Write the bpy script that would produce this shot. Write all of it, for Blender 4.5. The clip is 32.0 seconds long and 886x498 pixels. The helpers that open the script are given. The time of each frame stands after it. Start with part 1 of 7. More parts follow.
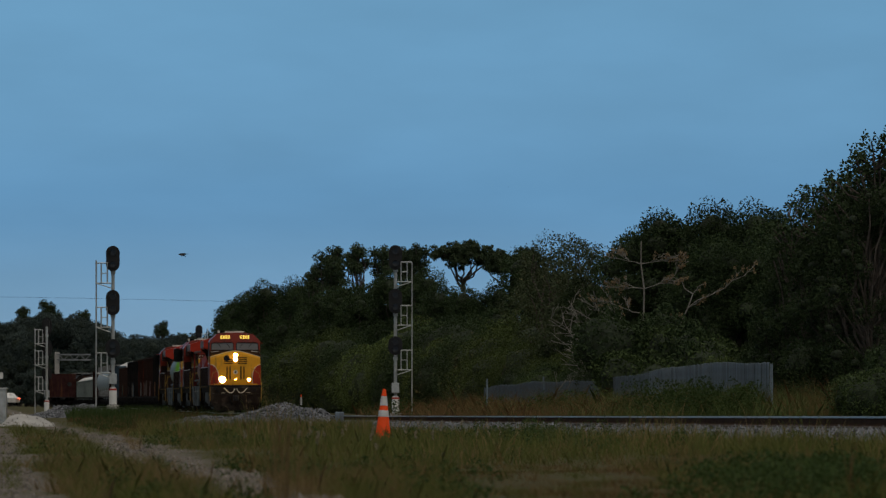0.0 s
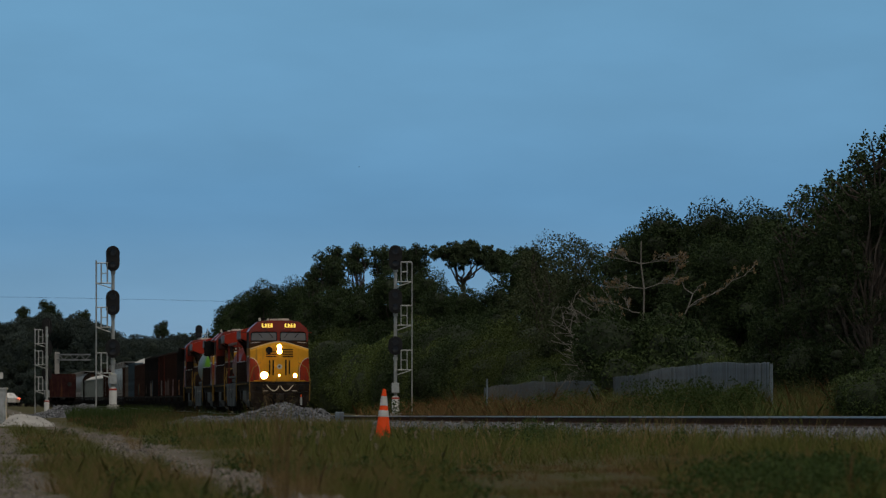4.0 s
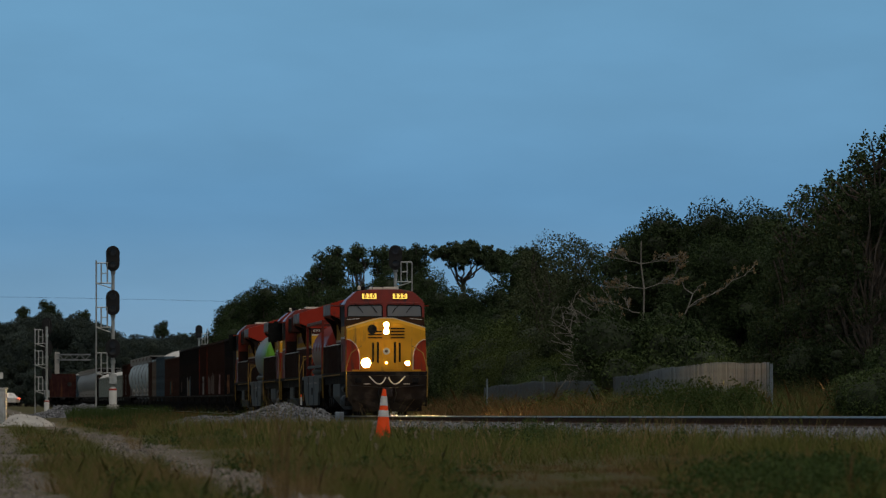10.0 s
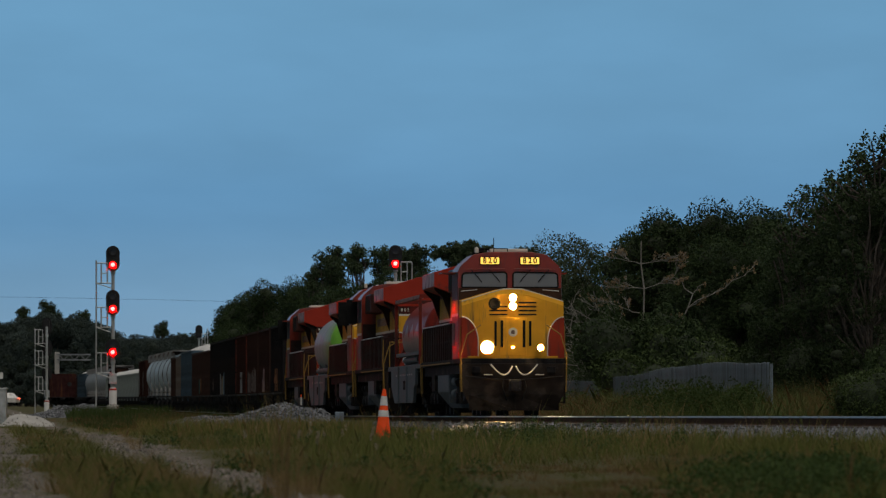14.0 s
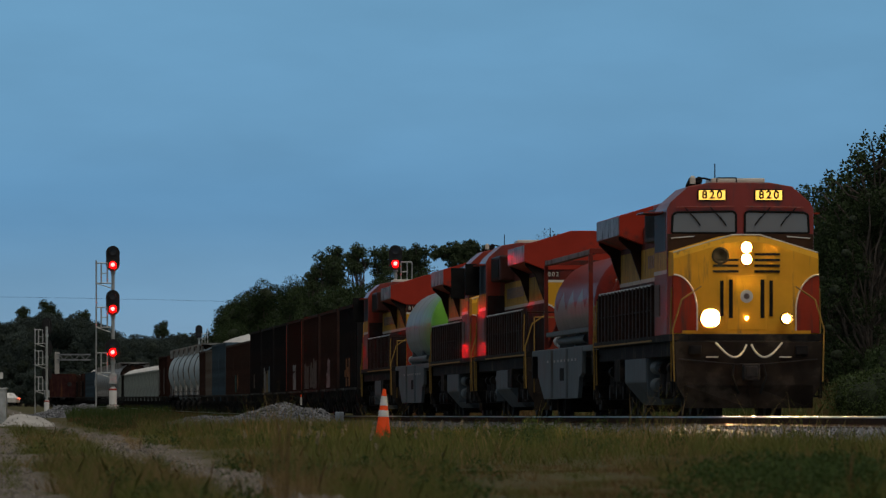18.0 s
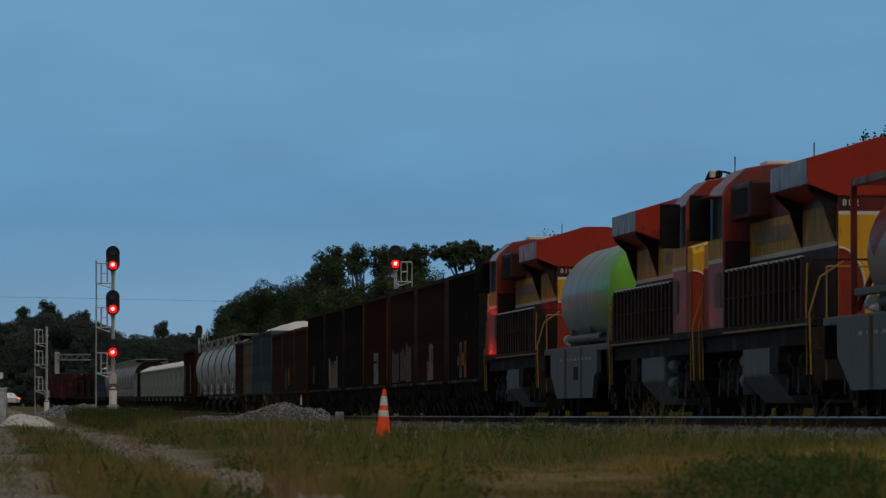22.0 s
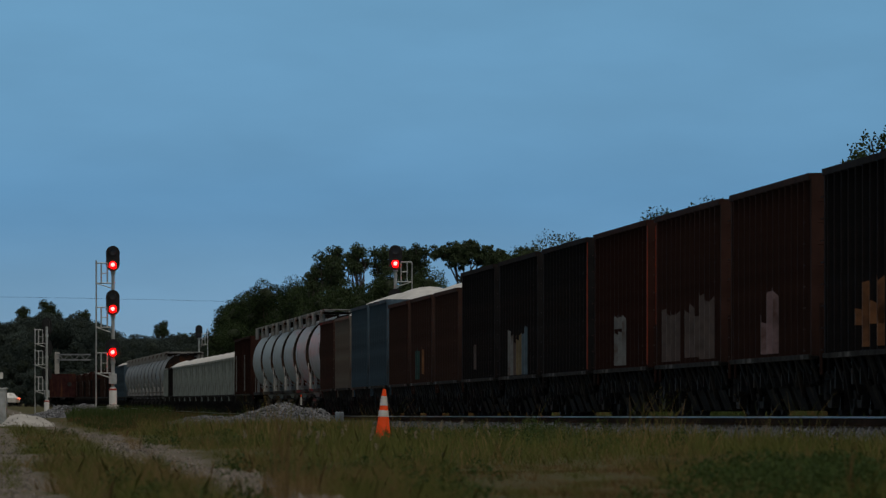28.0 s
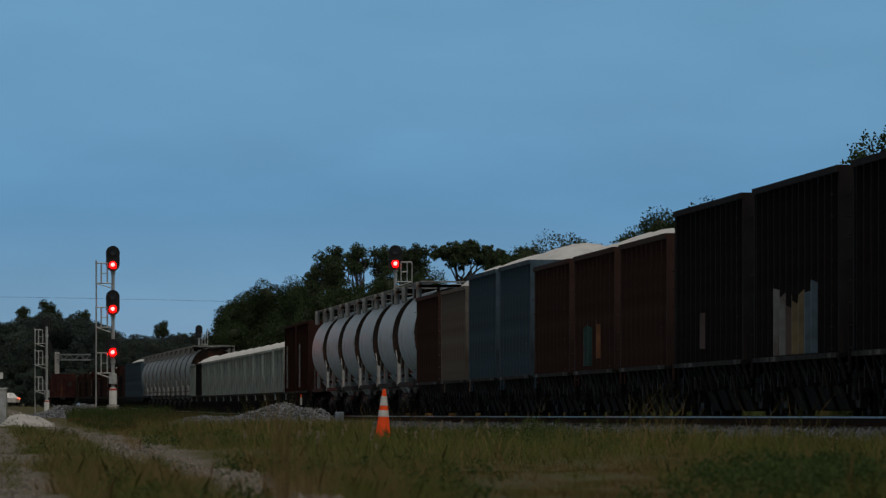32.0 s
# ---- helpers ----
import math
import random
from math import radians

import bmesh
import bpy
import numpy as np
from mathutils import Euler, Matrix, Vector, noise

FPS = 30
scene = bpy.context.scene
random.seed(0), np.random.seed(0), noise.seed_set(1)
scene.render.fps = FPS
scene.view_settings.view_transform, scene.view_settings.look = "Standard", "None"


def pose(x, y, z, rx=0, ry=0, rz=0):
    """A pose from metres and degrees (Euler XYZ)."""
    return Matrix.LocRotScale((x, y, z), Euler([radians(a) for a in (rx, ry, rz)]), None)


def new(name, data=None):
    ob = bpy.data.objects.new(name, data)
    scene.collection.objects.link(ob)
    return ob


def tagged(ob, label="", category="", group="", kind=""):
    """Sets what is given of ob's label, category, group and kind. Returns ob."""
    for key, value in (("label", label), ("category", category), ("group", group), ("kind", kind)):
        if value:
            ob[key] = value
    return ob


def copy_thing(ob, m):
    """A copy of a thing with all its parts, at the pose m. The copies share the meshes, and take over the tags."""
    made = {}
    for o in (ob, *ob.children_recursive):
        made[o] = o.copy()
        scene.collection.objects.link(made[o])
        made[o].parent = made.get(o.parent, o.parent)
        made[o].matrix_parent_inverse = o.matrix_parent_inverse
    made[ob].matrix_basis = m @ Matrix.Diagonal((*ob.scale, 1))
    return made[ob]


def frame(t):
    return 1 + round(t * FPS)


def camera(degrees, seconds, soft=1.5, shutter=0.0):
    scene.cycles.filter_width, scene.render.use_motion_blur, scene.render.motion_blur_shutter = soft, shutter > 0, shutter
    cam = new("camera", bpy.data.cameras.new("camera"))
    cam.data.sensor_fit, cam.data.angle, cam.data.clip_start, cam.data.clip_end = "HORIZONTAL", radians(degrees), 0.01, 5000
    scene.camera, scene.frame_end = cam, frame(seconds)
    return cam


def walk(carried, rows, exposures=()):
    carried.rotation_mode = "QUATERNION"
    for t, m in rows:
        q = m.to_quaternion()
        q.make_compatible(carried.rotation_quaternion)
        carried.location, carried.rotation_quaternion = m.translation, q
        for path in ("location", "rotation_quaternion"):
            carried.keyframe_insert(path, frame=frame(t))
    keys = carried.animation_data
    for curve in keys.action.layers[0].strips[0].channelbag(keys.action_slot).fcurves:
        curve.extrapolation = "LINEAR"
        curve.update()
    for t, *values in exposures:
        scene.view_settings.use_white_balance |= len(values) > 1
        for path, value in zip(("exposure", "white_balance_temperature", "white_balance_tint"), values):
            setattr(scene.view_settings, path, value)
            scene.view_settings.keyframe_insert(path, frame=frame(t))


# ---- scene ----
cam = camera(6.19, 32.0, soft=1.3)
cam.data.dof.use_dof, cam.data.dof.focus_distance, cam.data.dof.aperture_fstop = True, 260.0, 10.5   # long lens, focused on the track
EYE = 1.3                                   # the eye stands level with the rail heads of the near track
walk(cam, [(0.0, pose(0, 0, EYE, 91.17, 0, 0)), (32.0, pose(0, 0, EYE, 91.17, 0, 0))],
     exposures=((0.0, 0.0), (16.0, 0.0), (23.0, -0.03), (32.0, -0.03)))

# ---- light: blue dusk under thin cloud ----
world = bpy.data.worlds.new("dusk")
scene.world = world
world.use_nodes = True
wn, wl = world.node_tree.nodes, world.node_tree.links
wn.clear()


def wnode(kind, **values):
    n = wn.new(kind)
    for key, v in values.items():
        n.inputs[key].default_value = v
    return n


sky = wn.new("ShaderNodeTexSky")
sky.sky_type, sky.sun_disc = "NISHITA", False
sky.sun_elevation, sky.sun_rotation = radians(4), radians(200)
sky.air_density, sky.dust_density, sky.ozone_density = 1.0, 0.3, 4.0
coord = wn.new("ShaderNodeTexCoord")
sep = wn.new("ShaderNodeSeparateXYZ")
wl.new(coord.outputs["Generated"], sep.inputs[0])
ramp = wn.new("ShaderNodeValToRGB")
rise = wn.new("ShaderNodeMapRange")
rise.inputs["From Min"].default_value, rise.inputs["From Max"].default_value = 0.0, 1.0
wl.new(sep.outputs["Z"], rise.inputs["Value"])
wl.new(rise.outputs[0], ramp.inputs[0])
els = ramp.color_ramp.elements
els[0].position, els[0].color = 0.0, (0.240, 0.370, 0.500, 1)
els[1].position, els[1].color = 1.0, (0.58, 0.57, 0.55, 1)
for p, c in ((0.0165, (0.165, 0.330, 0.510)), (0.025, (0.122, 0.295, 0.505)), (0.036, (0.145, 0.335, 0.545)), (0.05, (0.152, 0.350, 0.560)),
             (0.09, (0.110, 0.170, 0.240)), (0.16, (0.055, 0.068, 0.080)), (0.35, (0.060, 0.066, 0.072)), (0.6, (0.260, 0.260, 0.255))):
    e = els.new(p)
    e.color = (*c, 1)
# long soft cloud streaks
stretch = wn.new("ShaderNodeMapping")
stretch.inputs["Scale"].default_value = (34, 34, 110)
wl.new(coord.outputs["Generated"], stretch.inputs[0])
cloud = wn.new("ShaderNodeTexNoise")
cloud.inputs["Scale"].default_value, cloud.inputs["Detail"].default_value, cloud.inputs["Roughness"].default_value = 1.0, 5.0, 0.5
wl.new(stretch.outputs[0], cloud.inputs["Vector"])
veil = wn.new("ShaderNodeMapRange")
veil.inputs["From Min"].default_value, veil.inputs["From Max"].default_value = 0.3, 0.7
veil.inputs["To Min"].default_value, veil.inputs["To Max"].default_value = 0.94, 1.05
wl.new(cloud.outputs["Fac"], veil.inputs["Value"])
fade = wn.new("ShaderNodeMapRange")          # a little darker towards the east
fade.inputs["From Min"].default_value, fade.inputs["From Max"].default_value = -0.01, 0.06
fade.inputs["To Min"].default_value, fade.inputs["To Max"].default_value = 1.0, 0.945
wl.new(sep.outputs["X"], fade.inputs["Value"])
dim = wn.new("ShaderNodeMath")
dim.operation = "MULTIPLY"
wl.new(veil.outputs[0], dim.inputs[0])
wl.new(fade.outputs[0], dim.inputs[1])
streak = wn.new("ShaderNodeVectorMath")
streak.operation = "SCALE"
wl.new(ramp.outputs[0], streak.inputs[0])
wl.new(dim.outputs[0], streak.inputs["Scale"])
tint = wn.new("ShaderNodeVectorMath")
tint.operation = "SCALE"
tint.inputs["Scale"].default_value = 0.05
wl.new(sky.outputs[0], tint.inputs[0])
blend = wn.new("ShaderNodeMix")
blend.data_type = "RGBA"
blend.inputs["Factor"].default_value = 0.94
wl.new(tint.outputs[0], blend.inputs["A"])
wl.new(streak.outputs[0], blend.inputs["B"])
bg = wn.new("ShaderNodeBackground")
bg.inputs["Strength"].default_value = 1.0
wl.new(blend.outputs["Result"], bg.inputs["Color"])
wo = wn.new("ShaderNodeOutputWorld")
wl.new(bg.outputs[0], wo.inputs[0])

sun = new("sun", bpy.data.lights.new("sun", "SUN"))
sun.data.energy, sun.data.angle, sun.data.color = 0.75, radians(50), (1.0, 0.93, 0.82)
sun.matrix_world = pose(0, 0, 60, 40, 0, 22)


# ---- materials ----
def mat(name, color, rough=0.6, metal=0.0, vary=0.25, scale=3.0, bump=0.0, bump_scale=40.0, dirt=None, dirt_amount=0.0, dirt_scale=1.2,
        streaks=False, emit=0.0, random_vary=0.0, island=0.0, coat=0.0, spec=0.5, coat_rough=0.03):
    m = bpy.data.materials.new(name)
    m.use_nodes = True
    n, l = m.node_tree.nodes, m.node_tree.links
    b = n["Principled BSDF"]
    b.inputs["Roughness"].default_value, b.inputs["Metallic"].default_value = rough, metal
    b.inputs["Coat Weight"].default_value = coat
    b.inputs["Specular IOR Level"].default_value = spec
    b.inputs["Coat Roughness"].default_value = coat_rough
    tc = n.new("ShaderNodeTexCoord")
    vec = tc.outputs["Object"]
    no = n.new("ShaderNodeTexNoise")
    no.inputs["Scale"].default_value, no.inputs["Detail"].default_value = scale, 6.0
    l.new(vec, no.inputs["Vector"])
    mr = n.new("ShaderNodeMapRange")
    mr.inputs["From Min"].default_value, mr.inputs["From Max"].default_value = 0.3, 0.7
    mr.inputs["To Min"].default_value, mr.inputs["To Max"].default_value = 1 - vary, 1 + vary
    l.new(no.outputs["Fac"], mr.inputs["Value"])
    value = mr.outputs[0]
    for amount, kind, socket in ((random_vary, "ShaderNodeObjectInfo", "Random"), (island, "ShaderNodeNewGeometry", "Random Per Island")):
        if amount:
            src = n.new(kind)
            r2 = n.new("ShaderNodeMapRange")
            r2.inputs["To Min"].default_value, r2.inputs["To Max"].default_value = 1 - amount, 1 + amount
            l.new(src.outputs[socket], r2.inputs["Value"])
            mm = n.new("ShaderNodeMath")
            mm.operation = "MULTIPLY"
            l.new(value, mm.inputs[0])
            l.new(r2.outputs[0], mm.inputs[1])
            value = mm.outputs[0]
    vm = n.new("ShaderNodeVectorMath")
    vm.operation = "SCALE"
    vm.inputs[0].default_value = color
    l.new(value, vm.inputs["Scale"])
    col = vm.outputs[0]
    if dirt:
        dn = n.new("ShaderNodeTexNoise")
        dn.inputs["Scale"].default_value, dn.inputs["Detail"].default_value, dn.inputs["Roughness"].default_value = dirt_scale, 8.0, 0.65
        if streaks:
            mp = n.new("ShaderNodeMapping")
            mp.inputs["Scale"].default_value = (3.0, 3.0, 0.35)
            l.new(vec, mp.inputs[0])
            l.new(mp.outputs[0], dn.inputs["Vector"])
        else:
            l.new(vec, dn.inputs["Vector"])
        dm = n.new("ShaderNodeMapRange")
        dm.inputs["From Min"].default_value, dm.inputs["From Max"].default_value = 0.62 - dirt_amount * 0.4, 0.72 - dirt_amount * 0.2
        l.new(dn.outputs["Fac"], dm.inputs["Value"])
        mx = n.new("ShaderNodeMix")
        mx.data_type = "RGBA"
        l.new(dm.outputs[0], mx.inputs["Factor"])
        l.new(col, mx.inputs["A"])
        mx.inputs["B"].default_value = (*dirt, 1)
        col = mx.outputs["Result"]
    l.new(col, b.inputs["Base Color"])
    if bump:
        bn = n.new("ShaderNodeTexNoise")
        bn.inputs["Scale"].default_value, bn.inputs["Detail"].default_value = bump_scale, 4.0
        l.new(vec, bn.inputs["Vector"])
        bp = n.new("ShaderNodeBump")
        bp.inputs["Strength"].default_value, bp.inputs["Distance"].default_value = bump, 0.02
        l.new(bn.outputs["Fac"], bp.inputs["Height"])
        l.new(bp.outputs[0], b.inputs["Normal"])
    if emit:
        b.inputs["Emission Color"].default_value = (*color, 1)
        b.inputs["Emission Strength"].default_value = emit
    return m


def leaf_mat(name, color, second, rough=0.6, thin=0.0):
    """Foliage: each leaf takes its own shade between two greens."""
    m = bpy.data.materials.new(name)
    m.use_nodes = True
    n, l = m.node_tree.nodes, m.node_tree.links
    b = n["Principled BSDF"]
    b.inputs["Roughness"].default_value = rough
    b.inputs["Specular IOR Level"].default_value = 0.07
    g = n.new("ShaderNodeNewGeometry")
    oi = n.new("ShaderNodeObjectInfo")
    tc = n.new("ShaderNodeTexCoord")
    no = n.new("ShaderNodeTexNoise")
    no.inputs["Scale"].default_value, no.inputs["Detail"].default_value = 0.45, 3.0
    l.new(tc.outputs["Object"], no.inputs["Vector"])
    a = n.new("ShaderNodeMath")
    a.operation = "MULTIPLY_ADD"
    a.inputs[1].default_value = 0.6
    l.new(g.outputs["Random Per Island"], a.inputs[0])
    s = n.new("ShaderNodeMath")
    s.operation = "SUBTRACT"
    s.inputs[1].default_value = 0.3
    l.new(no.outputs["Fac"], s.inputs[0])
    l.new(s.outputs[0], a.inputs[2])
    mx = n.new("ShaderNodeMix")
    mx.data_type = "RGBA"
    mx.inputs["A"].default_value, mx.inputs["B"].default_value = (*color, 1), (*second, 1)
    l.new(a.outputs[0], mx.inputs["Factor"])
    r = n.new("ShaderNodeMapRange")
    r.inputs["To Min"].default_value, r.inputs["To Max"].default_value = 0.75, 1.25
    l.new(oi.outputs["Random"], r.inputs["Value"])
    vm = n.new("ShaderNodeVectorMath")
    vm.operation = "SCALE"
    l.new(mx.outputs["Result"], vm.inputs[0])
    l.new(r.outputs[0], vm.inputs["Scale"])
    l.new(vm.outputs[0], b.inputs["Base Color"])
    if thin:
        tr = n.new("ShaderNodeBsdfTranslucent")
        l.new(vm.outputs[0], tr.inputs["Color"])
        both = n.new("ShaderNodeMixShader")
        both.inputs[0].default_value = thin
        l.new(b.outputs[0], both.inputs[1])
        l.new(tr.outputs[0], both.inputs[2])
        l.new(both.outputs[0], n["Material Output"].inputs["Surface"])
    return m


RUST = (0.10, 0.04, 0.02)
GRIME = (0.035, 0.03, 0.027)
M = {
    "red": mat("loco_red", (0.29, 0.038, 0.020), 0.6, spec=0.04, vary=0.14, scale=1.5, dirt=(0.10, 0.045, 0.035), dirt_amount=0.25, streaks=True),
    "roof_red": mat("roof_red", (0.37, 0.032, 0.015), 0.5, spec=0.18, vary=0.15, scale=1.2, dirt=GRIME, dirt_amount=0.18),
    "yellow": mat("loco_yellow", (0.70, 0.345, 0.030), 0.6, spec=0.03, vary=0.10, scale=1.5, dirt=(0.20, 0.13, 0.05), dirt_amount=0.12, streaks=True),
    "cream": mat("stripe_white", (0.62, 0.57, 0.48), 0.6, spec=0.04, coat=0.4, coat_rough=0.12, vary=0.1),
    "black": mat("underframe_black", (0.014, 0.013, 0.013), 0.75, spec=0.06, vary=0.4, scale=4, bump=0.2, dirt=(0.06, 0.048, 0.036), dirt_amount=0.22),
    "iron": mat("dirty_iron", (0.022, 0.021, 0.022), 0.7, spec=0.15, vary=0.4, scale=5, bump=0.25, dirt=(0.055, 0.045, 0.038), dirt_amount=0.3),
    "grey": mat("tank_grey", (0.110, 0.130, 0.142), 0.6, spec=0.12, vary=0.12, scale=2, dirt=(0.10, 0.09, 0.08), dirt_amount=0.2, streaks=True),
    "glass": mat("cab_glass", (0.014, 0.015, 0.017), 0.5, spec=0.12, vary=0.1),
    "rail_yellow": mat("handrail_yellow", (0.27, 0.165, 0.045), 0.6, spec=0.05, vary=0.15),
    "rubber": mat("rubber_black", (0.012, 0.012, 0.012), 0.8, spec=0.08, vary=0.3),
    "head": mat("headlight_glow", (1.0, 0.60, 0.20), 0.3, emit=4000.0),
    "ditch": mat("ditch_light_glow", (1.0, 0.62, 0.24), 0.3, emit=10000.0),
    "small_head": mat("small_headlight_glow", (1.0, 0.58, 0.20), 0.3, emit=40.0),
    "amber": mat("amber_lamp_glow", (1.0, 0.52, 0.15), 0.3, emit=120.0),
    # orange glow for the rings that stand for glare round the lamps
    "glare": mat("lamp_glare_ring", (1.0, 0.42, 0.07), 0.3, emit=2.2),
    "board": mat("number_board_glow", (1.0, 0.60, 0.10), 0.4, emit=1.3),
    "marker": mat("marker_red_glow", (1.0, 0.10, 0.04), 0.4, emit=3.0),
    "red_lens": mat("signal_red_glow", (1.0, 0.0, 0.0), 0.4, emit=600.0),
    "red_core": mat("signal_red_core_glow", (1.0, 0.62, 0.55), 0.4, emit=1.6),
    "lens_dark": mat("lens_unlit", (0.06, 0.055, 0.055), 0.25),
    "sig_black": mat("signal_black", (0.010, 0.010, 0.011), 0.75, vary=0.2),
    "galv": mat("galvanised_steel", (0.50, 0.51, 0.50), 0.45, 0.35, vary=0.15, scale=6, dirt=(0.2, 0.18, 0.15), dirt_amount=0.12),
    "white": mat("white_paint", (0.72, 0.71, 0.68), 0.5, vary=0.08, dirt=(0.3, 0.26, 0.2), dirt_amount=0.15),
    "orange": mat("cone_orange", (0.85, 0.080, 0.012), 0.6, spec=0.15, vary=0.12, scale=6, dirt=(0.4, 0.08, 0.03), dirt_amount=0.15),
    "reflect": mat("cone_collar", (0.62, 0.60, 0.58), 0.35, vary=0.2, scale=9, dirt=(0.2, 0.15, 0.12), dirt_amount=0.2),
    "steel": mat("rail_head_steel", (0.46, 0.47, 0.49), 0.38, 1.0, vary=0.08, scale=3),
    "rail_rust": mat("rail_rust", (0.06, 0.036, 0.025), 0.9, spec=0.03, vary=0.3, scale=7, bump=0.2),
    "tie": mat("timber_sleeper", (0.075, 0.06, 0.05), 0.85, vary=0.35, scale=5, bump=0.4, random_vary=0.25),
    "stone": mat("ballast_stone", (0.150, 0.153, 0.163), 0.85, vary=0.3, scale=5, bump=0.3, island=0.6, random_vary=0.1),
    "road_stone": mat("road_gravel_stone", (0.18, 0.155, 0.13), 0.9, vary=0.25, scale=6, island=0.5),
    "bark": mat("bark", (0.075, 0.06, 0.048), 0.9, vary=0.4, scale=5, bump=0.5, bump_scale=14),
    "dead": mat("bare_branch", (0.20, 0.185, 0.16), 0.85, vary=0.25, scale=5, bump=0.3),
    "fence": mat("weathered_board", (0.165, 0.21, 0.25), 0.85, vary=0.25, scale=4, bump=0.3, random_vary=0.22, dirt=(0.11, 0.115, 0.125), dirt_amount=0.3, streaks=True),
    "concrete": mat("concrete", (0.42, 0.40, 0.37), 0.85, vary=0.18, scale=2, bump=0.3),
    # shade inside the crowns, painted on the balls that fill them
    "dark_core": mat("crown_fill_shade", (0.022, 0.032, 0.014), 0.9, vary=0.4, scale=2),
    "brick_red": mat("far_red_steel", (0.20, 0.035, 0.03), 0.6, vary=0.2),
    "bird": mat("dark_feathers", (0.02, 0.02, 0.022), 0.8),
    "leaf": leaf_mat("broad_leaf", (0.042, 0.066, 0.024), (0.078, 0.108, 0.036)),
    "leaf_dark": leaf_mat("dark_leaf", (0.022, 0.038, 0.016), (0.050, 0.072, 0.028)),
    "leaf_light": leaf_mat("light_leaf", (0.046, 0.062, 0.030), (0.084, 0.098, 0.048)),
    "needle": leaf_mat("pine_needle", (0.030, 0.048, 0.024), (0.066, 0.088, 0.042)),
    # distance haze put into the leaf colour, greyer and bluer
    "leaf_far": leaf_mat("far_leaf_hazed", (0.040, 0.055, 0.049), (0.058, 0.075, 0.066)),
    "leaf_dry": leaf_mat("dry_leaf", (0.17, 0.115, 0.06), (0.25, 0.18, 0.10)),
    "shrub": leaf_mat("shrub_leaf", (0.050, 0.076, 0.022), (0.096, 0.120, 0.036)),
    "weed": leaf_mat("brown_weed", (0.14, 0.075, 0.034), (0.23, 0.15, 0.065), thin=0.3),
    "grass": leaf_mat("green_grass", (0.090, 0.112, 0.026), (0.190, 0.188, 0.058), thin=0.4),
    "grass_dry": leaf_mat("dry_grass", (0.185, 0.125, 0.055), (0.29, 0.200, 0.095), thin=0.4),
    "herb": leaf_mat("green_herb", (0.030, 0.056, 0.016), (0.070, 0.098, 0.030), thin=0.3),
    "plume": leaf_mat("seed_plume", (0.24, 0.20, 0.14), (0.34, 0.29, 0.21), thin=0.5),
    "sand_load": mat("pale_aggregate", (0.58, 0.57, 0.55), 0.95, vary=0.12, scale=3, bump=0.5, bump_scale=20),
}


# ---- mesh helpers ----
def mesh_of(name, bm, material, smooth=False):
    me = bpy.data.meshes.new(name)
    bm.normal_update()
    bm.to_mesh(me)
    bm.free()
    me.materials.append(material)
    if smooth:
        me.polygons.foreach_set("use_smooth", [True] * len(me.polygons))
        me.set_sharp_from_angle(angle=radians(35))
    return me


def part(name, bm, material, parent, label="", smooth=False, at=None):
    """One mesh under a thing or under a part."""
    ob = new(name, mesh_of(name, bm, material, smooth) if isinstance(bm, bmesh.types.BMesh) else bm)
    ob.parent = parent
    if at is not None:
        ob.matrix_basis = at
    if label:
        ob["label"] = label
    return ob


def thing(name, label, category, group="", kind="", at=None):
    ob = new(name)
    ob.empty_display_size = 0.2
    if at is not None:
        ob.matrix_basis = at
    return tagged(ob, label, category, group, kind)


def box(bm, x0, x1, y0, y1, z0, z1, bevel=0.0):
    r = [bm.verts.new((x, y, z)) for x in (x0, x1) for y in (y0, y1) for z in (z0, z1)]
    for q in ((0, 1, 3, 2), (4, 6, 7, 5), (0, 4, 5, 1), (2, 3, 7, 6), (0, 2, 6, 4), (1, 5, 7, 3)):
        bm.faces.new([r[k] for k in q])
    if bevel:
        es = list({e for v in r for e in v.link_edges})
        bmesh.ops.bevel(bm, geom=es, offset=bevel, segments=2, affect="EDGES", profile=0.6)
    return bm


def boxed(*a, **k):
    return box(bmesh.new(), *a, **k)


def prism(bm, pts, axis, a, b, bevel=0.0):
    """A polygon of (u, v) pushed from a to b along an axis: x takes (y, z), y takes (x, z), z takes (x, y)."""
    def put(u, v, w):
        return {"x": (w, u, v), "y": (u, w, v), "z": (u, v, w)}[axis]
    lo = [bm.verts.new(put(u, v, a)) for u, v in pts]
    hi = [bm.verts.new(put(u, v, b)) for u, v in pts]
    fs = [bm.faces.new(lo), bm.faces.new(hi[::-1])]
    for i in range(len(pts)):
        j = (i + 1) % len(pts)
        fs.append(bm.faces.new((lo[j], lo[i], hi[i], hi[j])))
    bmesh.ops.recalc_face_normals(bm, faces=fs)
    if bevel:
        es = list({e for f in fs for e in f.edges})
        bmesh.ops.bevel(bm, geom=es, offset=bevel, segments=2, affect="EDGES", profile=0.6)
    return bm


def prismed(*a, **k):
    return prism(bmesh.new(), *a, **k)


def rod(bm, p, q, r, sides=8, r2=None):
    """A round bar from p to q."""
    p, q = Vector(p), Vector(q)
    d = q - p
    if d.length < 1e-6:
        return bm
    u = d.orthogonal().normalized()
    w = d.normalized().cross(u)
    ways = [u * math.cos(2 * math.pi * k / sides) + w * math.sin(2 * math.pi * k / sides) for k in range(sides)]
    lo = [bm.verts.new(p + v * r) for v in ways]
    hi = [bm.verts.new(q + v * (r if r2 is None else r2)) for v in ways]
    for k in range(sides):
        j = (k + 1) % sides
        bm.faces.new((lo[k], lo[j], hi[j], hi[k]))
    bm.faces.new(lo[::-1])
    bm.faces.new(hi)
    return bm


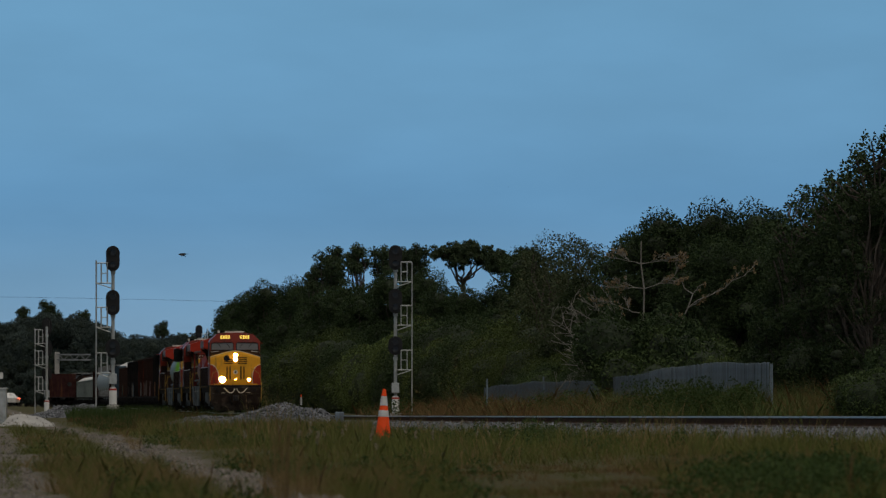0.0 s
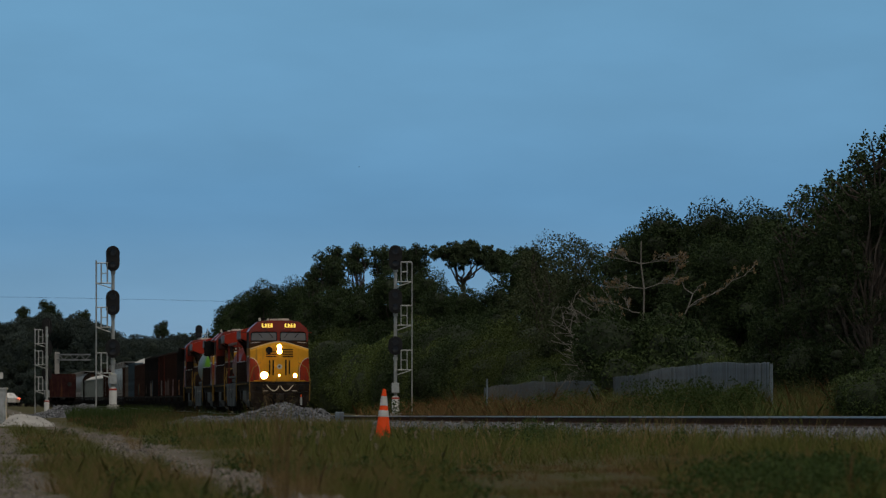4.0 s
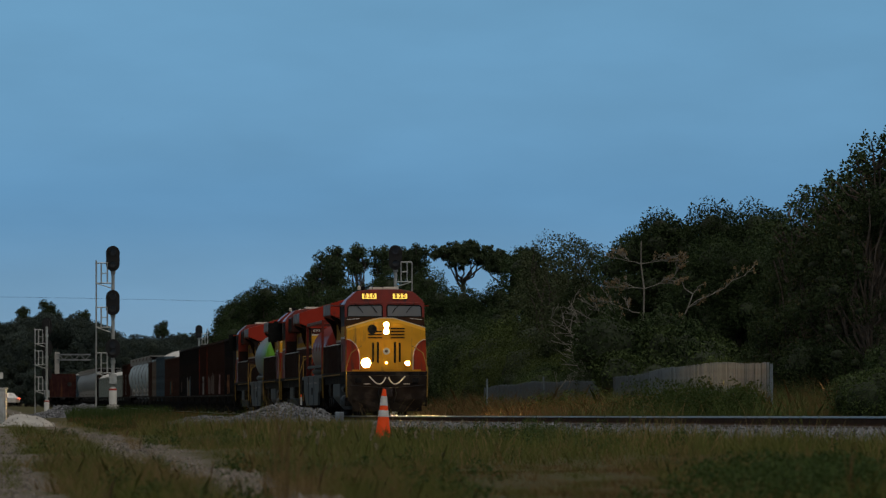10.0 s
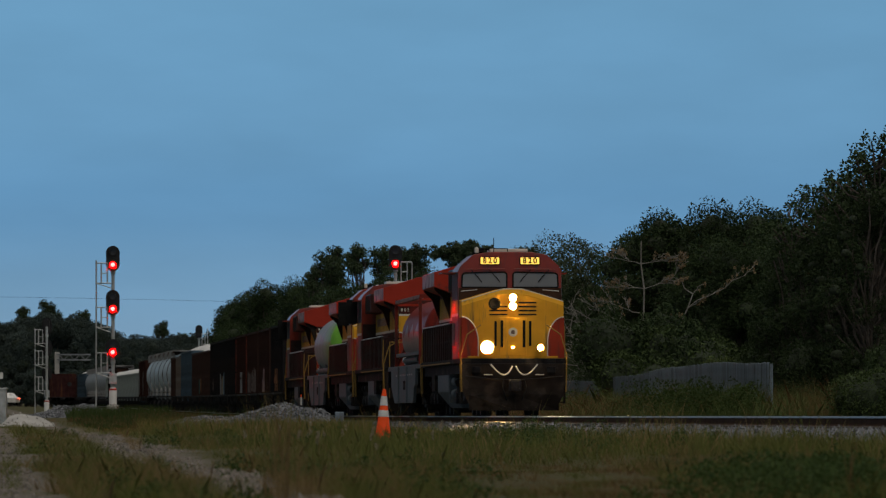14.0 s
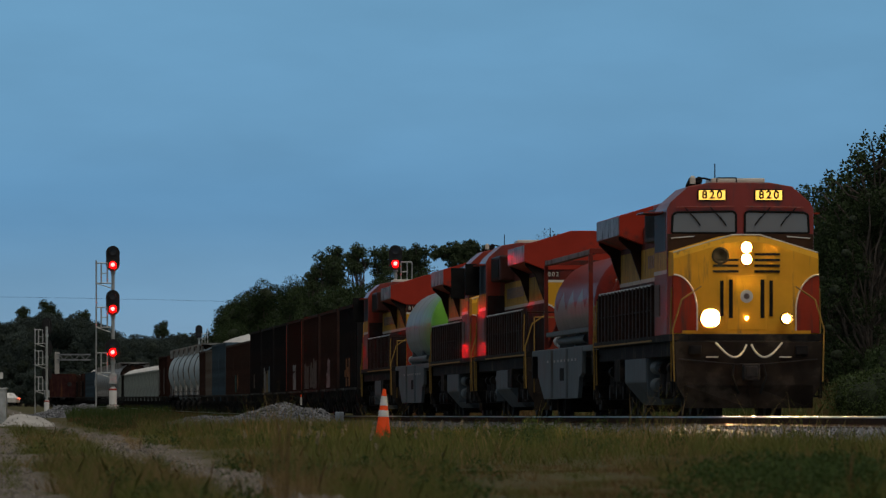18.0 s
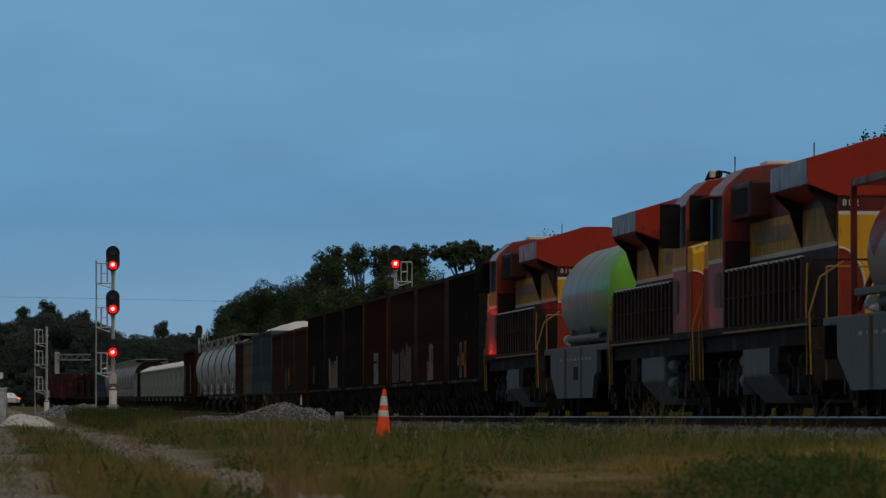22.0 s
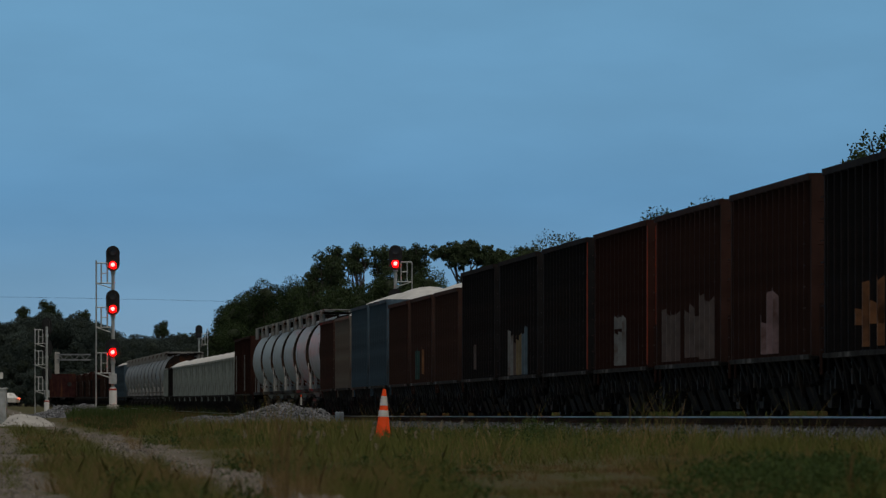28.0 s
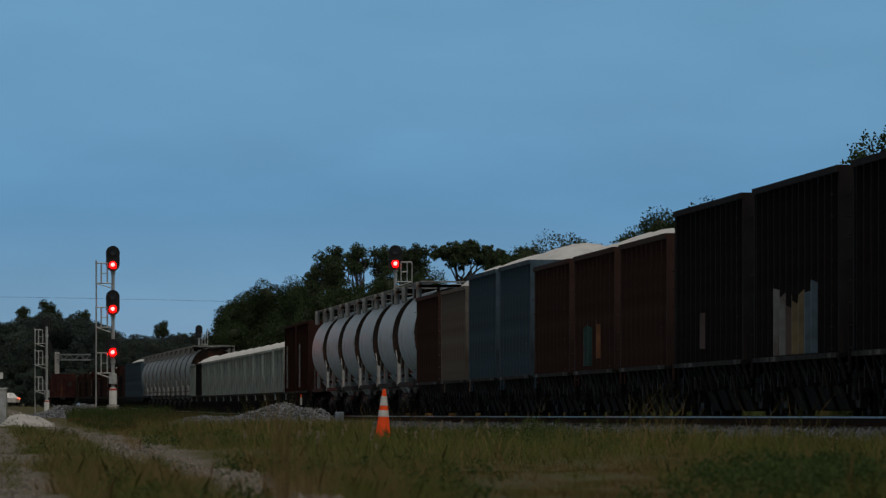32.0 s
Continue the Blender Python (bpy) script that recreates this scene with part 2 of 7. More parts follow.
def rods(pts, r, sides=8, bm=None):
    bm = bm or bmesh.new()
    for p, q in zip(pts, pts[1:]):
        rod(bm, p, q, r, sides)
    return bm


def lathe(bm, rings, sides=24, at=(0, 0, 0), axis="z", caps=True):
    """A turned body from (radius, height) rings."""
    vs = []
    for r, h in rings:
        row = []
        for k in range(sides):
            a = 2 * math.pi * k / sides
            c, s = r * math.cos(a), r * math.sin(a)
            p = {"z": (c, s, h), "y": (c, h, s), "x": (h, c, s)}[axis]
            row.append(bm.verts.new(Vector(p) + Vector(at)))
        vs.append(row)
    fs = []
    for a, b in zip(vs, vs[1:]):
        for k in range(sides):
            j = (k + 1) % sides
            fs.append(bm.faces.new((a[k], a[j], b[j], b[k])))
    if caps:
        fs.append(bm.faces.new(vs[0][::-1]))
        fs.append(bm.faces.new(vs[-1]))
    bmesh.ops.recalc_face_normals(bm, faces=fs)
    return bm


def text_mesh(name, body, size, material, bold=0.0):
    cu = bpy.data.curves.new(name, "FONT")
    cu.body, cu.size, cu.align_x, cu.align_y, cu.extrude, cu.offset = body, size, "CENTER", "CENTER", 0.004, bold
    ob = new("lettering_source", cu)
    me = bpy.data.meshes.new_from_object(ob.evaluated_get(bpy.context.evaluated_depsgraph_get()))
    bpy.data.objects.remove(ob)
    me.name = name
    me.materials.clear()
    me.materials.append(material)
    return me


def lettering(name, body, size, pitch, material, parent, at, bold=0.0):
    """A word or number, each character a part of its own."""
    for k, ch in enumerate(body):
        part(name, text_mesh(name, ch, size, material, bold), None, parent, at=at @ Matrix.Translation(((k - (len(body) - 1) / 2) * pitch, 0, 0)))


def quads_mesh(name, verts, material, per=4):
    """Many loose faces of per corners each, as one mesh."""
    verts = np.asarray(verts, dtype=np.float64).reshape(-1, 3)
    n = len(verts) // per
    me = bpy.data.meshes.new(name)
    me.vertices.add(len(verts))
    me.vertices.foreach_set("co", verts.ravel())
    me.loops.add(n * per)
    me.loops.foreach_set("vertex_index", np.arange(n * per))
    me.polygons.add(n)
    me.polygons.foreach_set("loop_start", np.arange(n) * per)
    me.materials.append(material)
    me.update(calc_edges=True)
    return me


# ---- the plan: a straight track that comes out of the distance, and the land round it ----
def track_x(d):
    """Straight, but for a touch of drift in the far distance."""
    return 15.76 - 0.05821 * d + 0.2 / (1 + math.exp(-max(-60, min(60, (d - 430) / 25))))


def rail_z(d):
    """Rail head: level near by, and a faint climb in the distance."""
    return EYE + 0.132 * math.log1p(math.exp(min(60, (d - 410) / 60)))


HEADING = 180 + 3.331
LAND_D = [-4000, -60, 0, 40, 60, 100, 140, 250, 350, 600, 1200, 4500]
LAND_Z = [-1.5, -1.4, -1.3, -0.78, -0.62, -0.50, -0.43, -0.36, -0.16, 0.35, 1.45, 1.6]


def land_z(x, d):
    z = float(np.interp(d, LAND_D, LAND_Z)) + EYE
    z += 0.10 * noise.noise(Vector((x * 0.11, d * 0.05, 0))) + 0.05 * noise.noise(Vector((x * 0.5, d * 0.2, 7)))
    lat = abs(x - track_x(d))
    bed = rail_z(d) - 0.42
    if lat < 8:
        k = min(1, max(0, (lat - 3.0) / 5))
        z = bed * (1 - k) + z * k
    return z


def road_lat(x, d):
    """How far a place lies from the middle of the gravel road beside the track."""
    return x - (1.1 - 0.0565 * d)


# ---- ground: one sheet to the horizon ----
def ground_material():
    m = bpy.data.materials.new("verge_soil")
    m.use_nodes = True
    n, l = m.node_tree.nodes, m.node_tree.links
    b = n["Principled BSDF"]
    b.inputs["Roughness"].default_value = 0.95
    b.inputs["Specular IOR Level"].default_value = 0.1
    tc = n.new("ShaderNodeTexCoord")
    s = n.new("ShaderNodeSeparateXYZ")
    l.new(tc.outputs["Object"], s.inputs[0])

    def math_node(op, a, c, d=None):
        k = n.new("ShaderNodeMath")
        k.operation = op
        for i, v in enumerate((a, c, d)):
            if v is None:
                continue
            if isinstance(v, (int, float)):
                k.inputs[i].default_value = v
            else:
                l.new(v, k.inputs[i])
        return k.outputs[0]

    def noise_node(scale, detail=5.0):
        k = n.new("ShaderNodeTexNoise")
        k.inputs["Scale"].default_value, k.inputs["Detail"].default_value = scale, detail
        l.new(tc.outputs["Object"], k.inputs["Vector"])
        return k.outputs["Fac"]

    def mixed(f, a, c):
        k = n.new("ShaderNodeMix")
        k.data_type = "RGBA"
        l.new(f, k.inputs["Factor"])
        for sock, v in (("A", a), ("B", c)):
            if isinstance(v, tuple):
                k.inputs[sock].default_value = (*v, 1)
            else:
                l.new(v, k.inputs[sock])
        return k.outputs["Result"]

    lat = math_node("ADD", math_node("MULTIPLY_ADD", s.outputs["Y"], 0.0565, -1.1), s.outputs["X"])
    near = math_node("SUBTRACT", math_node("ABSOLUTE", math_node("SUBTRACT", lat, 1.1), 0), 0.1)
    spread = n.new("ShaderNodeMapRange")
    spread.inputs["From Min"].default_value, spread.inputs["From Max"].default_value = 50.0, 64.0
    spread.inputs["To Min"].default_value, spread.inputs["To Max"].default_value = 1.0, 0.0
    l.new(s.outputs["Y"], spread.inputs["Value"])
    wide = math_node("SUBTRACT", math_node("ABSOLUTE", math_node("ADD", lat, 1.55), 0), math_node("ADD", spread.outputs[0], 0.7))
    rut = math_node("MINIMUM", near, wide)
    rut = math_node("ADD", rut, math_node("MULTIPLY_ADD", noise_node(1.1), 1.3, -0.65))
    gravel = n.new("ShaderNodeMapRange")
    gravel.inputs["From Min"].default_value, gravel.inputs["From Max"].default_value = 0.60, 0.30
    l.new(rut, gravel.inputs["Value"])
    fine = noise_node(9.0, 8.0)
    soil = mixed(fine, (0.06, 0.05, 0.028), (0.13, 0.105, 0.06))
    soil = mixed(noise_node(0.35), soil, (0.07, 0.075, 0.03))
    stones = mixed(noise_node(22.0, 3.0), (0.06, 0.052, 0.042), (0.25, 0.218, 0.18))
    l.new(mixed(gravel.outputs[0], soil, stones), b.inputs["Base Color"])
    bp = n.new("ShaderNodeBump")
    bp.inputs["Strength"].default_value, bp.inputs["Distance"].default_value = 0.6, 0.05
    l.new(fine, bp.inputs["Height"])
    l.new(bp.outputs[0], b.inputs["Normal"])
    return m


def build_ground():
    ds = np.concatenate([[-4500, -1500, -500, -200, -80, -30, 0], np.arange(20, 60, 5), np.arange(60, 200, 2.0), np.arange(200, 420, 5.0),
                         np.arange(420, 1200, 30), [1300, 1600, 2200, 3200, 4800]])
    us = np.concatenate([[-4500, -1500, -500, -200, -90, -60], np.arange(-45, -12, 3), np.arange(-12, 12, 0.6), np.arange(12, 40, 2.5), [45, 60, 100, 200, 500, 1500, 4500]])
    vs = [(float(x + max(0, min(1, (d - 20) / 200)) * (track_x(d) if abs(x) < 80 else 0) * 0.6), float(d)) for d in ds for x in us]
    verts = [(x, d, land_z(x, d)) for x, d in vs]
    w = len(us)
    faces = [(i * w + j, i * w + j + 1, (i + 1) * w + j + 1, (i + 1) * w + j) for i in range(len(ds) - 1) for j in range(w - 1)]
    me = bpy.data.meshes.new("ground")
    me.from_pydata(verts, [], faces)
    me.polygons.foreach_set("use_smooth", [True] * len(me.polygons))
    me.materials.append(ground_material())
    tagged(new("ground", me), "grassy verge with a rutted gravel road beside the track", "ground", kind="structure")


build_ground()


def stone_field(name, places, rnd, size, surface="stone"):
    """Broken stone lying at (x, y, z), joined into one mesh."""
    base = np.array([(1, 0, 0), (-1, 0, 0), (0, 1, 0), (0, -1, 0), (0, 0, 1), (0, 0, -1)], float)
    tri = np.array([(0, 2, 4), (2, 1, 4), (1, 3, 4), (3, 0, 4), (2, 0, 5), (1, 2, 5), (3, 1, 5), (0, 3, 5)])
    n = len(places)
    g = np.random.default_rng(rnd)
    scale = g.uniform(size[0], size[1], (n, 1, 1)) * g.uniform(0.6, 1.2, (n, 6, 1))
    v = base[None] * scale
    v = v + g.uniform(-0.25, 0.25, (n, 6, 3)) * scale
    a = g.uniform(0, 6.28, n)
    c, s = np.cos(a), np.sin(a)
    x = v[:, :, 0] * c[:, None] - v[:, :, 1] * s[:, None]
    y = v[:, :, 0] * s[:, None] + v[:, :, 1] * c[:, None]
    v = np.stack([x, y, v[:, :, 2]], axis=2) + np.asarray(places)[:, None, :]
    me = bpy.data.meshes.new(name)
    faces = (tri[None] + (np.arange(n) * 6)[:, None, None]).reshape(-1, 3)
    me.from_pydata(v.reshape(-1, 3).tolist(), [], faces.tolist())
    me.materials.append(M[surface])
    return me


def sweep_along(bm, profile, ds, offset):
    """A profile of (across, height over the rail head) drawn along the track."""
    rows = []
    for d in ds:
        rows.append([bm.verts.new((track_x(d) + offset + u, d, rail_z(d) + v)) for u, v in profile])
    n = len(profile)
    for a, b in zip(rows, rows[1:]):
        for k in range(n):
            j = (k + 1) % n
            bm.faces.new((a[k], a[j], b[j], b[k]))
    bm.faces.new(rows[0])
    bm.faces.new(rows[-1][::-1])
    bmesh.ops.recalc_face_normals(bm, faces=bm.faces[:])
    return bm


def build_track():
    track = thing("railway_track", "steel rails on timber sleepers in pale stone ballast", "railway track", kind="structure")
    ds = [-400, 0] + list(range(60, 420, 20)) + list(range(420, 1700, 40))
    bed = bmesh.new()
    sweep_along(bed, [(-3.0, -0.62), (-1.75, -0.235), (1.75, -0.235), (3.0, -0.62), (3.0, -0.9), (-3.0, -0.9)], ds, 0)
    part("ballast_bed", bed, M["stone"], track)
    for off in (-0.755, 0.755):
        rail = part("rail", sweep_along(bmesh.new(), [(-0.07, -0.17), (0.07, -0.17), (0.02, -0.14), (0.012, -0.045), (0.036, -0.035), (0.036, -0.006),
                                                      (-0.036, -0.006), (-0.036, -0.035), (-0.012, -0.045), (-0.02, -0.14)], ds, off), M["rail_rust"], track)
        part("rail_head", sweep_along(bmesh.new(), [(-0.0385, -0.034), (0.0385, -0.034), (0.0385, -0.006), (0.030, 0.0), (-0.030, 0.0), (-0.0385, -0.006)], ds, off), M["steel"], rail, "rail head worn bright by wheels")
    tie = mesh_of("sleeper", boxed(-1.3, 1.3, -0.11, 0.11, -0.36, -0.175, bevel=0.01), M["tie"])
    for k in range(300):
        d = 122 + k * 0.54
        part("sleeper", tie, None, track, at=pose(track_x(d), d, rail_z(d), 0, 0, 3.33))
    rnd = random.Random(3)
    pts = []
    for _ in range(9000):
        d = 122 + 260 * rnd.random() ** 1.5
        u = rnd.uniform(-3.1, 1.6)
        z = -0.235 if abs(u) < 1.75 else -0.235 - (abs(u) - 1.75) * 0.31
        if abs(abs(u) - 0.755) < 0.1:
            continue
        pts.append((track_x(d) + u, d, rail_z(d) + z + rnd.uniform(0, 0.02)))
    tagged(part("loose_ballast", stone_field("loose_ballast", pts, 5, (0.03, 0.07)), None, track), kind="stuff")


build_track()


def heap(name, cx, cy, length, width, height, n, size, seed, label, turn=0.0, surface="stone"):
    """A heap of broken stone on the verge: an uneven mound under loose stones."""
    rnd = random.Random(seed)

    def h(u, v):
        e = max(0.0, 1 - (u / length) ** 2) * math.exp(-(v / width) ** 2 * 1.6)
        return height * e * (0.75 + 0.5 * noise.noise(Vector((u * 0.8 + seed, v * 0.8, seed)))) + height * 0.12 * noise.noise(Vector((u * 2.5, v * 2.5, seed)))
    ob = thing(name, label, "stone heap")
    bm = bmesh.new()
    nu, nv = 40, 14
    grid = []
    for i in range(nu + 1):
        row = []
        for j in range(nv + 1):
            u, v = (i / nu * 2 - 1) * length, (j / nv * 2 - 1) * width * 1.5
            x, y = cx + u, cy + v + turn * u
            row.append(bm.verts.new((x, y, land_z(x, y) - 0.06 + h(u, v))))
        grid.append(row)
    for i in range(nu):
        for j in range(nv):
            bm.faces.new((grid[i][j], grid[i + 1][j], grid[i + 1][j + 1], grid[i][j + 1]))
    part("mound", bm, M[surface], ob, smooth=True)
    pts = []
    for _ in range(n):
        u, v = rnd.uniform(-1, 1) * length, rnd.uniform(-1.2, 1.2) * width
        x, y = cx + u, cy + v + turn * u
        pts.append((x, y, land_z(x, y) - 0.05 + h(u, v) + rnd.uniform(0, 0.03)))
    tagged(part("rubble", stone_field("rubble", pts, seed, size, surface), None, ob), kind="stuff")
    return ob


heap("ballast_heap", -4.0, 205, 1.75, 2.0, 0.93, 5200, (0.020, 0.055), 11, "heap of grey broken ballast stone on the verge")
heap("ballast_heap", -6.0, 222, 2.2, 2.0, 0.46, 3600, (0.020, 0.05), 12, "low spread of grey ballast stone in the weeds")
heap("ballast_heap", -17.5, 390, 2.6, 3.0, 0.75, 1800, (0.05, 0.10), 13, "heap of grey ballast stone beside the signal mast")
heap("sand_heap", -13.95, 275, 0.95, 1.5, 0.62, 60, (0.02, 0.05), 14, "pale low heap of sand beside the road", surface="concrete")


# ---- signals ----
def oval(r, half, n=12):
    pts = [(r * math.cos(math.pi * k / n), half + r * math.sin(math.pi * k / n)) for k in range(n + 1)]
    return pts + [(-u, -v) for u, v in pts]


SHUTTERS = []


def signal_head(parent, z, tall, lit, y=-0.25):
    """A black oval plate with hooded lamps; the lowest lamp of a lit head waits behind a shutter."""
    r, half = (0.30, 0.26) if tall else (0.32, 0.10)
    head = part("signal_head", prismed(oval(r, half), "y", -0.02, 0.02), M["sig_black"], parent, "black oval signal plate with hooded lamps", at=pose(0, y, z))
    part("lamp_case", prismed(oval(r * 0.62, half), "y", 0.02, 0.26, bevel=0.02), M["sig_black"], head)
    zs = (-half * 1.05, half * 1.05) if tall else (-0.16, 0.16)
    for k, lz in enumerate(zs):
        bm = bmesh.new()
        bmesh.ops.create_cone(bm, cap_ends=True, segments=20, radius1=0.14, radius2=0.14, depth=0.03, matrix=pose(0, -0.03, lz, 90, 0, 0))
        on = lit and k == 0
        part("lens", bm, M["red_lens"] if on else M["lens_dark"], head, "red signal lens" if on else "")
        if on:
            core = bmesh.new()
            bmesh.ops.create_cone(core, cap_ends=True, segments=18, radius1=0.09, radius2=0.08, depth=0.012, matrix=pose(0, -0.051, lz, 90, 0, 0))
            part("lamp_core", core, M["red_core"], head, "bright red lamp core")
            # cover added over the always glowing lens, stands for the lamp being off
            sh = bmesh.new()
            lathe(sh, [(0.1405, 0.046), (0.1425, 0.046), (0.1425, -0.006), (0.139, -0.012), (0.02, -0.014), (0.02, -0.006), (0.139, -0.004)], 24, (0, 0, 0), "y")
            ob = part("shutter", sh, M["lens_dark"], head, "dark cover added to hide the lit lens", smooth=True)
            SHUTTERS.append((ob, lz, zs[1]))
        hood = bmesh.new()
        n = 14
        for a in range(n):
            t0, t1 = math.pi * (-0.12 + 1.24 * a / n), math.pi * (-0.12 + 1.24 * (a + 1) / n)
            for i, j in ((t0, t1),):
                q = [hood.verts.new((rr * math.cos(t), yy, lz + rr * math.sin(t))) for rr, t, yy in
                     ((0.15, i, -0.02), (0.15, j, -0.02), (0.15, j, -0.20), (0.15, i, -0.20))]
                w = [hood.verts.new((rr * math.cos(t), yy, lz + rr * math.sin(t))) for rr, t, yy in
                     ((0.143, i, -0.02), (0.143, j, -0.02), (0.143, j, -0.20), (0.143, i, -0.20))]
                hood.faces.new(q)
                hood.faces.new(w[::-1])
                hood.faces.new((q[3], q[2], w[2], w[3]))
        part("hood", hood, M["sig_black"], head)
    return head


def signal_mast(x, d, z0, height, heads, side, label, lit=True, away=False, group="railway signals"):
    """A mast with a ladder on stand-off frames; heads are (height, tall)."""
    ob = thing("railway_signal", label, "railway signal", group, at=pose(x, d, z0, 0, 0, 180 if away else 0))
    part("foundation", boxed(-0.25, 0.25, -0.25, 0.25, -0.9, 0.08, bevel=0.03), M["concrete"], ob)
    part("mast_base", lathe(bmesh.new(), [(0.17, 0.1), (0.17, 0.75), (0.13, 0.82), (0.12, 0.85)], 20), M["white"], ob, "white painted mast base", smooth=True)
    part("base_band", lathe(bmesh.new(), [(0.178, 0.72), (0.178, 0.80)], 20), M["marker_paint"], ob, "red band round the mast base")
    part("mast", rod(bmesh.new(), (0, 0, 0.1), (0, 0, height), 0.075, 16), M["galv"], ob)
    part("junction_box", boxed(-0.17, 0.17, -0.22, -0.08, 1.0, 1.45, bevel=0.02), M["galv"], ob)
    for z, tall in heads:
        signal_head(ob, z, tall, lit)
        part("head_bracket", rod(bmesh.new(), (0, 0, z - 0.66), (0, 0, z - 0.50), 0.11, 12), M["galv"], ob)
    lx = side * 0.74
    ladder = part("ladder", rod(bmesh.new(), (lx, 0.16, 0), (lx, 0.16, height - 0.15), 0.026), M["galv"], ob, "slim galvanised ladder")
    part("stringer", rod(bmesh.new(), (lx, -0.22, 0), (lx, -0.22, height - 0.15), 0.022), M["galv"], ladder)
    rung = mesh_of("rung", rod(bmesh.new(), (lx, -0.22, 0), (lx, 0.16, 0), 0.012, 6), M["galv"])
    for k in range(int(height / 0.3) - 1):
        part("rung", rung, None, ladder, at=pose(0, 0, 0.4 + k * 0.3))
    for z, tall in heads:
        zb = z - 1.08
        a, b = side * 0.08, side * 0.74
        deck = part("platform", boxed(min(a, b), max(a, b), -0.3, 0.3, zb - 0.02, zb + 0.015), M["galv"], ob, "small railed service platform")
        for y in (-0.3, 0.3):
            part("platform_rail", rods([(a, y, zb), (b, y, zb), (b, y, zb + 0.88), (side * 0.25, y, zb + 0.88), (side * 0.25, y, zb)], 0.022), M["galv"], deck)
            part("rail_post", rod(bmesh.new(), (side * 0.52, y, zb), (side * 0.52, y, zb + 0.88), 0.02), M["galv"], deck)
            part("middle_rail", rod(bmesh.new(), (side * 0.25, y, zb + 0.44), (side * 0.52, y, zb + 0.44), 0.016), M["galv"], deck)
            part("brace", rod(bmesh.new(), (a, y, zb - 0.22), (b, y, zb), 0.02), M["galv"], deck)
    return ob


M["marker_paint"] = mat("red_band_paint", (0.45, 0.05, 0.03), 0.5, vary=0.15)
signal_mast(-14.50, 360, EYE + 0.42, 6.6, [(6.51, True), (4.57, True), (2.56, False)], -1, "three-headed signal mast, galvanised, with a ladder")
signal_mast(-2.13, 367, EYE + 0.05, 6.75, [(7.06, True), (5.11, True), (3.11, False)], 1, "three-headed signal mast behind the track, with a ladder")
signal_mast(-25.15, 520, EYE + 0.2, 5.5, [(5.5, True), (4.15, True), (2.5, False)], 1, "signal mast seen from behind, galvanised, with a ladder", lit=False, away=True)
signal_mast(-20.85, 700, land_z(-20.6, 700), 7.4, [(6.95, True)], 1, "distant signal mast beyond the train", lit=False)


# ---- cone and small things on the verge ----
def traffic_cone(x, d, height, label, tilt=0.0):
    z = land_z(x, d)
    ob = thing("traffic_cone", label, "traffic cone", at=pose(x, d, z, 0, tilt, 12))
    s = height / 0.91
    part("base", boxed(-0.19 * s, 0.19 * s, -0.19 * s, 0.19 * s, 0, 0.04 * s, bevel=0.01), M["rubber"], ob, "black rubber base")

    def r(h):
        return (0.145 - 0.115 * h / 0.91) * s
    part("body", lathe(bmesh.new(), [(r(0) + 0.01, 0.04 * s), (r(0.05), 0.07 * s), (r(0.9), 0.89 * s), (r(0.91) * 0.7, 0.91 * s)], 24), M["orange"], ob, smooth=True)
    for lo, hi in ((0.44, 0.55), (0.63, 0.79)):
        part("collar", lathe(bmesh.new(), [(r(lo) + 0.004, lo * s), (r(hi) + 0.004, hi * s)], 24), M["reflect"], ob, "scuffed white reflective collar", smooth=True)
    return ob


traffic_cone(-1.02, 139, 0.91, "orange traffic cone with two white collars on the grass", 1.5)
ob = thing("marker_stake", "small white and orange marker stake on the stone heap", "stake", at=pose(-3.55, 205, land_z(-3.55, 205) + 0.66))
block = thing("marker_block", "small pale concrete block at the end of the stone heap", "block", at=pose(-2.58, 204, land_z(-2.58, 204)))
part("block", boxed(-0.11, 0.11, -0.1, 0.1, -0.1, 0.50, bevel=0.03), M["fence"], block)
part("stake", rod(bmesh.new(), (0, 0, 0), (0, 0, 0.20), 0.026, 8), M["concrete"], ob)
part("tip", rod(bmesh.new(), (0, 0, 0.20), (0, 0, 0.26), 0.020, 8), M["orange"], ob, "orange tip")


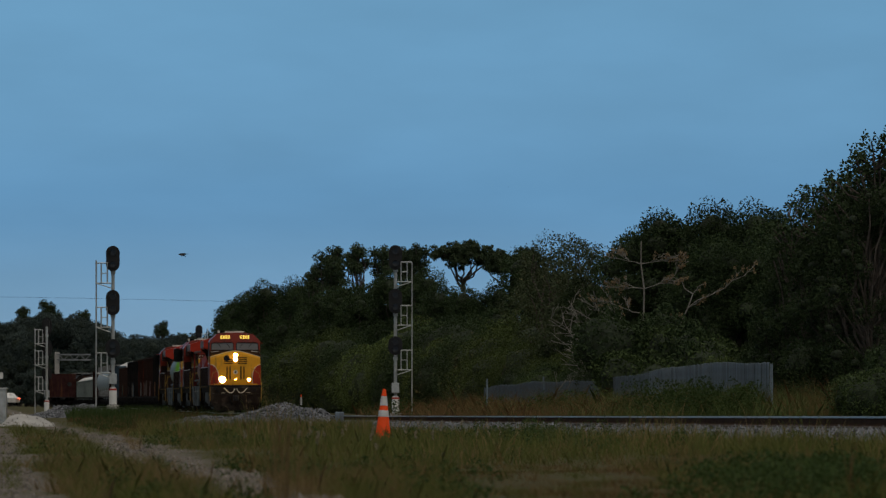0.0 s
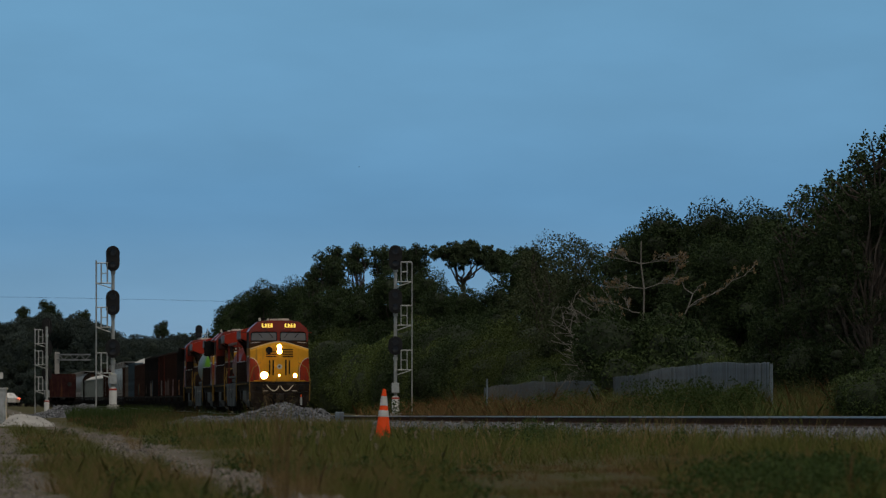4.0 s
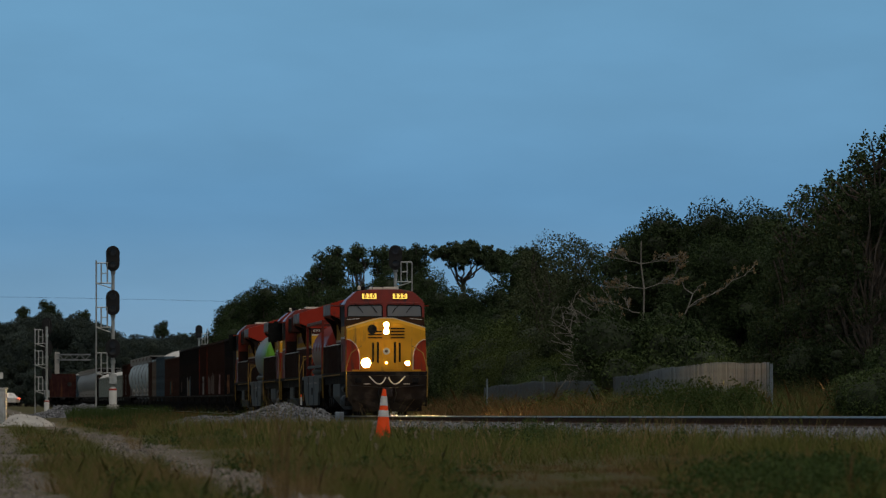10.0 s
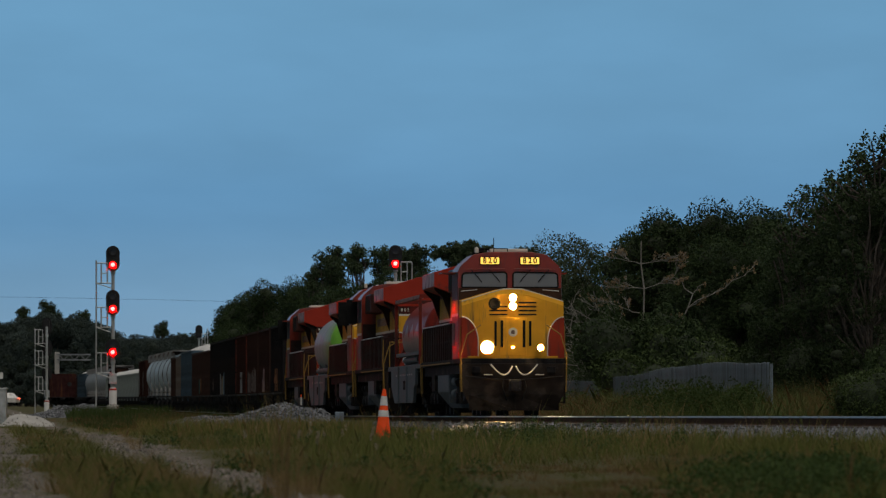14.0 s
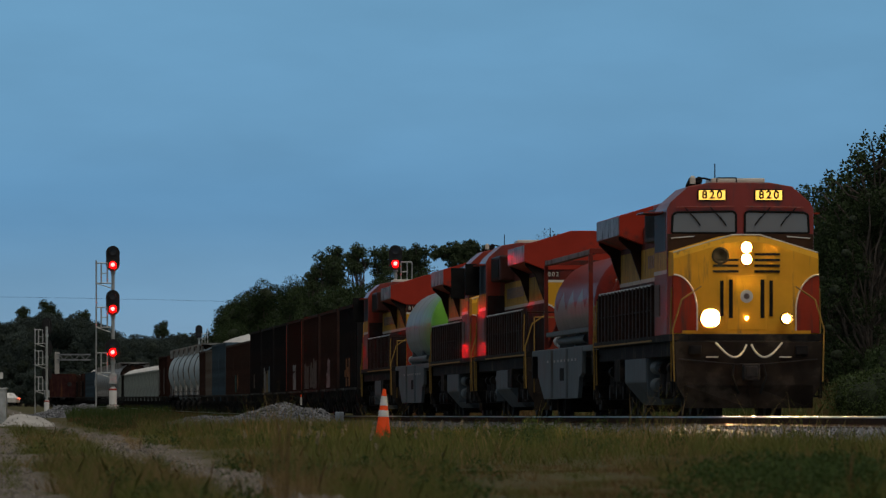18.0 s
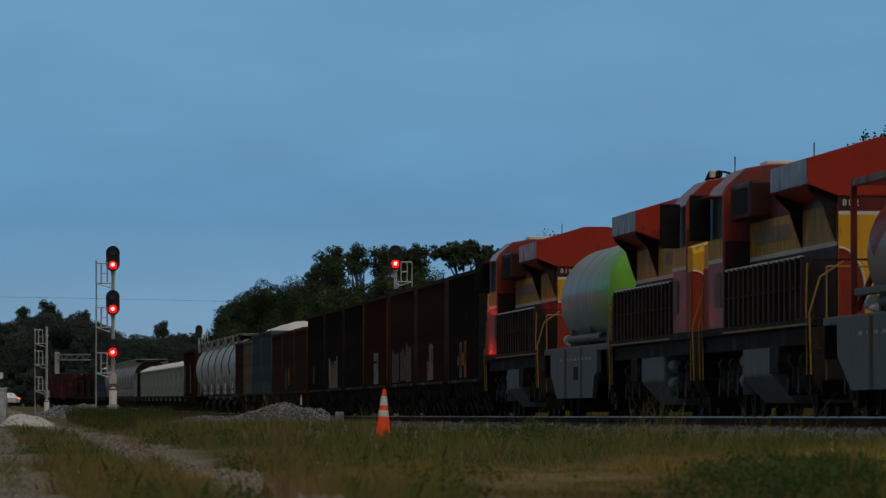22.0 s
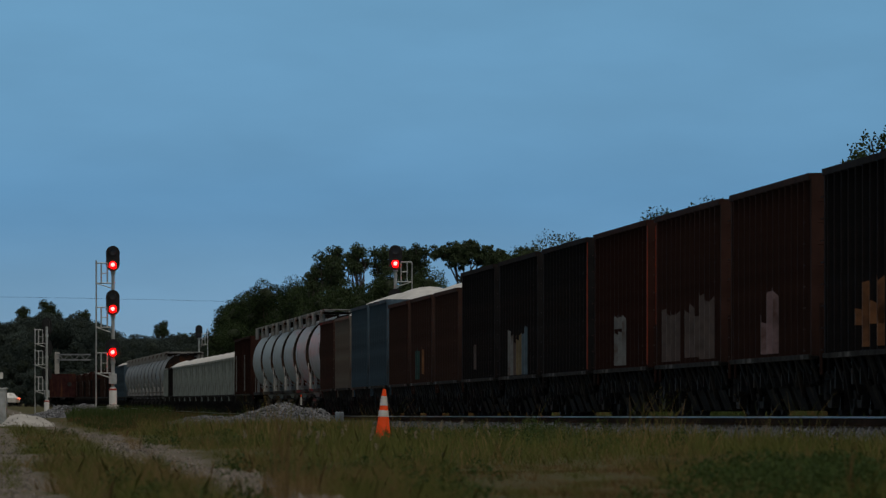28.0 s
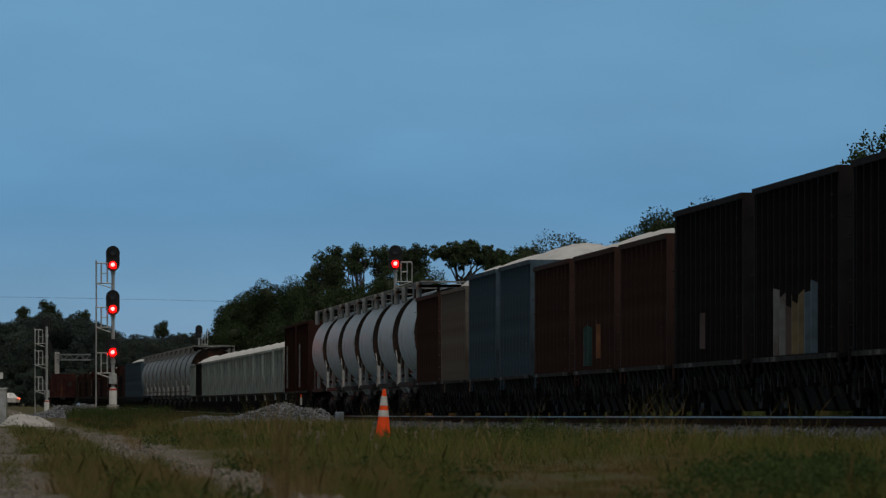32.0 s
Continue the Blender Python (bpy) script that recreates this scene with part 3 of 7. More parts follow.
# ---- fence behind the track ----
def build_fence():
    ob = thing("board_fence", "weathered grey close-boarded fence along the far side of the track", "fence")
    rnd = random.Random(8)
    board = [mesh_of("board", prismed([(-0.068, 0), (0.068, 0), (0.068, h - 0.012), (0.05, h), (-0.05, h), (-0.068, h - 0.012)], "y", -0.01, 0.01), M["fence"]) for h in (1.83, 1.845, 1.86)]
    d, k = 273.0, 0
    far = []
    while d < 400:
        x = track_x(d) + 11.0 - 0.012 * (d - 273)
        z = EYE - 0.02 + 0.06 * math.sin(d * 0.09) + 0.03 * math.sin(d * 0.31) - 0.34 * min(1, max(0, (d - 298) / 50))
        if k < 290:
            part("board", rnd.choice(board), None, ob, at=pose(x + rnd.uniform(-0.008, 0.008), d, z + rnd.uniform(-0.008, 0.008), rnd.uniform(-0.5, 0.5), 0, 93.3 + rnd.uniform(-2, 2)))
        else:
            far.append((x, d, z))
        if k % 16 == 0:
            part("post", boxed(0.03, 0.12, -0.05, 0.05, 0, 1.8), M["fence"], ob, at=pose(x, d, z, 0, 0, 3.3))
        d += 0.145
        k += 1
    bm = bmesh.new()
    for x, y, z in far:
        box(bm, x - 0.01, x + 0.01, y - 0.068, y + 0.068, z, z + 1.84 + rnd.uniform(-0.03, 0.03))
    tagged(part("far_boarding", bm, M["fence"], ob), kind="stuff")
    for x, d, h in ((10.88, 271, 1.95), (4.12, 336, 1.85), (1.86, 346, 1.8)):
        p = thing("fence_post", "thin galvanised fence post in the weeds", "post", "fence posts", at=pose(x, d, land_z(x, d)))
        part("post", rod(bmesh.new(), (0, 0, -0.2), (0, 0, h), 0.035, 10), M["fence"], p)


build_fence()


# ---- trees ----
def leaf_cloud(g, clumps, per_area, size, flat=1.0, droop=0.0):
    """Leaves on and in a set of clumps (x, y, z, radius)."""
    out = []
    for cx, cy, cz, r in clumps:
        n = max(12, int(per_area * r * r))
        v = g.normal(size=(n, 3))
        v /= np.linalg.norm(v, axis=1)[:, None]
        rad = r * g.uniform(0.35, 1.0, (n, 1)) ** 0.45 * (1 + 0.22 * np.sin(v[:, :1] * 5 + cx) * np.cos(v[:, 2:] * 4 + cy))
        p = v * rad * np.array([1, 1, flat]) + np.array([cx, cy, cz])
        a = g.normal(size=(n, 3))
        a[:, 2] -= droop
        a /= np.linalg.norm(a, axis=1)[:, None]
        b = np.cross(a, g.normal(size=(n, 3)))
        b /= np.linalg.norm(b, axis=1)[:, None]
        s = size * g.uniform(0.6, 1.3, (n, 1))
        out.append(np.stack([p - a * s * 0.5, p + b * s * 0.28, p + a * s * 0.5, p - b * s * 0.28], axis=1))
    return np.concatenate(out)


BALL = bmesh.new()
bmesh.ops.create_icosphere(BALL, subdivisions=2, radius=1.0)
BALL_V = [v.co.copy() for v in BALL.verts]
BALL_F = [[v.index for v in f.verts] for f in BALL.faces]
BALL.free()


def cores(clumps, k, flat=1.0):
    """One mesh of uneven balls, added to fill the clumps and painted with their shade."""
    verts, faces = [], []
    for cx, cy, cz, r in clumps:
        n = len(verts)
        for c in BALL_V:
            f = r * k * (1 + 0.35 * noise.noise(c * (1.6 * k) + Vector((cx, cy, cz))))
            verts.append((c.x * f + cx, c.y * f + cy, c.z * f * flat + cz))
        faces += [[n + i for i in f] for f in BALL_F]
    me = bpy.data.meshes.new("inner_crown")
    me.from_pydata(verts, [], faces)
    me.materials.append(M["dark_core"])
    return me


def limb(bm, rnd, p, q, r0, r1, bend=0.12, steps=4):
    """A crooked tapering branch; returns its points."""
    p, q = Vector(p), Vector(q)
    L = (q - p).length
    pts = [p + (q - p) * (k / steps) + (Vector((rnd.uniform(-1, 1), rnd.uniform(-1, 1), rnd.uniform(-0.6, 0.6))) * L * bend * (0 if k in (0, steps) else 1)) for k in range(steps + 1)]
    for k, (a, b) in enumerate(zip(pts, pts[1:])):
        rod(bm, a, b, r0 + (r1 - r0) * k / steps, 7, r0 + (r1 - r0) * (k + 1) / steps)
    return pts


TOPS = {}


def make_tree(name, label, height, spread, seed, leaf, size, density, trunk=0.3, crown_from=0.3, n=16, flat=0.85, core=0.62, umbrella=False, clump=(0.16, 0.30), category="tree"):
    """Tapered trunk, crooked limbs and a crown of leafy clumps with gaps."""
    rnd, g = random.Random(seed), np.random.default_rng(seed)
    ob = thing(name, label, category)
    bm = bmesh.new()
    top = Vector((rnd.uniform(-0.3, 0.3), rnd.uniform(-0.3, 0.3), height * 0.82))
    spine = limb(bm, rnd, (0, 0, -0.3), top, trunk, trunk * 0.25, 0.04, 6)
    clumps = []
    for k in range(n):
        f = (k + 0.5) / n
        z = height * (crown_from + (0.94 - crown_from) * f)
        if umbrella:
            reach = spread * (0.35 + 0.65 * math.sin(math.pi * min(1, 0.25 + f * 0.7))) * rnd.uniform(0.4, 1.0)
            z = height * (crown_from + (0.92 - crown_from) * rnd.random() ** 0.6)
        else:
            reach = spread * math.sin(math.pi * (0.22 + 0.68 * f)) * rnd.uniform(0.35, 1.0)
        a = rnd.uniform(0, 6.283)
        c = Vector((math.cos(a) * reach, math.sin(a) * reach, z))
        r = height * rnd.uniform(*clump)
        r = min(r, height - z + 0.1 * height)
        clumps.append((c.x, c.y, c.z, r))
        i = min(len(spine) - 1, max(1, int(len(spine) * (crown_from * 0.8 + 0.5 * f))))
        limb(bm, rnd, spine[i], c, trunk * 0.32, 0.03, 0.10, 3)
    part("trunk", bm, M["bark"], ob, smooth=True)
    leaves = leaf_cloud(g, clumps, density, size, flat)
    TOPS[ob.name] = float(np.percentile(leaves[:, :, 2], 99.7))
    part("crown", quads_mesh("crown", leaves, M[leaf]), None, ob)
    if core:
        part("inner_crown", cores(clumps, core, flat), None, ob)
    return ob


def umbrella_pine(x, d, top, spread, seed):
    """A pine with a bare fork of crooked limbs under a flat, broken umbrella of needles."""
    rnd, g = random.Random(seed), np.random.default_rng(seed)
    z0 = land_z(x, d)
    h = top - z0
    ob = thing("pine_tree", "umbrella-shaped pine with bare forking limbs", "tree", at=pose(x, d, z0))
    bm = bmesh.new()
    fork = h * 0.74
    limb(bm, rnd, (0.1, 0, -0.3), (0, 0, fork), 0.17, 0.12, 0.02, 6)
    clumps = []
    for k in range(9):
        a = 2 * math.pi * (k + rnd.uniform(-0.3, 0.3)) / 9
        reach = spread * rnd.uniform(0.45, 1.0)
        tip = Vector((math.cos(a) * reach, math.sin(a) * reach * 0.7, h * (0.93 - 0.05 * reach / spread) - rnd.uniform(0, 0.35)))
        pts = limb(bm, rnd, (0, 0, fork - rnd.uniform(0, 0.5)), tip, 0.085, 0.03, 0.10, 4)
        for j in (2, 3, 4):
            for _ in range(3):
                c = pts[j] + Vector((rnd.uniform(-0.5, 0.5), rnd.uniform(-0.5, 0.5), rnd.uniform(0.05, 0.45)))
                if c.z < h * 0.86:
                    continue
                limb(bm, rnd, pts[j], c, 0.03, 0.012, 0.1, 2)
                r = rnd.uniform(0.20, 0.42)
                clumps.append((c.x, c.y, min(c.z, h - r * 0.7), r))
    for _ in range(95):
        a, q = rnd.uniform(0, 6.283), spread * rnd.random() ** 0.5 * 0.95
        r = rnd.uniform(0.20, 0.40)
        clumps.append((math.cos(a) * q, math.sin(a) * q * 0.7, h - r * 0.7 - 0.35 * (q / spread) ** 2 - rnd.uniform(0, 1.9) * (1 - 0.45 * q / spread), r))
    part("trunk", bm, M["bark"], ob, smooth=True)
    part("crown", quads_mesh("crown", leaf_cloud(g, clumps, 1500, 0.13, 0.7), M["needle"]), None, ob)
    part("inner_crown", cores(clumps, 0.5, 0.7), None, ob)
    return ob


def make_shrub(label, w, h, seed, leaf, size, density, core=0.72):
    rnd, g = random.Random(seed), np.random.default_rng(seed)
    ob = thing("shrub", label, "shrub", "shrubs along the track")
    clumps = []
    for k in range(11):
        a, r = rnd.uniform(0, 6.283), w * rnd.random() ** 0.5
        cr = rnd.uniform(0.24, 0.38) * h
        z = max(cr * 0.5, (h - cr) * rnd.uniform(0.15, 1.0) * (1 - 0.35 * (r / w) ** 2))
        clumps.append((math.cos(a) * r, math.sin(a) * r, z, cr))
    st = bmesh.new()
    for c in clumps[:6]:
        limb(st, rnd, (0, 0, -0.2), c[:3], 0.07, 0.02, 0.1, 3)
    part("stems", st, M["bark"], ob)
    part("crown", quads_mesh("crown", leaf_cloud(g, clumps, density, size), M[leaf]), None, ob)
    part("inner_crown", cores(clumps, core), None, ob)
    return ob


def stand(ob, x, d, turn, scale=1.0, sink=0.0, first=False):
    m = pose(x, d, land_z(x, d) - sink, 0, 0, turn)
    c = ob if first else copy_thing(ob, m)
    c.matrix_basis = m
    c.scale = (scale, scale, scale)
    return c


def img_x(px, d):
    return (px - 784) / 14500 * d


def build_trees():
    rnd = random.Random(21)
    shrubs = [make_shrub("dense green roadside shrub behind the track", 2.4, 5.0, 30, "shrub", 0.15, 1500),
              make_shrub("dense dark green shrub behind the track", 2.8, 5.6, 31, "leaf_dark", 0.15, 1500),
              make_shrub("dense green shrub with arching stems", 2.2, 4.4, 32, "leaf", 0.15, 1500)]
    talls = [make_shrub("tall olive-green thicket behind the track", 3.0, 7.0, 34, "shrub", 0.12, 1900),
             make_shrub("tall dark green thicket behind the track", 3.2, 7.0, 35, "leaf_dark", 0.12, 1900)]
    begun = set()
    for px, top, d in ((500, 590, 600), (545, 572, 580), (590, 556, 560), (635, 552, 548), (680, 542, 536), (725, 534, 522), (770, 524, 508), (815, 516, 494), (860, 510, 480), (905, 508, 468), (950, 512, 458),
                       (1000, 528, 455), (1050, 540, 440), (1100, 545, 425), (1150, 560, 410), (1200, 565, 395), (1255, 560, 380), (1310, 550, 365), (1370, 545, 350), (1430, 540, 335), (1490, 520, 320), (1550, 500, 305)):
        for row in (0, 1):
            k = 1 if px > 1120 else (rnd.random() < 0.35) * 1
            x = img_x(px + row * 22, d - row * 18)
            h = (737 - top - row * -38) / 14500 * d * (1.0 if row == 0 else 0.62)
            stand(talls[k], x, d - row * 18, rnd.uniform(0, 360), h / 7.4, 0.1, k not in begun)
            begun.add(k)
    for px, top, d in ((1505, 470, 304), (1545, 445, 302), (1470, 500, 306), (1580, 450, 302)):
        stand(talls[1], img_x(px, d), d, rnd.uniform(0, 360), (737 - top) / 14500 * d / 7.0, 0.1)
    for px, top, d in ((1085, 615, 356), (1125, 580, 346), (1165, 572, 342), (1205, 566, 336), (1258, 596, 318), (1300, 600, 312), (1345, 590, 306), (1035, 618, 370)):
        stand(talls[1], img_x(px, d), d, rnd.uniform(0, 360), (737 - top) / 14500 * d / 7.0, 0.1)
    for k, (px, d, sc) in enumerate(((1150, 333, 0.95), (1188, 331, 1.0), (1060, 372, 0.45), (1104, 368, 0.5))):
        stand(shrubs[k % 2 + 1], img_x(px, d), d, 70 * k, sc, 0.1)
    used = set()
    d = 262.0
    while d < 960:
        for row, (off, sc) in enumerate(((14.5, 0.55), (18.0, 0.72), (23.0, 0.82))):
            k = rnd.choice((0, 1, 2))
            x = track_x(d) + off + rnd.uniform(-1.2, 1.2)
            stand(shrubs[k], x, d + rnd.uniform(-3, 3), rnd.uniform(0, 360), sc * rnd.uniform(0.85, 1.15), 0.1, k not in used)
            used.add(k)
        d += 6.5 if d < 420 else 9 + (d - 420) * 0.02
    oaks = [make_tree("oak_tree", "broad dark evergreen oak with a dense rounded crown", 9.4, 2.3, 40 + k, "leaf_dark", 0.13, 1150, 0.25, 0.2, 34, 0.85, 0.42, False, (0.06, 0.15)) for k in range(3)]
    pines = [make_tree("pine_tree", "tall pine with a flat open crown and bare limbs", 11.5, 0.78, 50 + k, "needle", 0.13, 1300, 0.12, 0.68, 26, 0.85, 0.4, True, (0.018, 0.046)) for k in range(3)]
    lights = [make_tree("broadleaf_tree", "slender broadleaf tree with a thin open crown", 10.0, 1.9, 60 + k, "leaf_light", 0.14, 430, 0.13, 0.3, 22, 0.9, 0.0, False, (0.06, 0.12)) for k in range(2)]
    big = make_tree("broadleaf_tree", "large roadside tree with drooping leafy twigs", 10.6, 2.9, 70, "leaf_dark", 0.12, 800, 0.20, 0.12, 70, 0.9, 0.30, False, (0.035, 0.090))
    airy = [make_tree("broadleaf_tree", "slender dark tree with open drooping twigs", 10.0, 1.6, 66, "leaf_dark", 0.15, 400, 0.08, 0.62, 26, 0.9, 0.0, False, (0.020, 0.052))]
    fars = [make_tree("distant_tree", "tree in the distant wood, haze put into its green", 14.0, 5.0, 80 + k, "leaf_far", 0.26, 560, 0.35, 0.25, 24, 0.9, 0.6, False, (0.07, 0.2)) for k in range(3)]
    first = set()

    def plant(kind, k, px, top, d, base_h):
        z0 = land_z(img_x(px, d), d)
        h = EYE + (737 - top) / 14500 * d - z0
        key = (kind[k].name,)
        stand(kind[k], img_x(px, d), d, rnd.uniform(0, 360), h / TOPS[kind[k].name], 0.1, key not in first)
        first.add(key)

    for px, top, d in ((1128, 404, 372), (1182, 377, 365), (1235, 390, 372), (1285, 362, 360), (1332, 364, 355), (1372, 386, 345), (1160, 440, 380), (1210, 430, 375), (1260, 420, 350), (1310, 430, 340), (1355, 430, 340), (1410, 410, 330)):
        plant(oaks, rnd.randrange(3), px, top, d, 9.4)
    for px, top, d in ((583, 434, 640), (632, 429, 632), (678, 433, 640), (720, 436, 622), (738, 430, 618), (594, 452, 638), (560, 466, 650)):
        plant(pines, rnd.randrange(3), px, top, d, 11.0)
    for px, top, d, w, seed in ((820, 421, 550, 2.15, 56), (905, 434, 545, 1.8, 57)):
        umbrella_pine(img_x(px, d), d, EYE + (737 - top) / 14500 * d, w, seed)
    for px, top, d in ((967, 412, 450), (1015, 416, 440), (1048, 424, 430), (1098, 425, 400), (955, 440, 460)):
        plant(lights, rnd.randrange(2), px, top, d, 9.6)
    for px, top, d in ((1562, 290, 285), (1522, 330, 295), (1470, 362, 300), (1420, 395, 300), (1600, 290, 290), (1550, 330, 280), (1490, 380, 285), (1440, 420, 290), (1400, 460, 300)):
        plant([big], 0, px, top, d, 10.2)
    for px, top, d in ((1412, 324, 296), (1452, 312, 294), (1482, 297, 290), (1512, 280, 288), (1538, 250, 284), (1558, 218, 282), (1580, 235, 284)):
        plant(airy, 0, px, top, d, 9.6)
    for px, top, d in ((402, 552, 860), (420, 530, 850), (445, 512, 830), (478, 500, 800), (515, 496, 760), (545, 500, 720), (460, 540, 850), (505, 535, 800), (575, 512, 612), (615, 503, 606), (655, 498, 600), (635, 520, 595),
                       (700, 484, 592), (745, 480, 585), (785, 506, 540), (830, 508, 536), (872, 500, 530), (938, 446, 500), (985, 482, 460), (1040, 486, 430), (1090, 500, 400)):
        plant(oaks, rnd.randrange(3), px, top, d, 9.4)
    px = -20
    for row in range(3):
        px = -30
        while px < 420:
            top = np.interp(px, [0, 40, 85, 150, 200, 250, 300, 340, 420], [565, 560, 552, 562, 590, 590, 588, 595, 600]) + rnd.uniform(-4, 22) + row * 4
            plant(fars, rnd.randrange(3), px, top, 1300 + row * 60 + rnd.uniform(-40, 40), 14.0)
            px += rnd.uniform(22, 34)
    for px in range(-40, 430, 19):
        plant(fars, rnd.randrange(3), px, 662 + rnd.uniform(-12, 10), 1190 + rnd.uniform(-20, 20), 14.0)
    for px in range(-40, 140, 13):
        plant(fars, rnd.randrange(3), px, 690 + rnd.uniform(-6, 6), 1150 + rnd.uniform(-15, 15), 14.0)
    # oaks added out of view, to darken reflections in the train's side
    d = 340.0
    while d < 1250:
        stand(rnd.choice(oaks), track_x(d) - 30 + rnd.uniform(-3, 3), d, rnd.uniform(0, 360), rnd.uniform(1.15, 1.45), 0.1)
        d += 11
    for px, top in ((40, 542), (85, 530), (98, 545), (150, 548), (285, 567), (322, 588)):
        plant(pines, rnd.randrange(3), px, top, 1480, 11.0)


build_trees()


def dead_tree():
    """A straight pale trunk with level crooked branches hung with curled dry leaves, and one long side limb."""
    rnd, g = random.Random(91), np.random.default_rng(91)
    d = 335
    x = img_x(1140, d)
    ob = thing("dead_tree", "pale dead tree with clusters of dry brown leaves", "tree", at=pose(x, d, EYE))
    bm = bmesh.new()
    trunk = limb(bm, rnd, (0.05, 0, -0.6), (-0.12, 0, 7.15), 0.075, 0.022, 0.010, 8)
    hung = []

    def twigs(p, way, length, r, level):
        q = p + way * length
        pts = limb(bm, rnd, p, q, r, r * 0.5, 0.10, 3)
        if level == 0:
            hung.append(q)
            hung.append(pts[2])
            return
        for _ in range(4):
            side = Vector((rnd.uniform(-1, 1), rnd.uniform(-0.5, 0.5), rnd.uniform(-0.3, 0.6)))
            twigs(pts[rnd.choice((1, 2, 3))], (way * 0.9 + side * 0.8).normalized(), length * rnd.uniform(0.4, 0.7), max(0.011, r * 0.6), level - 1)
    for z, reach, lift in ((6.5, -1.1, 0.25), (6.3, 1.2, 0.15), (5.6, -1.2, 0.1), (5.4, 1.5, 0.35), (4.6, -1.6, 0.3), (4.2, 1.3, 0.3), (3.7, -1.9, 0.6), (3.5, 1.0, 0.5)):
        i = min(7, int((z + 0.6) / 7.75 * 8))
        twigs(trunk[i], Vector((reach, rnd.uniform(-0.4, 0.4), lift * abs(reach))).normalized(), abs(reach) * 0.75, 0.022, 3)
    low = limb(bm, rnd, (0.9, 0.2, 2.6), (2.0, 0.2, 5.0), 0.035, 0.026, 0.05, 4)
    arm = limb(bm, rnd, low[3], (4.1, 0.2, 5.75), 0.026, 0.012, 0.06, 5)
    limb(bm, rnd, low[4], (1.2, 0.2, 5.7), 0.03, 0.012, 0.08, 3)
    for p in arm[1:] + [low[4], low[3]]:
        twigs(p, Vector((rnd.uniform(0.1, 0.8), rnd.uniform(-0.4, 0.4), rnd.uniform(0.2, 0.7))).normalized(), 0.5, 0.018, 1)
    part("trunk", bm, M["dead"], ob, "pale bare trunk and branches")
    cl = [(t.x, t.y, t.z - 0.06, rnd.uniform(0.04, 0.10)) for t in hung if rnd.random() < (0.55 if t.x > 1.4 else 0.16)]
    part("dead_leaves", quads_mesh("dead_leaves", leaf_cloud(g, cl, 500, 0.085, 1.4, 1.5), M["leaf_dry"]), None, ob, "clusters of hanging dry brown leaves")
    return ob


dead_tree()


def arching_shrub(px, d, height, reach, stems, seed, label):
    """A leafless shrub: long stems that lean over to one side, each with fine side twigs."""
    rnd = random.Random(seed)
    ob = thing("bare_shrub", label, "shrub", at=pose(img_x(px, d), d, EYE - 0.3))
    bm = bmesh.new()
    for k in range(stems):
        f = rnd.uniform(0.35, 1.0)
        lean = reach * rnd.uniform(0.3, 1.1)
        p = Vector((rnd.uniform(-0.3, 0.3), rnd.uniform(-0.5, 0.5), 0))
        prev, r = p, 0.034
        for j in range(1, 9):
            u = j / 8
            q = p + Vector((lean * u ** 1.4, rnd.uniform(-0.08, 0.08), height * f * (u - 0.28 * u * u) / 0.72)) + Vector((rnd.uniform(-0.07, 0.07), 0, rnd.uniform(-0.07, 0.07)))
            rod(bm, prev, q, r, 6, r * 0.84)
            if j > 2:
                for _ in range(2):
                    way = Vector((rnd.uniform(-0.8, 0.8) + (0.3 if reach > 0 else -0.3), rnd.uniform(-0.4, 0.4), rnd.uniform(-0.1, 0.8))).normalized()
                    pts = limb(bm, rnd, q, q + way * rnd.uniform(0.3, 1.0), 0.016, 0.010, 0.08, 3)
                    limb(bm, rnd, pts[2], pts[2] + (way + Vector((rnd.uniform(-0.8, 0.8), 0, rnd.uniform(-0.3, 0.6)))).normalized() * rnd.uniform(0.2, 0.5), 0.011, 0.008, 0.08, 2)
            prev, r = q, r * 0.84
    part("stems", bm, M["dead"], ob)
    return ob


arching_shrub(1112, 352, 5.6, -3.2, 5, 95, "grey leafless shrub with long arching stems")
arching_shrub(1085, 350, 2.9, -2.4, 3, 97, "low grey leafless shrub leaning over the fence")
arching_shrub(1050, 356, 5.6, -1.0, 3, 99, "grey leafless shrub among green ones")


# ---- far end of the yard ----
M["yard_grey"] = mat("dull_grey_steel", (0.20, 0.21, 0.22), 0.7, spec=0.2, vary=0.2)


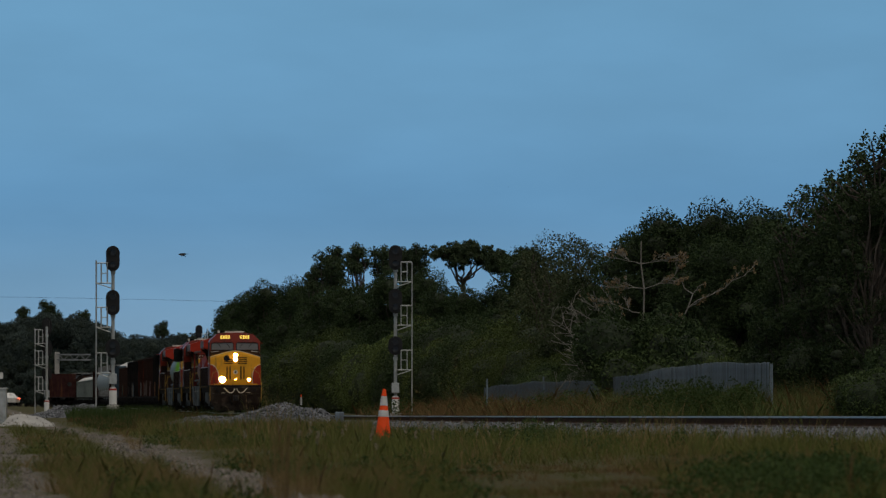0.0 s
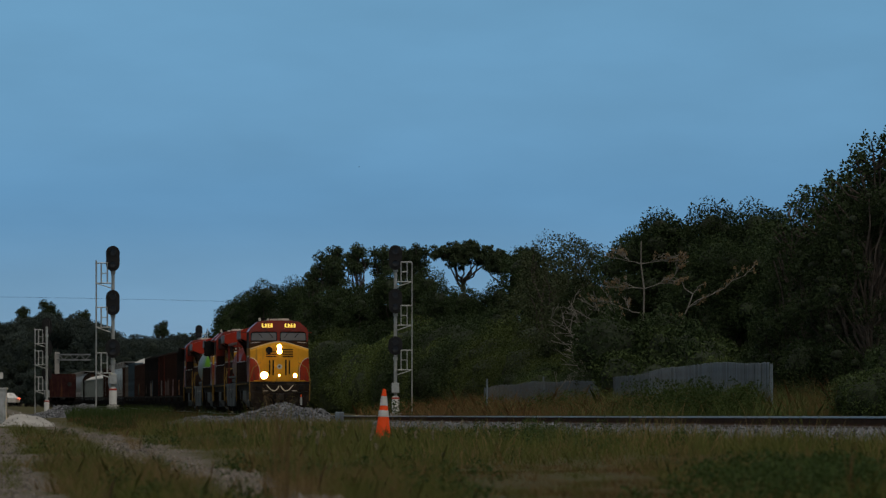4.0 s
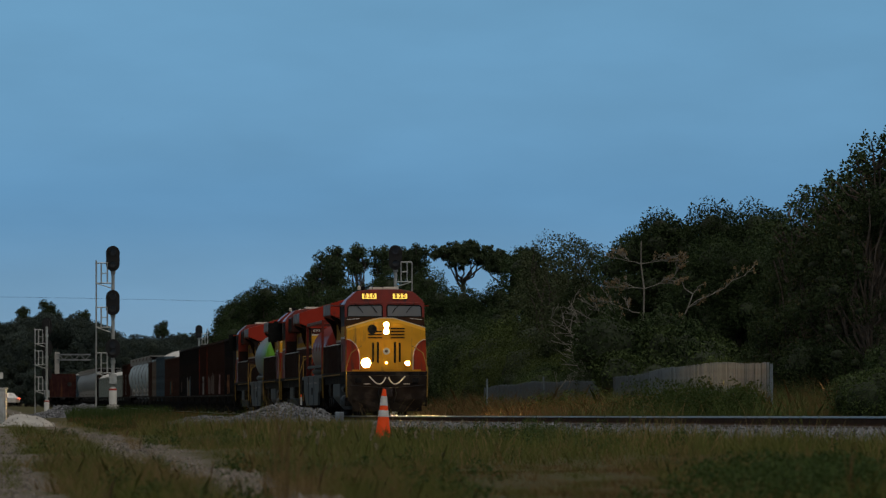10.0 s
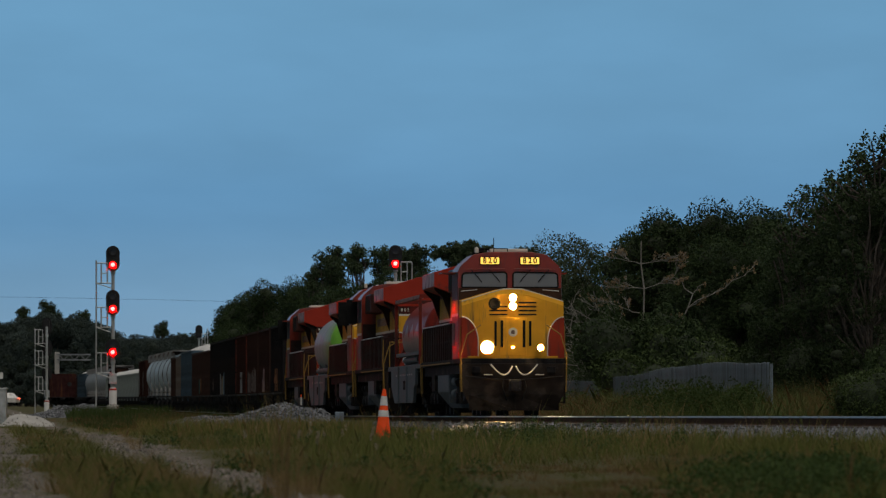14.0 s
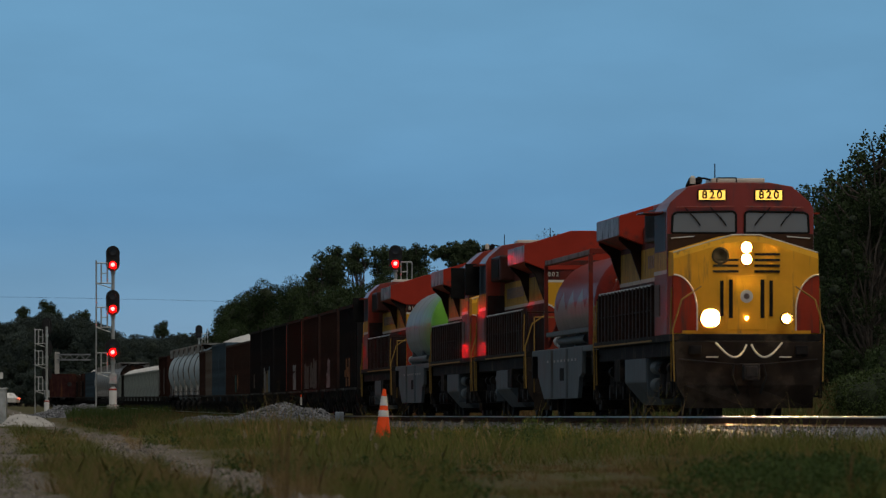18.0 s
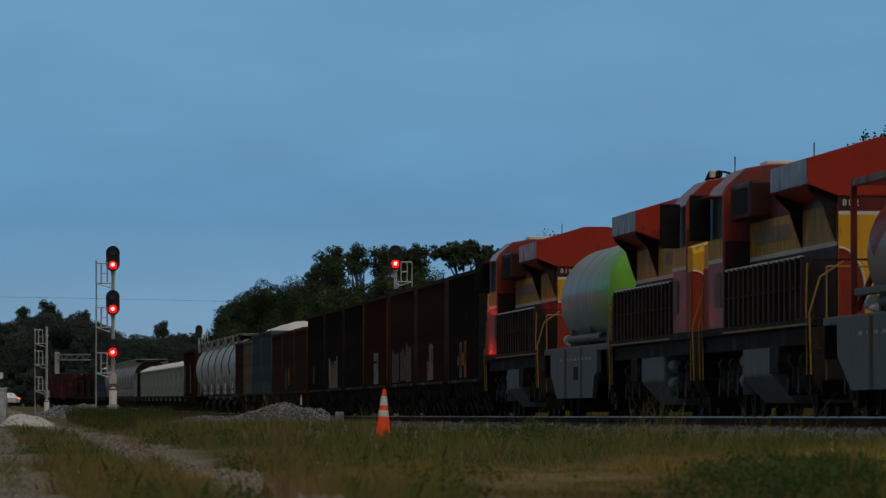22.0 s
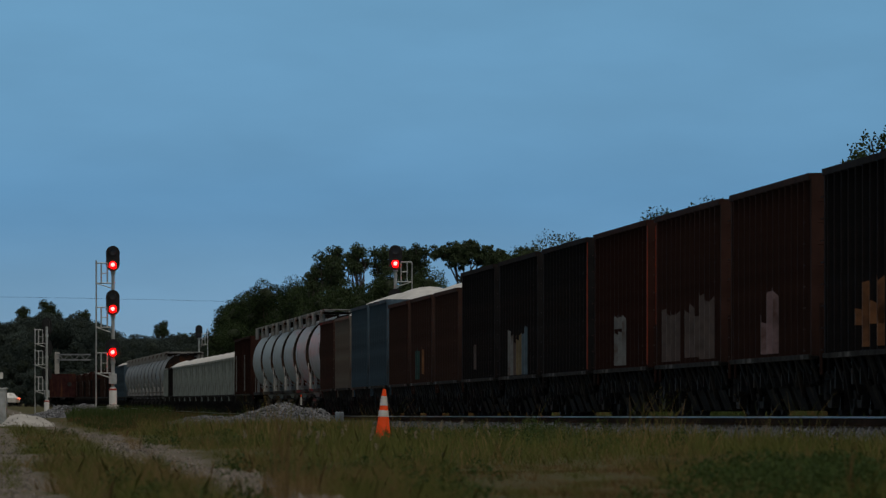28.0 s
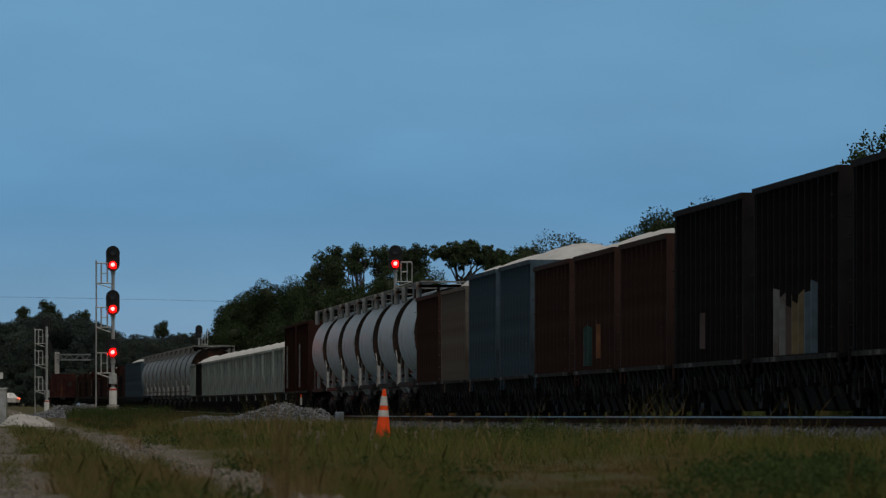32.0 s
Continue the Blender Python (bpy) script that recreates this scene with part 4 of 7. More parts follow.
def build_distance():
    cab = thing("equipment_cabinet", "grey steel equipment cabinet beside the gravel road", "cabinet", at=pose(-15.95, 290, EYE - 0.25))
    part("case", boxed(-0.5, 0.5, -0.4, 0.4, 0, 1.2, bevel=0.02), M["galv"], cab)
    part("lid", boxed(-0.54, 0.54, -0.44, 0.44, 1.2, 1.26, bevel=0.015), M["galv"], cab)
    part("door_panel", boxed(-0.42, 0.42, -0.42, -0.4, 0.1, 1.1, bevel=0.008), M["galv"], cab)
    sign = thing("track_sign", "small white sign plate on a thin post", "sign", at=pose(-15.62, 288, EYE - 0.3))
    part("post", rod(bmesh.new(), (0, 0, 0), (0, 0, 1.8), 0.03, 8), M["galv"], sign)
    part("plate", boxed(-0.16, 0.16, -0.05, -0.03, 1.62, 1.84, bevel=0.005), M["white"], sign)
    car = thing("parked_car", "white parked car with a lit red tail lamp", "car", at=pose(-50.0, 930, EYE + 1.2, 0, 0, 40))
    body = part("body", prismed([(-2.2, 0.35), (2.2, 0.35), (2.25, 0.75), (1.2, 0.95), (0.5, 1.42), (-1.0, 1.45), (-1.7, 1.0), (-2.25, 0.9)], "x", -0.85, 0.85, bevel=0.06), M["white"], car)
    part("side_glass", prismed([(1.05, 0.98), (0.45, 1.36), (-0.95, 1.38), (-1.5, 1.02)], "x", -0.87, 0.87), M["glass"], body)
    for y in (-1.4, 1.4):
        for side in SIDES_2:
            w = part("wheel", lathe(bmesh.new(), [(0.12, -0.1), (0.31, -0.1), (0.33, 0), (0.31, 0.1), (0.12, 0.1)], 18, (side * 0.8, y, 0.33), "x"), M["rubber"], car)
            part("rim", lathe(bmesh.new(), [(0.02, -0.105), (0.19, -0.105), (0.19, 0.105), (0.02, 0.105)], 14, (side * 0.8, y, 0.33), "x"), M["galv"], w)
    part("tail_lamp", boxed(0.5, 0.8, -2.3, -2.2, 0.75, 0.88), M["marker"], car, "lit red tail lamp")
    gan = thing("signal_gantry", "pale steel cantilever signal gantry in the distance", "gantry", at=pose(-47.1, 1000, land_z(-47, 1000) + 0.0))
    part("post", boxed(-0.28, 0.28, -0.28, 0.28, 0, 6.9, bevel=0.03), M["concrete"], gan)
    for z in (5.95, 6.6):
        for y in (-0.5, 0.5):
            part("chord", boxed(0, 4.1, y - 0.07, y + 0.07, z - 0.08, z + 0.08), M["yard_grey"], gan)
    for k in range(6):
        part("brace", rod(bmesh.new(), (0.2 + k * 0.65, -0.5, 5.95 if k % 2 else 6.6), (0.85 + k * 0.65, -0.5, 6.6 if k % 2 else 5.95), 0.05, 6), M["yard_grey"], gan)
    cable = thing("overhead_wire", "thin overhead wire sagging across the sky", "wire")
    pts = []
    for k in range(41):
        f = k / 40
        px = -150 + f * 700
        pts.append((img_x(px, 900), 900, EYE + (737 - (527 + 0.020 * px - 2 * math.sin(math.pi * f))) / 14500 * 900))
    part("wire", rods(pts, 0.013, 5), M["rubber"], cable)
    for x, y, z in (pts[0], pts[-1]):
        part("pole", rod(bmesh.new(), (x, y, land_z(x, y) - 0.5), (x, y, z + 0.15), 0.16, 10, 0.11), M["bark"], cable, "wooden pole carrying the wire")


SIDES_2 = (1, -1)
build_distance()


# ---- grass and weeds ----
def blades(g, x, d, z, h, w, lean):
    """Tapered bent blades rooted at (x, d, z)."""
    n = len(x)
    a = g.uniform(0, 6.283, n)
    bx, by = np.cos(a) * lean * h, np.sin(a) * lean * h
    t = g.uniform(-0.5, 0.5, n)
    wx, wy = np.cos(t) * w, np.sin(t) * w
    root = np.stack([x, d, z - 0.03], 1)
    side = np.stack([wx, wy, np.zeros(n)], 1)
    mid = root + np.stack([bx * 0.35, by * 0.35, h * 0.6], 1)
    tip = root + np.stack([bx, by, h], 1)
    return np.stack([root - side, root + side, mid + side * 0.7, tip, mid - side * 0.7], 1)


def road_lat_many(x, d):
    return np.array([road_lat(a, b) for a, b in zip(x, d)])


def land_many(x, d):
    return np.array([land_z(float(a), float(b)) for a, b in zip(x, d)])


def stuff(name, verts, material, label, per=5):
    return tagged(new(name, quads_mesh(name, verts, M[material], per)), label, "grass", kind="stuff")


def field(seed, n, d0, d1, px0, px1, keep):
    """Rooting places spread evenly over the picture of the verge between two depths."""
    g = np.random.default_rng(seed)
    u = g.random(n)
    d = 1 / (1 / d0 + (1 / d1 - 1 / d0) * u)
    x = (g.uniform(px0, px1, n) - 784) / 14500 * d
    k = np.array([keep(float(a), float(b)) for a, b in zip(x, d)])
    return g, x[k], d[k]


def on_verge(x, d):
    lat = road_lat(x, d)
    spread = min(1.0, max(0.0, (64 - d) / 14))
    r = min(abs(lat - 1.1) - 0.1, abs(lat + 1.55) - 0.7 - spread) + 0.55 * noise.noise(Vector((x * 1.1, d * 0.35, 0))) + 0.16 * noise.noise(Vector((x * 4, d * 1.5, 3)))
    if r < (0.26 if noise.noise(Vector((x * 2.2, d * 0.9, 9))) < 0.22 else -0.2):
        return False
    return x < track_x(d) - 2.9 and (abs(x + 3.9) > 1.7 or abs(d - 205) > 2.6)


def build_grass():
    def patch(x, d, s, o):
        return np.array([noise.noise(Vector((a * s + o, b * s * 0.35, o))) for a, b in zip(x, d)])

    g, x, d = field(1, 170000, 46, 330, -60, 1640, on_verge)
    p = patch(x, d, 0.55, 3.0)
    h = np.maximum(0.03, 0.10 + 0.18 * p) * g.uniform(0.4, 1.6, len(x)) * np.where(np.array([road_lat(a, b) for a, b in zip(x, d)]) < 1.3, 1.15, 1.0)
    lat = np.array([road_lat(a, b) for a, b in zip(x, d)])
    h *= np.clip((np.minimum(np.abs(lat - 1.1) - 0.1, np.abs(lat + 1.55) - 0.7) - 0.1) / 0.5, 0.35, 1.0)
    dry = (patch(x, d, 0.3, 11.0) + g.normal(0, 0.25, len(x))) > 0.22
    brown = (x > 0.1) & (x < 1.9) & (d < 92)
    dry |= brown & (g.random(len(x)) < 0.9)
    h = np.where(brown, h * 0.45, h)
    z = land_many(x, d)
    w = 0.0012 + d * 0.000016
    bare = brown & dry & (g.random(len(x)) < 0.7)
    dry &= ~bare
    for sel, name, m, label in ((bare, "brown_grass", "weed", "patch of short reddish-brown dead grass"), (~dry & ~bare, "green_grass", "grass", "uncut green grass on the verge"), (dry, "dry_grass", "grass_dry", "dry straw-coloured grass on the verge")):
        stuff(name, blades(g, x[sel], d[sel], z[sel], h[sel], w[sel], 0.9), m, label)
    # taller green tufts along the ballast
    g, x, d = field(2, 12000, 95, 250, 430, 1640, lambda a, b: a < track_x(b) - 2.9 and noise.noise(Vector((a * 0.7, b * 0.2, 4))) > 0.05)
    stuff("tall_grass", blades(g, x, d, land_many(x, d), g.uniform(0.12, 0.36, len(x)), 0.005 + 0 * x, 0.5), "grass", "taller green grass along the ballast shoulder")
    # sparse tall blades that stand up before the rails
    g, x, d = field(8, 9000, 88, 190, 430, 1640, lambda a, b: a < track_x(b) - 3.2 and noise.noise(Vector((a * 0.55, b * 0.10, 14))) > 0.16)
    hh = g.uniform(0.28, 0.78, len(x)) * np.clip(patch(x, d, 0.55, 14.0) * 2.2 + 0.45, 0.5, 1.2)
    pick = g.random(len(x)) < 0.45
    for sel, m, label in ((pick, "grass_dry", "tall dry grass blades before the ballast"), (~pick, "grass", "tall green grass blades before the ballast")):
        stuff("tall_grass", blades(g, x[sel], d[sel], land_many(x[sel], d[sel]), hh[sel], np.full(sel.sum(), 0.0042), 0.5), m, label)
    # rank grass round the foot of the stone heap
    g, x, d = field(41, 7000, 176, 201, 250, 660, lambda a, b: noise.noise(Vector((a * 0.8, b * 0.25, 17))) > -0.25)
    hh = g.uniform(0.15, 0.48, len(x))
    pick = g.random(len(x)) < 0.3
    for sel, m, label in ((pick, "grass_dry", "dry grass round the foot of the stone heap"), (~pick, "grass", "green grass round the foot of the stone heap")):
        stuff("heap_grass", blades(g, x[sel], d[sel], land_many(x[sel], d[sel]), hh[sel], np.full(sel.sum(), 0.005), 0.6), m, label)
    # tussocks
    gt = np.random.default_rng(31)
    g0, tx, td = field(32, 1100, 48, 200, -60, 1640, on_verge)
    tall = gt.uniform(0.10, 0.29, len(tx)) * np.where((tx > 0.1) & (tx < 1.9) & (td < 92), 0.5, 1.0)
    rx = np.repeat(tx, 45) + gt.normal(0, 0.05, 45 * len(tx))
    rd = np.repeat(td, 45) + gt.normal(0, 0.05, 45 * len(tx))
    hh = np.repeat(tall, 45) * gt.uniform(0.45, 1.1, 45 * len(tx))
    zz = np.repeat(land_many(tx, td), 45)
    pick = np.repeat(gt.random(len(tx)) < 0.3, 45)
    for sel, m, label in ((pick, "grass_dry", "straw-coloured grass tussocks"), (~pick, "grass", "arching green grass tussocks")):
        stuff("tussocks", blades(gt, rx[sel], rd[sel], zz[sel], hh[sel], np.full(sel.sum(), 0.0018), 0.9), m, label + " on the verge")
    # broad herbs
    rnd = random.Random(5)
    cl = []
    for px, py_d, n, s in ((1380, 60, 110, 0.12), (1300, 59, 60, 0.11), (1470, 58, 80, 0.12), (1400, 64, 60, 0.12), (1530, 60, 50, 0.11), (940, 150, 26, 0.22), (960, 112, 20, 0.14), (930, 118, 20, 0.15),
                           (740, 120, 12, 0.12), (820, 135, 12, 0.13), (1180, 140, 12, 0.14)):
        for _ in range(n):
            d = py_d * rnd.uniform(0.9, 1.12)
            x = img_x(px + rnd.gauss(0, 48), d)
            cl.append((x, d, land_z(x, d) + rnd.uniform(0.04, 0.26), s * rnd.uniform(0.5, 1.0)))
    g1, hx, hd = field(33, 150, 50, 190, -40, 1640, on_verge)
    for x, d in zip(hx, hd):
        if noise.noise(Vector((x * 0.4, d * 0.12, 21))) > -0.05:
            for _ in range(5):
                u, v = x + rnd.gauss(0, 0.09), d + rnd.gauss(0, 0.09)
                cl.append((float(u), float(v), land_z(u, v) + rnd.uniform(0.02, 0.16), rnd.uniform(0.04, 0.10)))
    gg = np.random.default_rng(9)
    tagged(new("herbs", quads_mesh("herbs", leaf_cloud(gg, cl, 5200, 0.036), M["herb"])), "leafy green weeds growing among the grass", "weeds", kind="stuff")
    # brown weeds and green growth behind the track
    g, x, d = field(4, 100000, 262, 400, 560, 1620, lambda a, b: track_x(b) + 3.2 < a < track_x(b) + 13)
    brown = patch(x, d, 0.16, 2.0) + np.abs((x / d * 14500 + 784) - 1200) / 420 - 0.45 + g.normal(0, 0.45, len(x)) > 0.0
    h = g.uniform(0.25, 1.05, len(x)) * (0.85 + 0.55 * patch(x, d, 0.4, 8.0)) * (0.8 + 0.07 * (x - 15.76 + 0.05821 * d))
    z = land_many(x, d)
    for sel, name, m, label in ((brown, "brown_weeds", "weed", "tall rusty-brown dead weeds behind the track"), (~brown, "green_weeds", "shrub", "tall green weeds behind the track")):
        stuff(name, blades(g, x[sel], d[sel], z[sel], h[sel], 0.008 + 0 * x[sel], 0.95), m, label)
    # weeds on the far verge beside the train
    g, x, d = field(6, 20000, 215, 380, 120, 470, lambda a, b: a < track_x(b) - 3.4 and road_lat(a, b) > 2.2 and (abs(a + 6.0) > 2.1 or b > 225 or b < 205))
    dead = patch(x, d, 0.3, 5.0) + g.normal(0, 0.2, len(x)) > 0.1
    h = g.uniform(0.08, 0.38, len(x)) * (1.0 + 1.1 * np.maximum(0, patch(x, d, 0.45, 9.0))) * np.clip((road_lat_many(x, d) - 1.5) / 3, 0.5, 1.2)
    z = land_many(x, d)
    for sel, m, label in ((dead, "weed", "dead brown weeds beside the far track"), (~dead, "herb", "rank dark green weeds beside the far track")):
        stuff("verge_weeds", blades(g, x[sel], d[sel], z[sel], h[sel], 0.009 + 0 * x[sel], 0.5), m, label)
    g, x, d = field(7, 2600, 338, 358, 120, 300, lambda a, b: road_lat(a, b) > 0.8)
    stuff("verge_weeds", blades(g, x, d, land_many(x, d), g.uniform(0.3, 0.75, len(x)), 0.010 + 0 * x, 0.5), "herb", "tall weeds round the foot of the signal")
    # leafy clumps in front of the fence
    cl = []
    for px, d0, n, s, top in ((1132, 268, 12, 0.4, 1.35), (1235, 266, 40, 0.5, 1.35), (1310, 266, 30, 0.45, 1.15), (1180, 268, 18, 0.4, 1.0), (1275, 267, 16, 0.4, 1.0), (1090, 272, 8, 0.35, 0.8), (985, 300, 12, 0.4, 1.1), (830, 330, 10, 0.4, 1.0), (700, 350, 10, 0.4, 0.9)):
        for _ in range(n):
            d = d0 + rnd.uniform(-3, 3)
            x = img_x(px + rnd.gauss(0, 26), d)
            cl.append((x, d, land_z(x, d) + rnd.uniform(0.1, top), s * rnd.uniform(0.4, 1.0)))
    tagged(new("leafy_weeds", quads_mesh("leafy_weeds", leaf_cloud(gg, cl, 800, 0.10), M["herb"])), "leafy green weeds in front of the fence", "weeds", kind="stuff")
    # stones lying in the ruts of the road
    rg = random.Random(77)
    pts = []
    while len(pts) < 9000:
        d = 1 / (1 / 46 + (1 / 220 - 1 / 46) * rg.random())
        x = 1.1 - 0.0565 * d + (rg.gauss(1.1, 0.22) if rg.random() < 0.45 else rg.uniform(-2.4, -0.6 + min(1.0, max(0.0, (64 - d) / 14))))
        pts.append((x, d, land_z(x, d) + 0.004))
    tagged(new("road_gravel", stone_field("road_gravel", pts, 78, (0.006, 0.030), "road_stone")), "loose gravel in the ruts of the road", "gravel", kind="stuff")
    # pale fluffy seed heads standing out of the grass
    gs = np.random.default_rng(44)
    stalks, plumes = [], []
    for _ in range(30):
        d = float(gs.uniform(92, 140))
        x = img_x(float(gs.uniform(430, 940)), d)
        z = land_z(x, d)
        h = float(gs.uniform(0.20, 0.40))
        stalks.append(blades(gs, np.array([x]), np.array([d]), np.array([z]), np.array([h]), np.array([0.003]), 0.1))
        plumes += [(x + float(gs.normal(0, 0.006)), d, z + h - 0.02 * j, 0.016) for j in range(4)]
    stuff("seed_stalks", np.concatenate(stalks), "grass_dry", "thin stalks of the pale seed heads")
    tagged(new("seed_heads", quads_mesh("seed_heads", leaf_cloud(gs, plumes, 10, 0.026, 1.4), M["plume"])), "pale fluffy grass seed heads on the verge", "grass", kind="stuff")
    # a few tall dry stalks close to the eye
    rows = []
    gs = np.random.default_rng(12)
    for px, top, dd in ((490, 640, 50), (505, 690, 52), (520, 725, 50), (480, 745, 54), (1500, 760, 55), (1415, 770, 58), (545, 740, 56), (470, 770, 52)):
        x = img_x(px, dd) + gs.normal(0, 0.015, 5)
        z = np.full(5, land_z(float(x[0]), dd))
        hh = EYE + (737 - top) / 14500 * dd - z
        rows.append(blades(gs, x, np.full(5, float(dd)), z, hh * gs.uniform(0.75, 1.0, 5), np.full(5, 0.004), 0.12))
    stuff("seed_stalks", np.concatenate(rows), "grass_dry", "tall dry seed stalks standing above the grass")


build_grass()


# ---- the train: each vehicle stands with its front coupler at y = 0, rail head at z = 0, and runs along +y ----
TRAIN = []                                  # (vehicle, metres behind the headlight of the first locomotive, reversed length or 0)
SIDES = (1, -1)


def wheelset(parent, y, r=0.5):
    key = round(r, 3)
    if key not in WHEELS:
        bm = bmesh.new()
        for s in SIDES:
            lathe(bm, [(0.12, -0.07), (0.16, -0.06), (r * 0.72, -0.03), (r * 0.80, -0.065), (r + 0.02, -0.065), (r, 0.0), (r - 0.01, 0.065), (r * 0.8, 0.065), (r * 0.72, 0.02), (0.16, 0.05), (0.12, 0.07)], 20, (s * 0.77, 0, 0), "x")
        rod(bm, (-0.95, 0, 0), (0.95, 0, 0), 0.09, 10)
        WHEELS[key] = mesh_of("wheelset", bm, M["iron"], True)
    return part("wheelset", WHEELS[key], None, parent, at=pose(0, y, r))


WHEELS = {}


def freight_bogie(parent, y):
    b = part("bogie", boxed(-0.95, 0.95, y - 0.22, y + 0.22, 0.45, 0.75, bevel=0.03), M["iron"], parent)
    for s in SIDES:
        x0, x1 = s * 0.98, s * 1.12
        bm = prismed([(y - 1.05, 0.62), (y - 0.95, 0.72), (y - 0.45, 0.78), (y + 0.45, 0.78), (y + 0.95, 0.72), (y + 1.05, 0.62), (y + 0.95, 0.44), (y + 0.5, 0.40),
                      (y + 0.3, 0.14), (y - 0.3, 0.14), (y - 0.5, 0.40), (y - 0.95, 0.44)], "x", min(x0, x1), max(x0, x1), bevel=0.02)
        for k in (-0.9, 0.9):
            rod(bm, (s * 1.1, y + k, 0.5), (s * 1.2, y + k, 0.5), 0.14, 12)
        for k in (-0.14, 0.0, 0.14):
            rod(bm, (s * 1.15, y + k, 0.27), (s * 1.15, y + k, 0.62), 0.055, 8)
        part("side_frame", bm, M["iron"], b)
    for k in (-0.3, 0.3):
        part("brake_beam", boxed(-0.9, 0.9, y + k - 0.06, y + k + 0.06, 0.10, 0.40), M["iron"], b)
    for k in (-0.9, 0.9):
        wheelset(b, y + k, 0.46)
    return b


def loco_bogie(parent, y):
    b = part("bogie", boxed(-0.9, 0.9, y - 2.2, y + 2.2, 0.55, 0.9, bevel=0.03), M["black"], parent)
    for s in SIDES:
        x0, x1 = s * 1.02, s * 1.2
        bm = prismed([(y - 2.6, 0.62), (y - 2.5, 0.95), (y - 1.5, 1.0), (y - 1.2, 0.86), (y - 0.7, 0.86), (y - 0.4, 1.0), (y + 0.4, 1.0), (y + 0.7, 0.86), (y + 1.2, 0.86), (y + 1.5, 1.0),
                      (y + 2.5, 0.95), (y + 2.6, 0.62), (y + 2.2, 0.42), (y - 2.2, 0.42)], "x", min(x0, x1), max(x0, x1), bevel=0.02)
        part("side_frame", bm, M["iron"], b)
        for k in (-1.85, 0, 1.85):
            ax = bmesh.new()
            rod(ax, (s * 1.15, y + k, 0.53), (s * 1.32, y + k, 0.53), 0.17, 14)
            rod(ax, (s * 1.2, y + k - 0.35, 0.5), (s * 1.2, y + k - 0.35, 0.95), 0.08, 10)
            rod(ax, (s * 1.2, y + k + 0.35, 0.5), (s * 1.2, y + k + 0.35, 0.95), 0.08, 10)
            part("axle_box", ax, M["iron"], b)
        for k in (-1.0, 1.0):
            part("brake_cylinder", rod(bmesh.new(), (s * 1.28, y + k - 0.25, 0.98), (s * 1.28, y + k + 0.25, 0.98), 0.12, 12), M["black"], b)
    for k in (-1.85, 0, 1.85):
        wheelset(b, y + k, 0.53)
    return b


def coupler(parent, y, s):
    bm = boxed(-0.12, 0.12, min(y, y - s * 0.7), max(y, y - s * 0.7), 0.78, 1.0, bevel=0.02)
    box(bm, -0.17, 0.17, min(y - s * 0.02, y - s * 0.3), max(y - s * 0.02, y - s * 0.3), 0.72, 1.05, bevel=0.04)
    return part("coupler", bm, M["iron"], parent)


def corner_panel(x_in, z_top, z_bot, x_out=1.47):
    """The round-topped red field in a lower corner of the nose."""
    pts = [(x_out, z_bot), (x_out, z_top)]
    for k in range(1, 11):
        a = math.pi / 2 * k / 10
        pts.append((x_in + (x_out - x_in) * (1 - math.sin(a)), z_top - (z_top - z_bot) * 0.62 * (1 - math.cos(a))))
    pts.append((x_in, z_bot))
    return pts


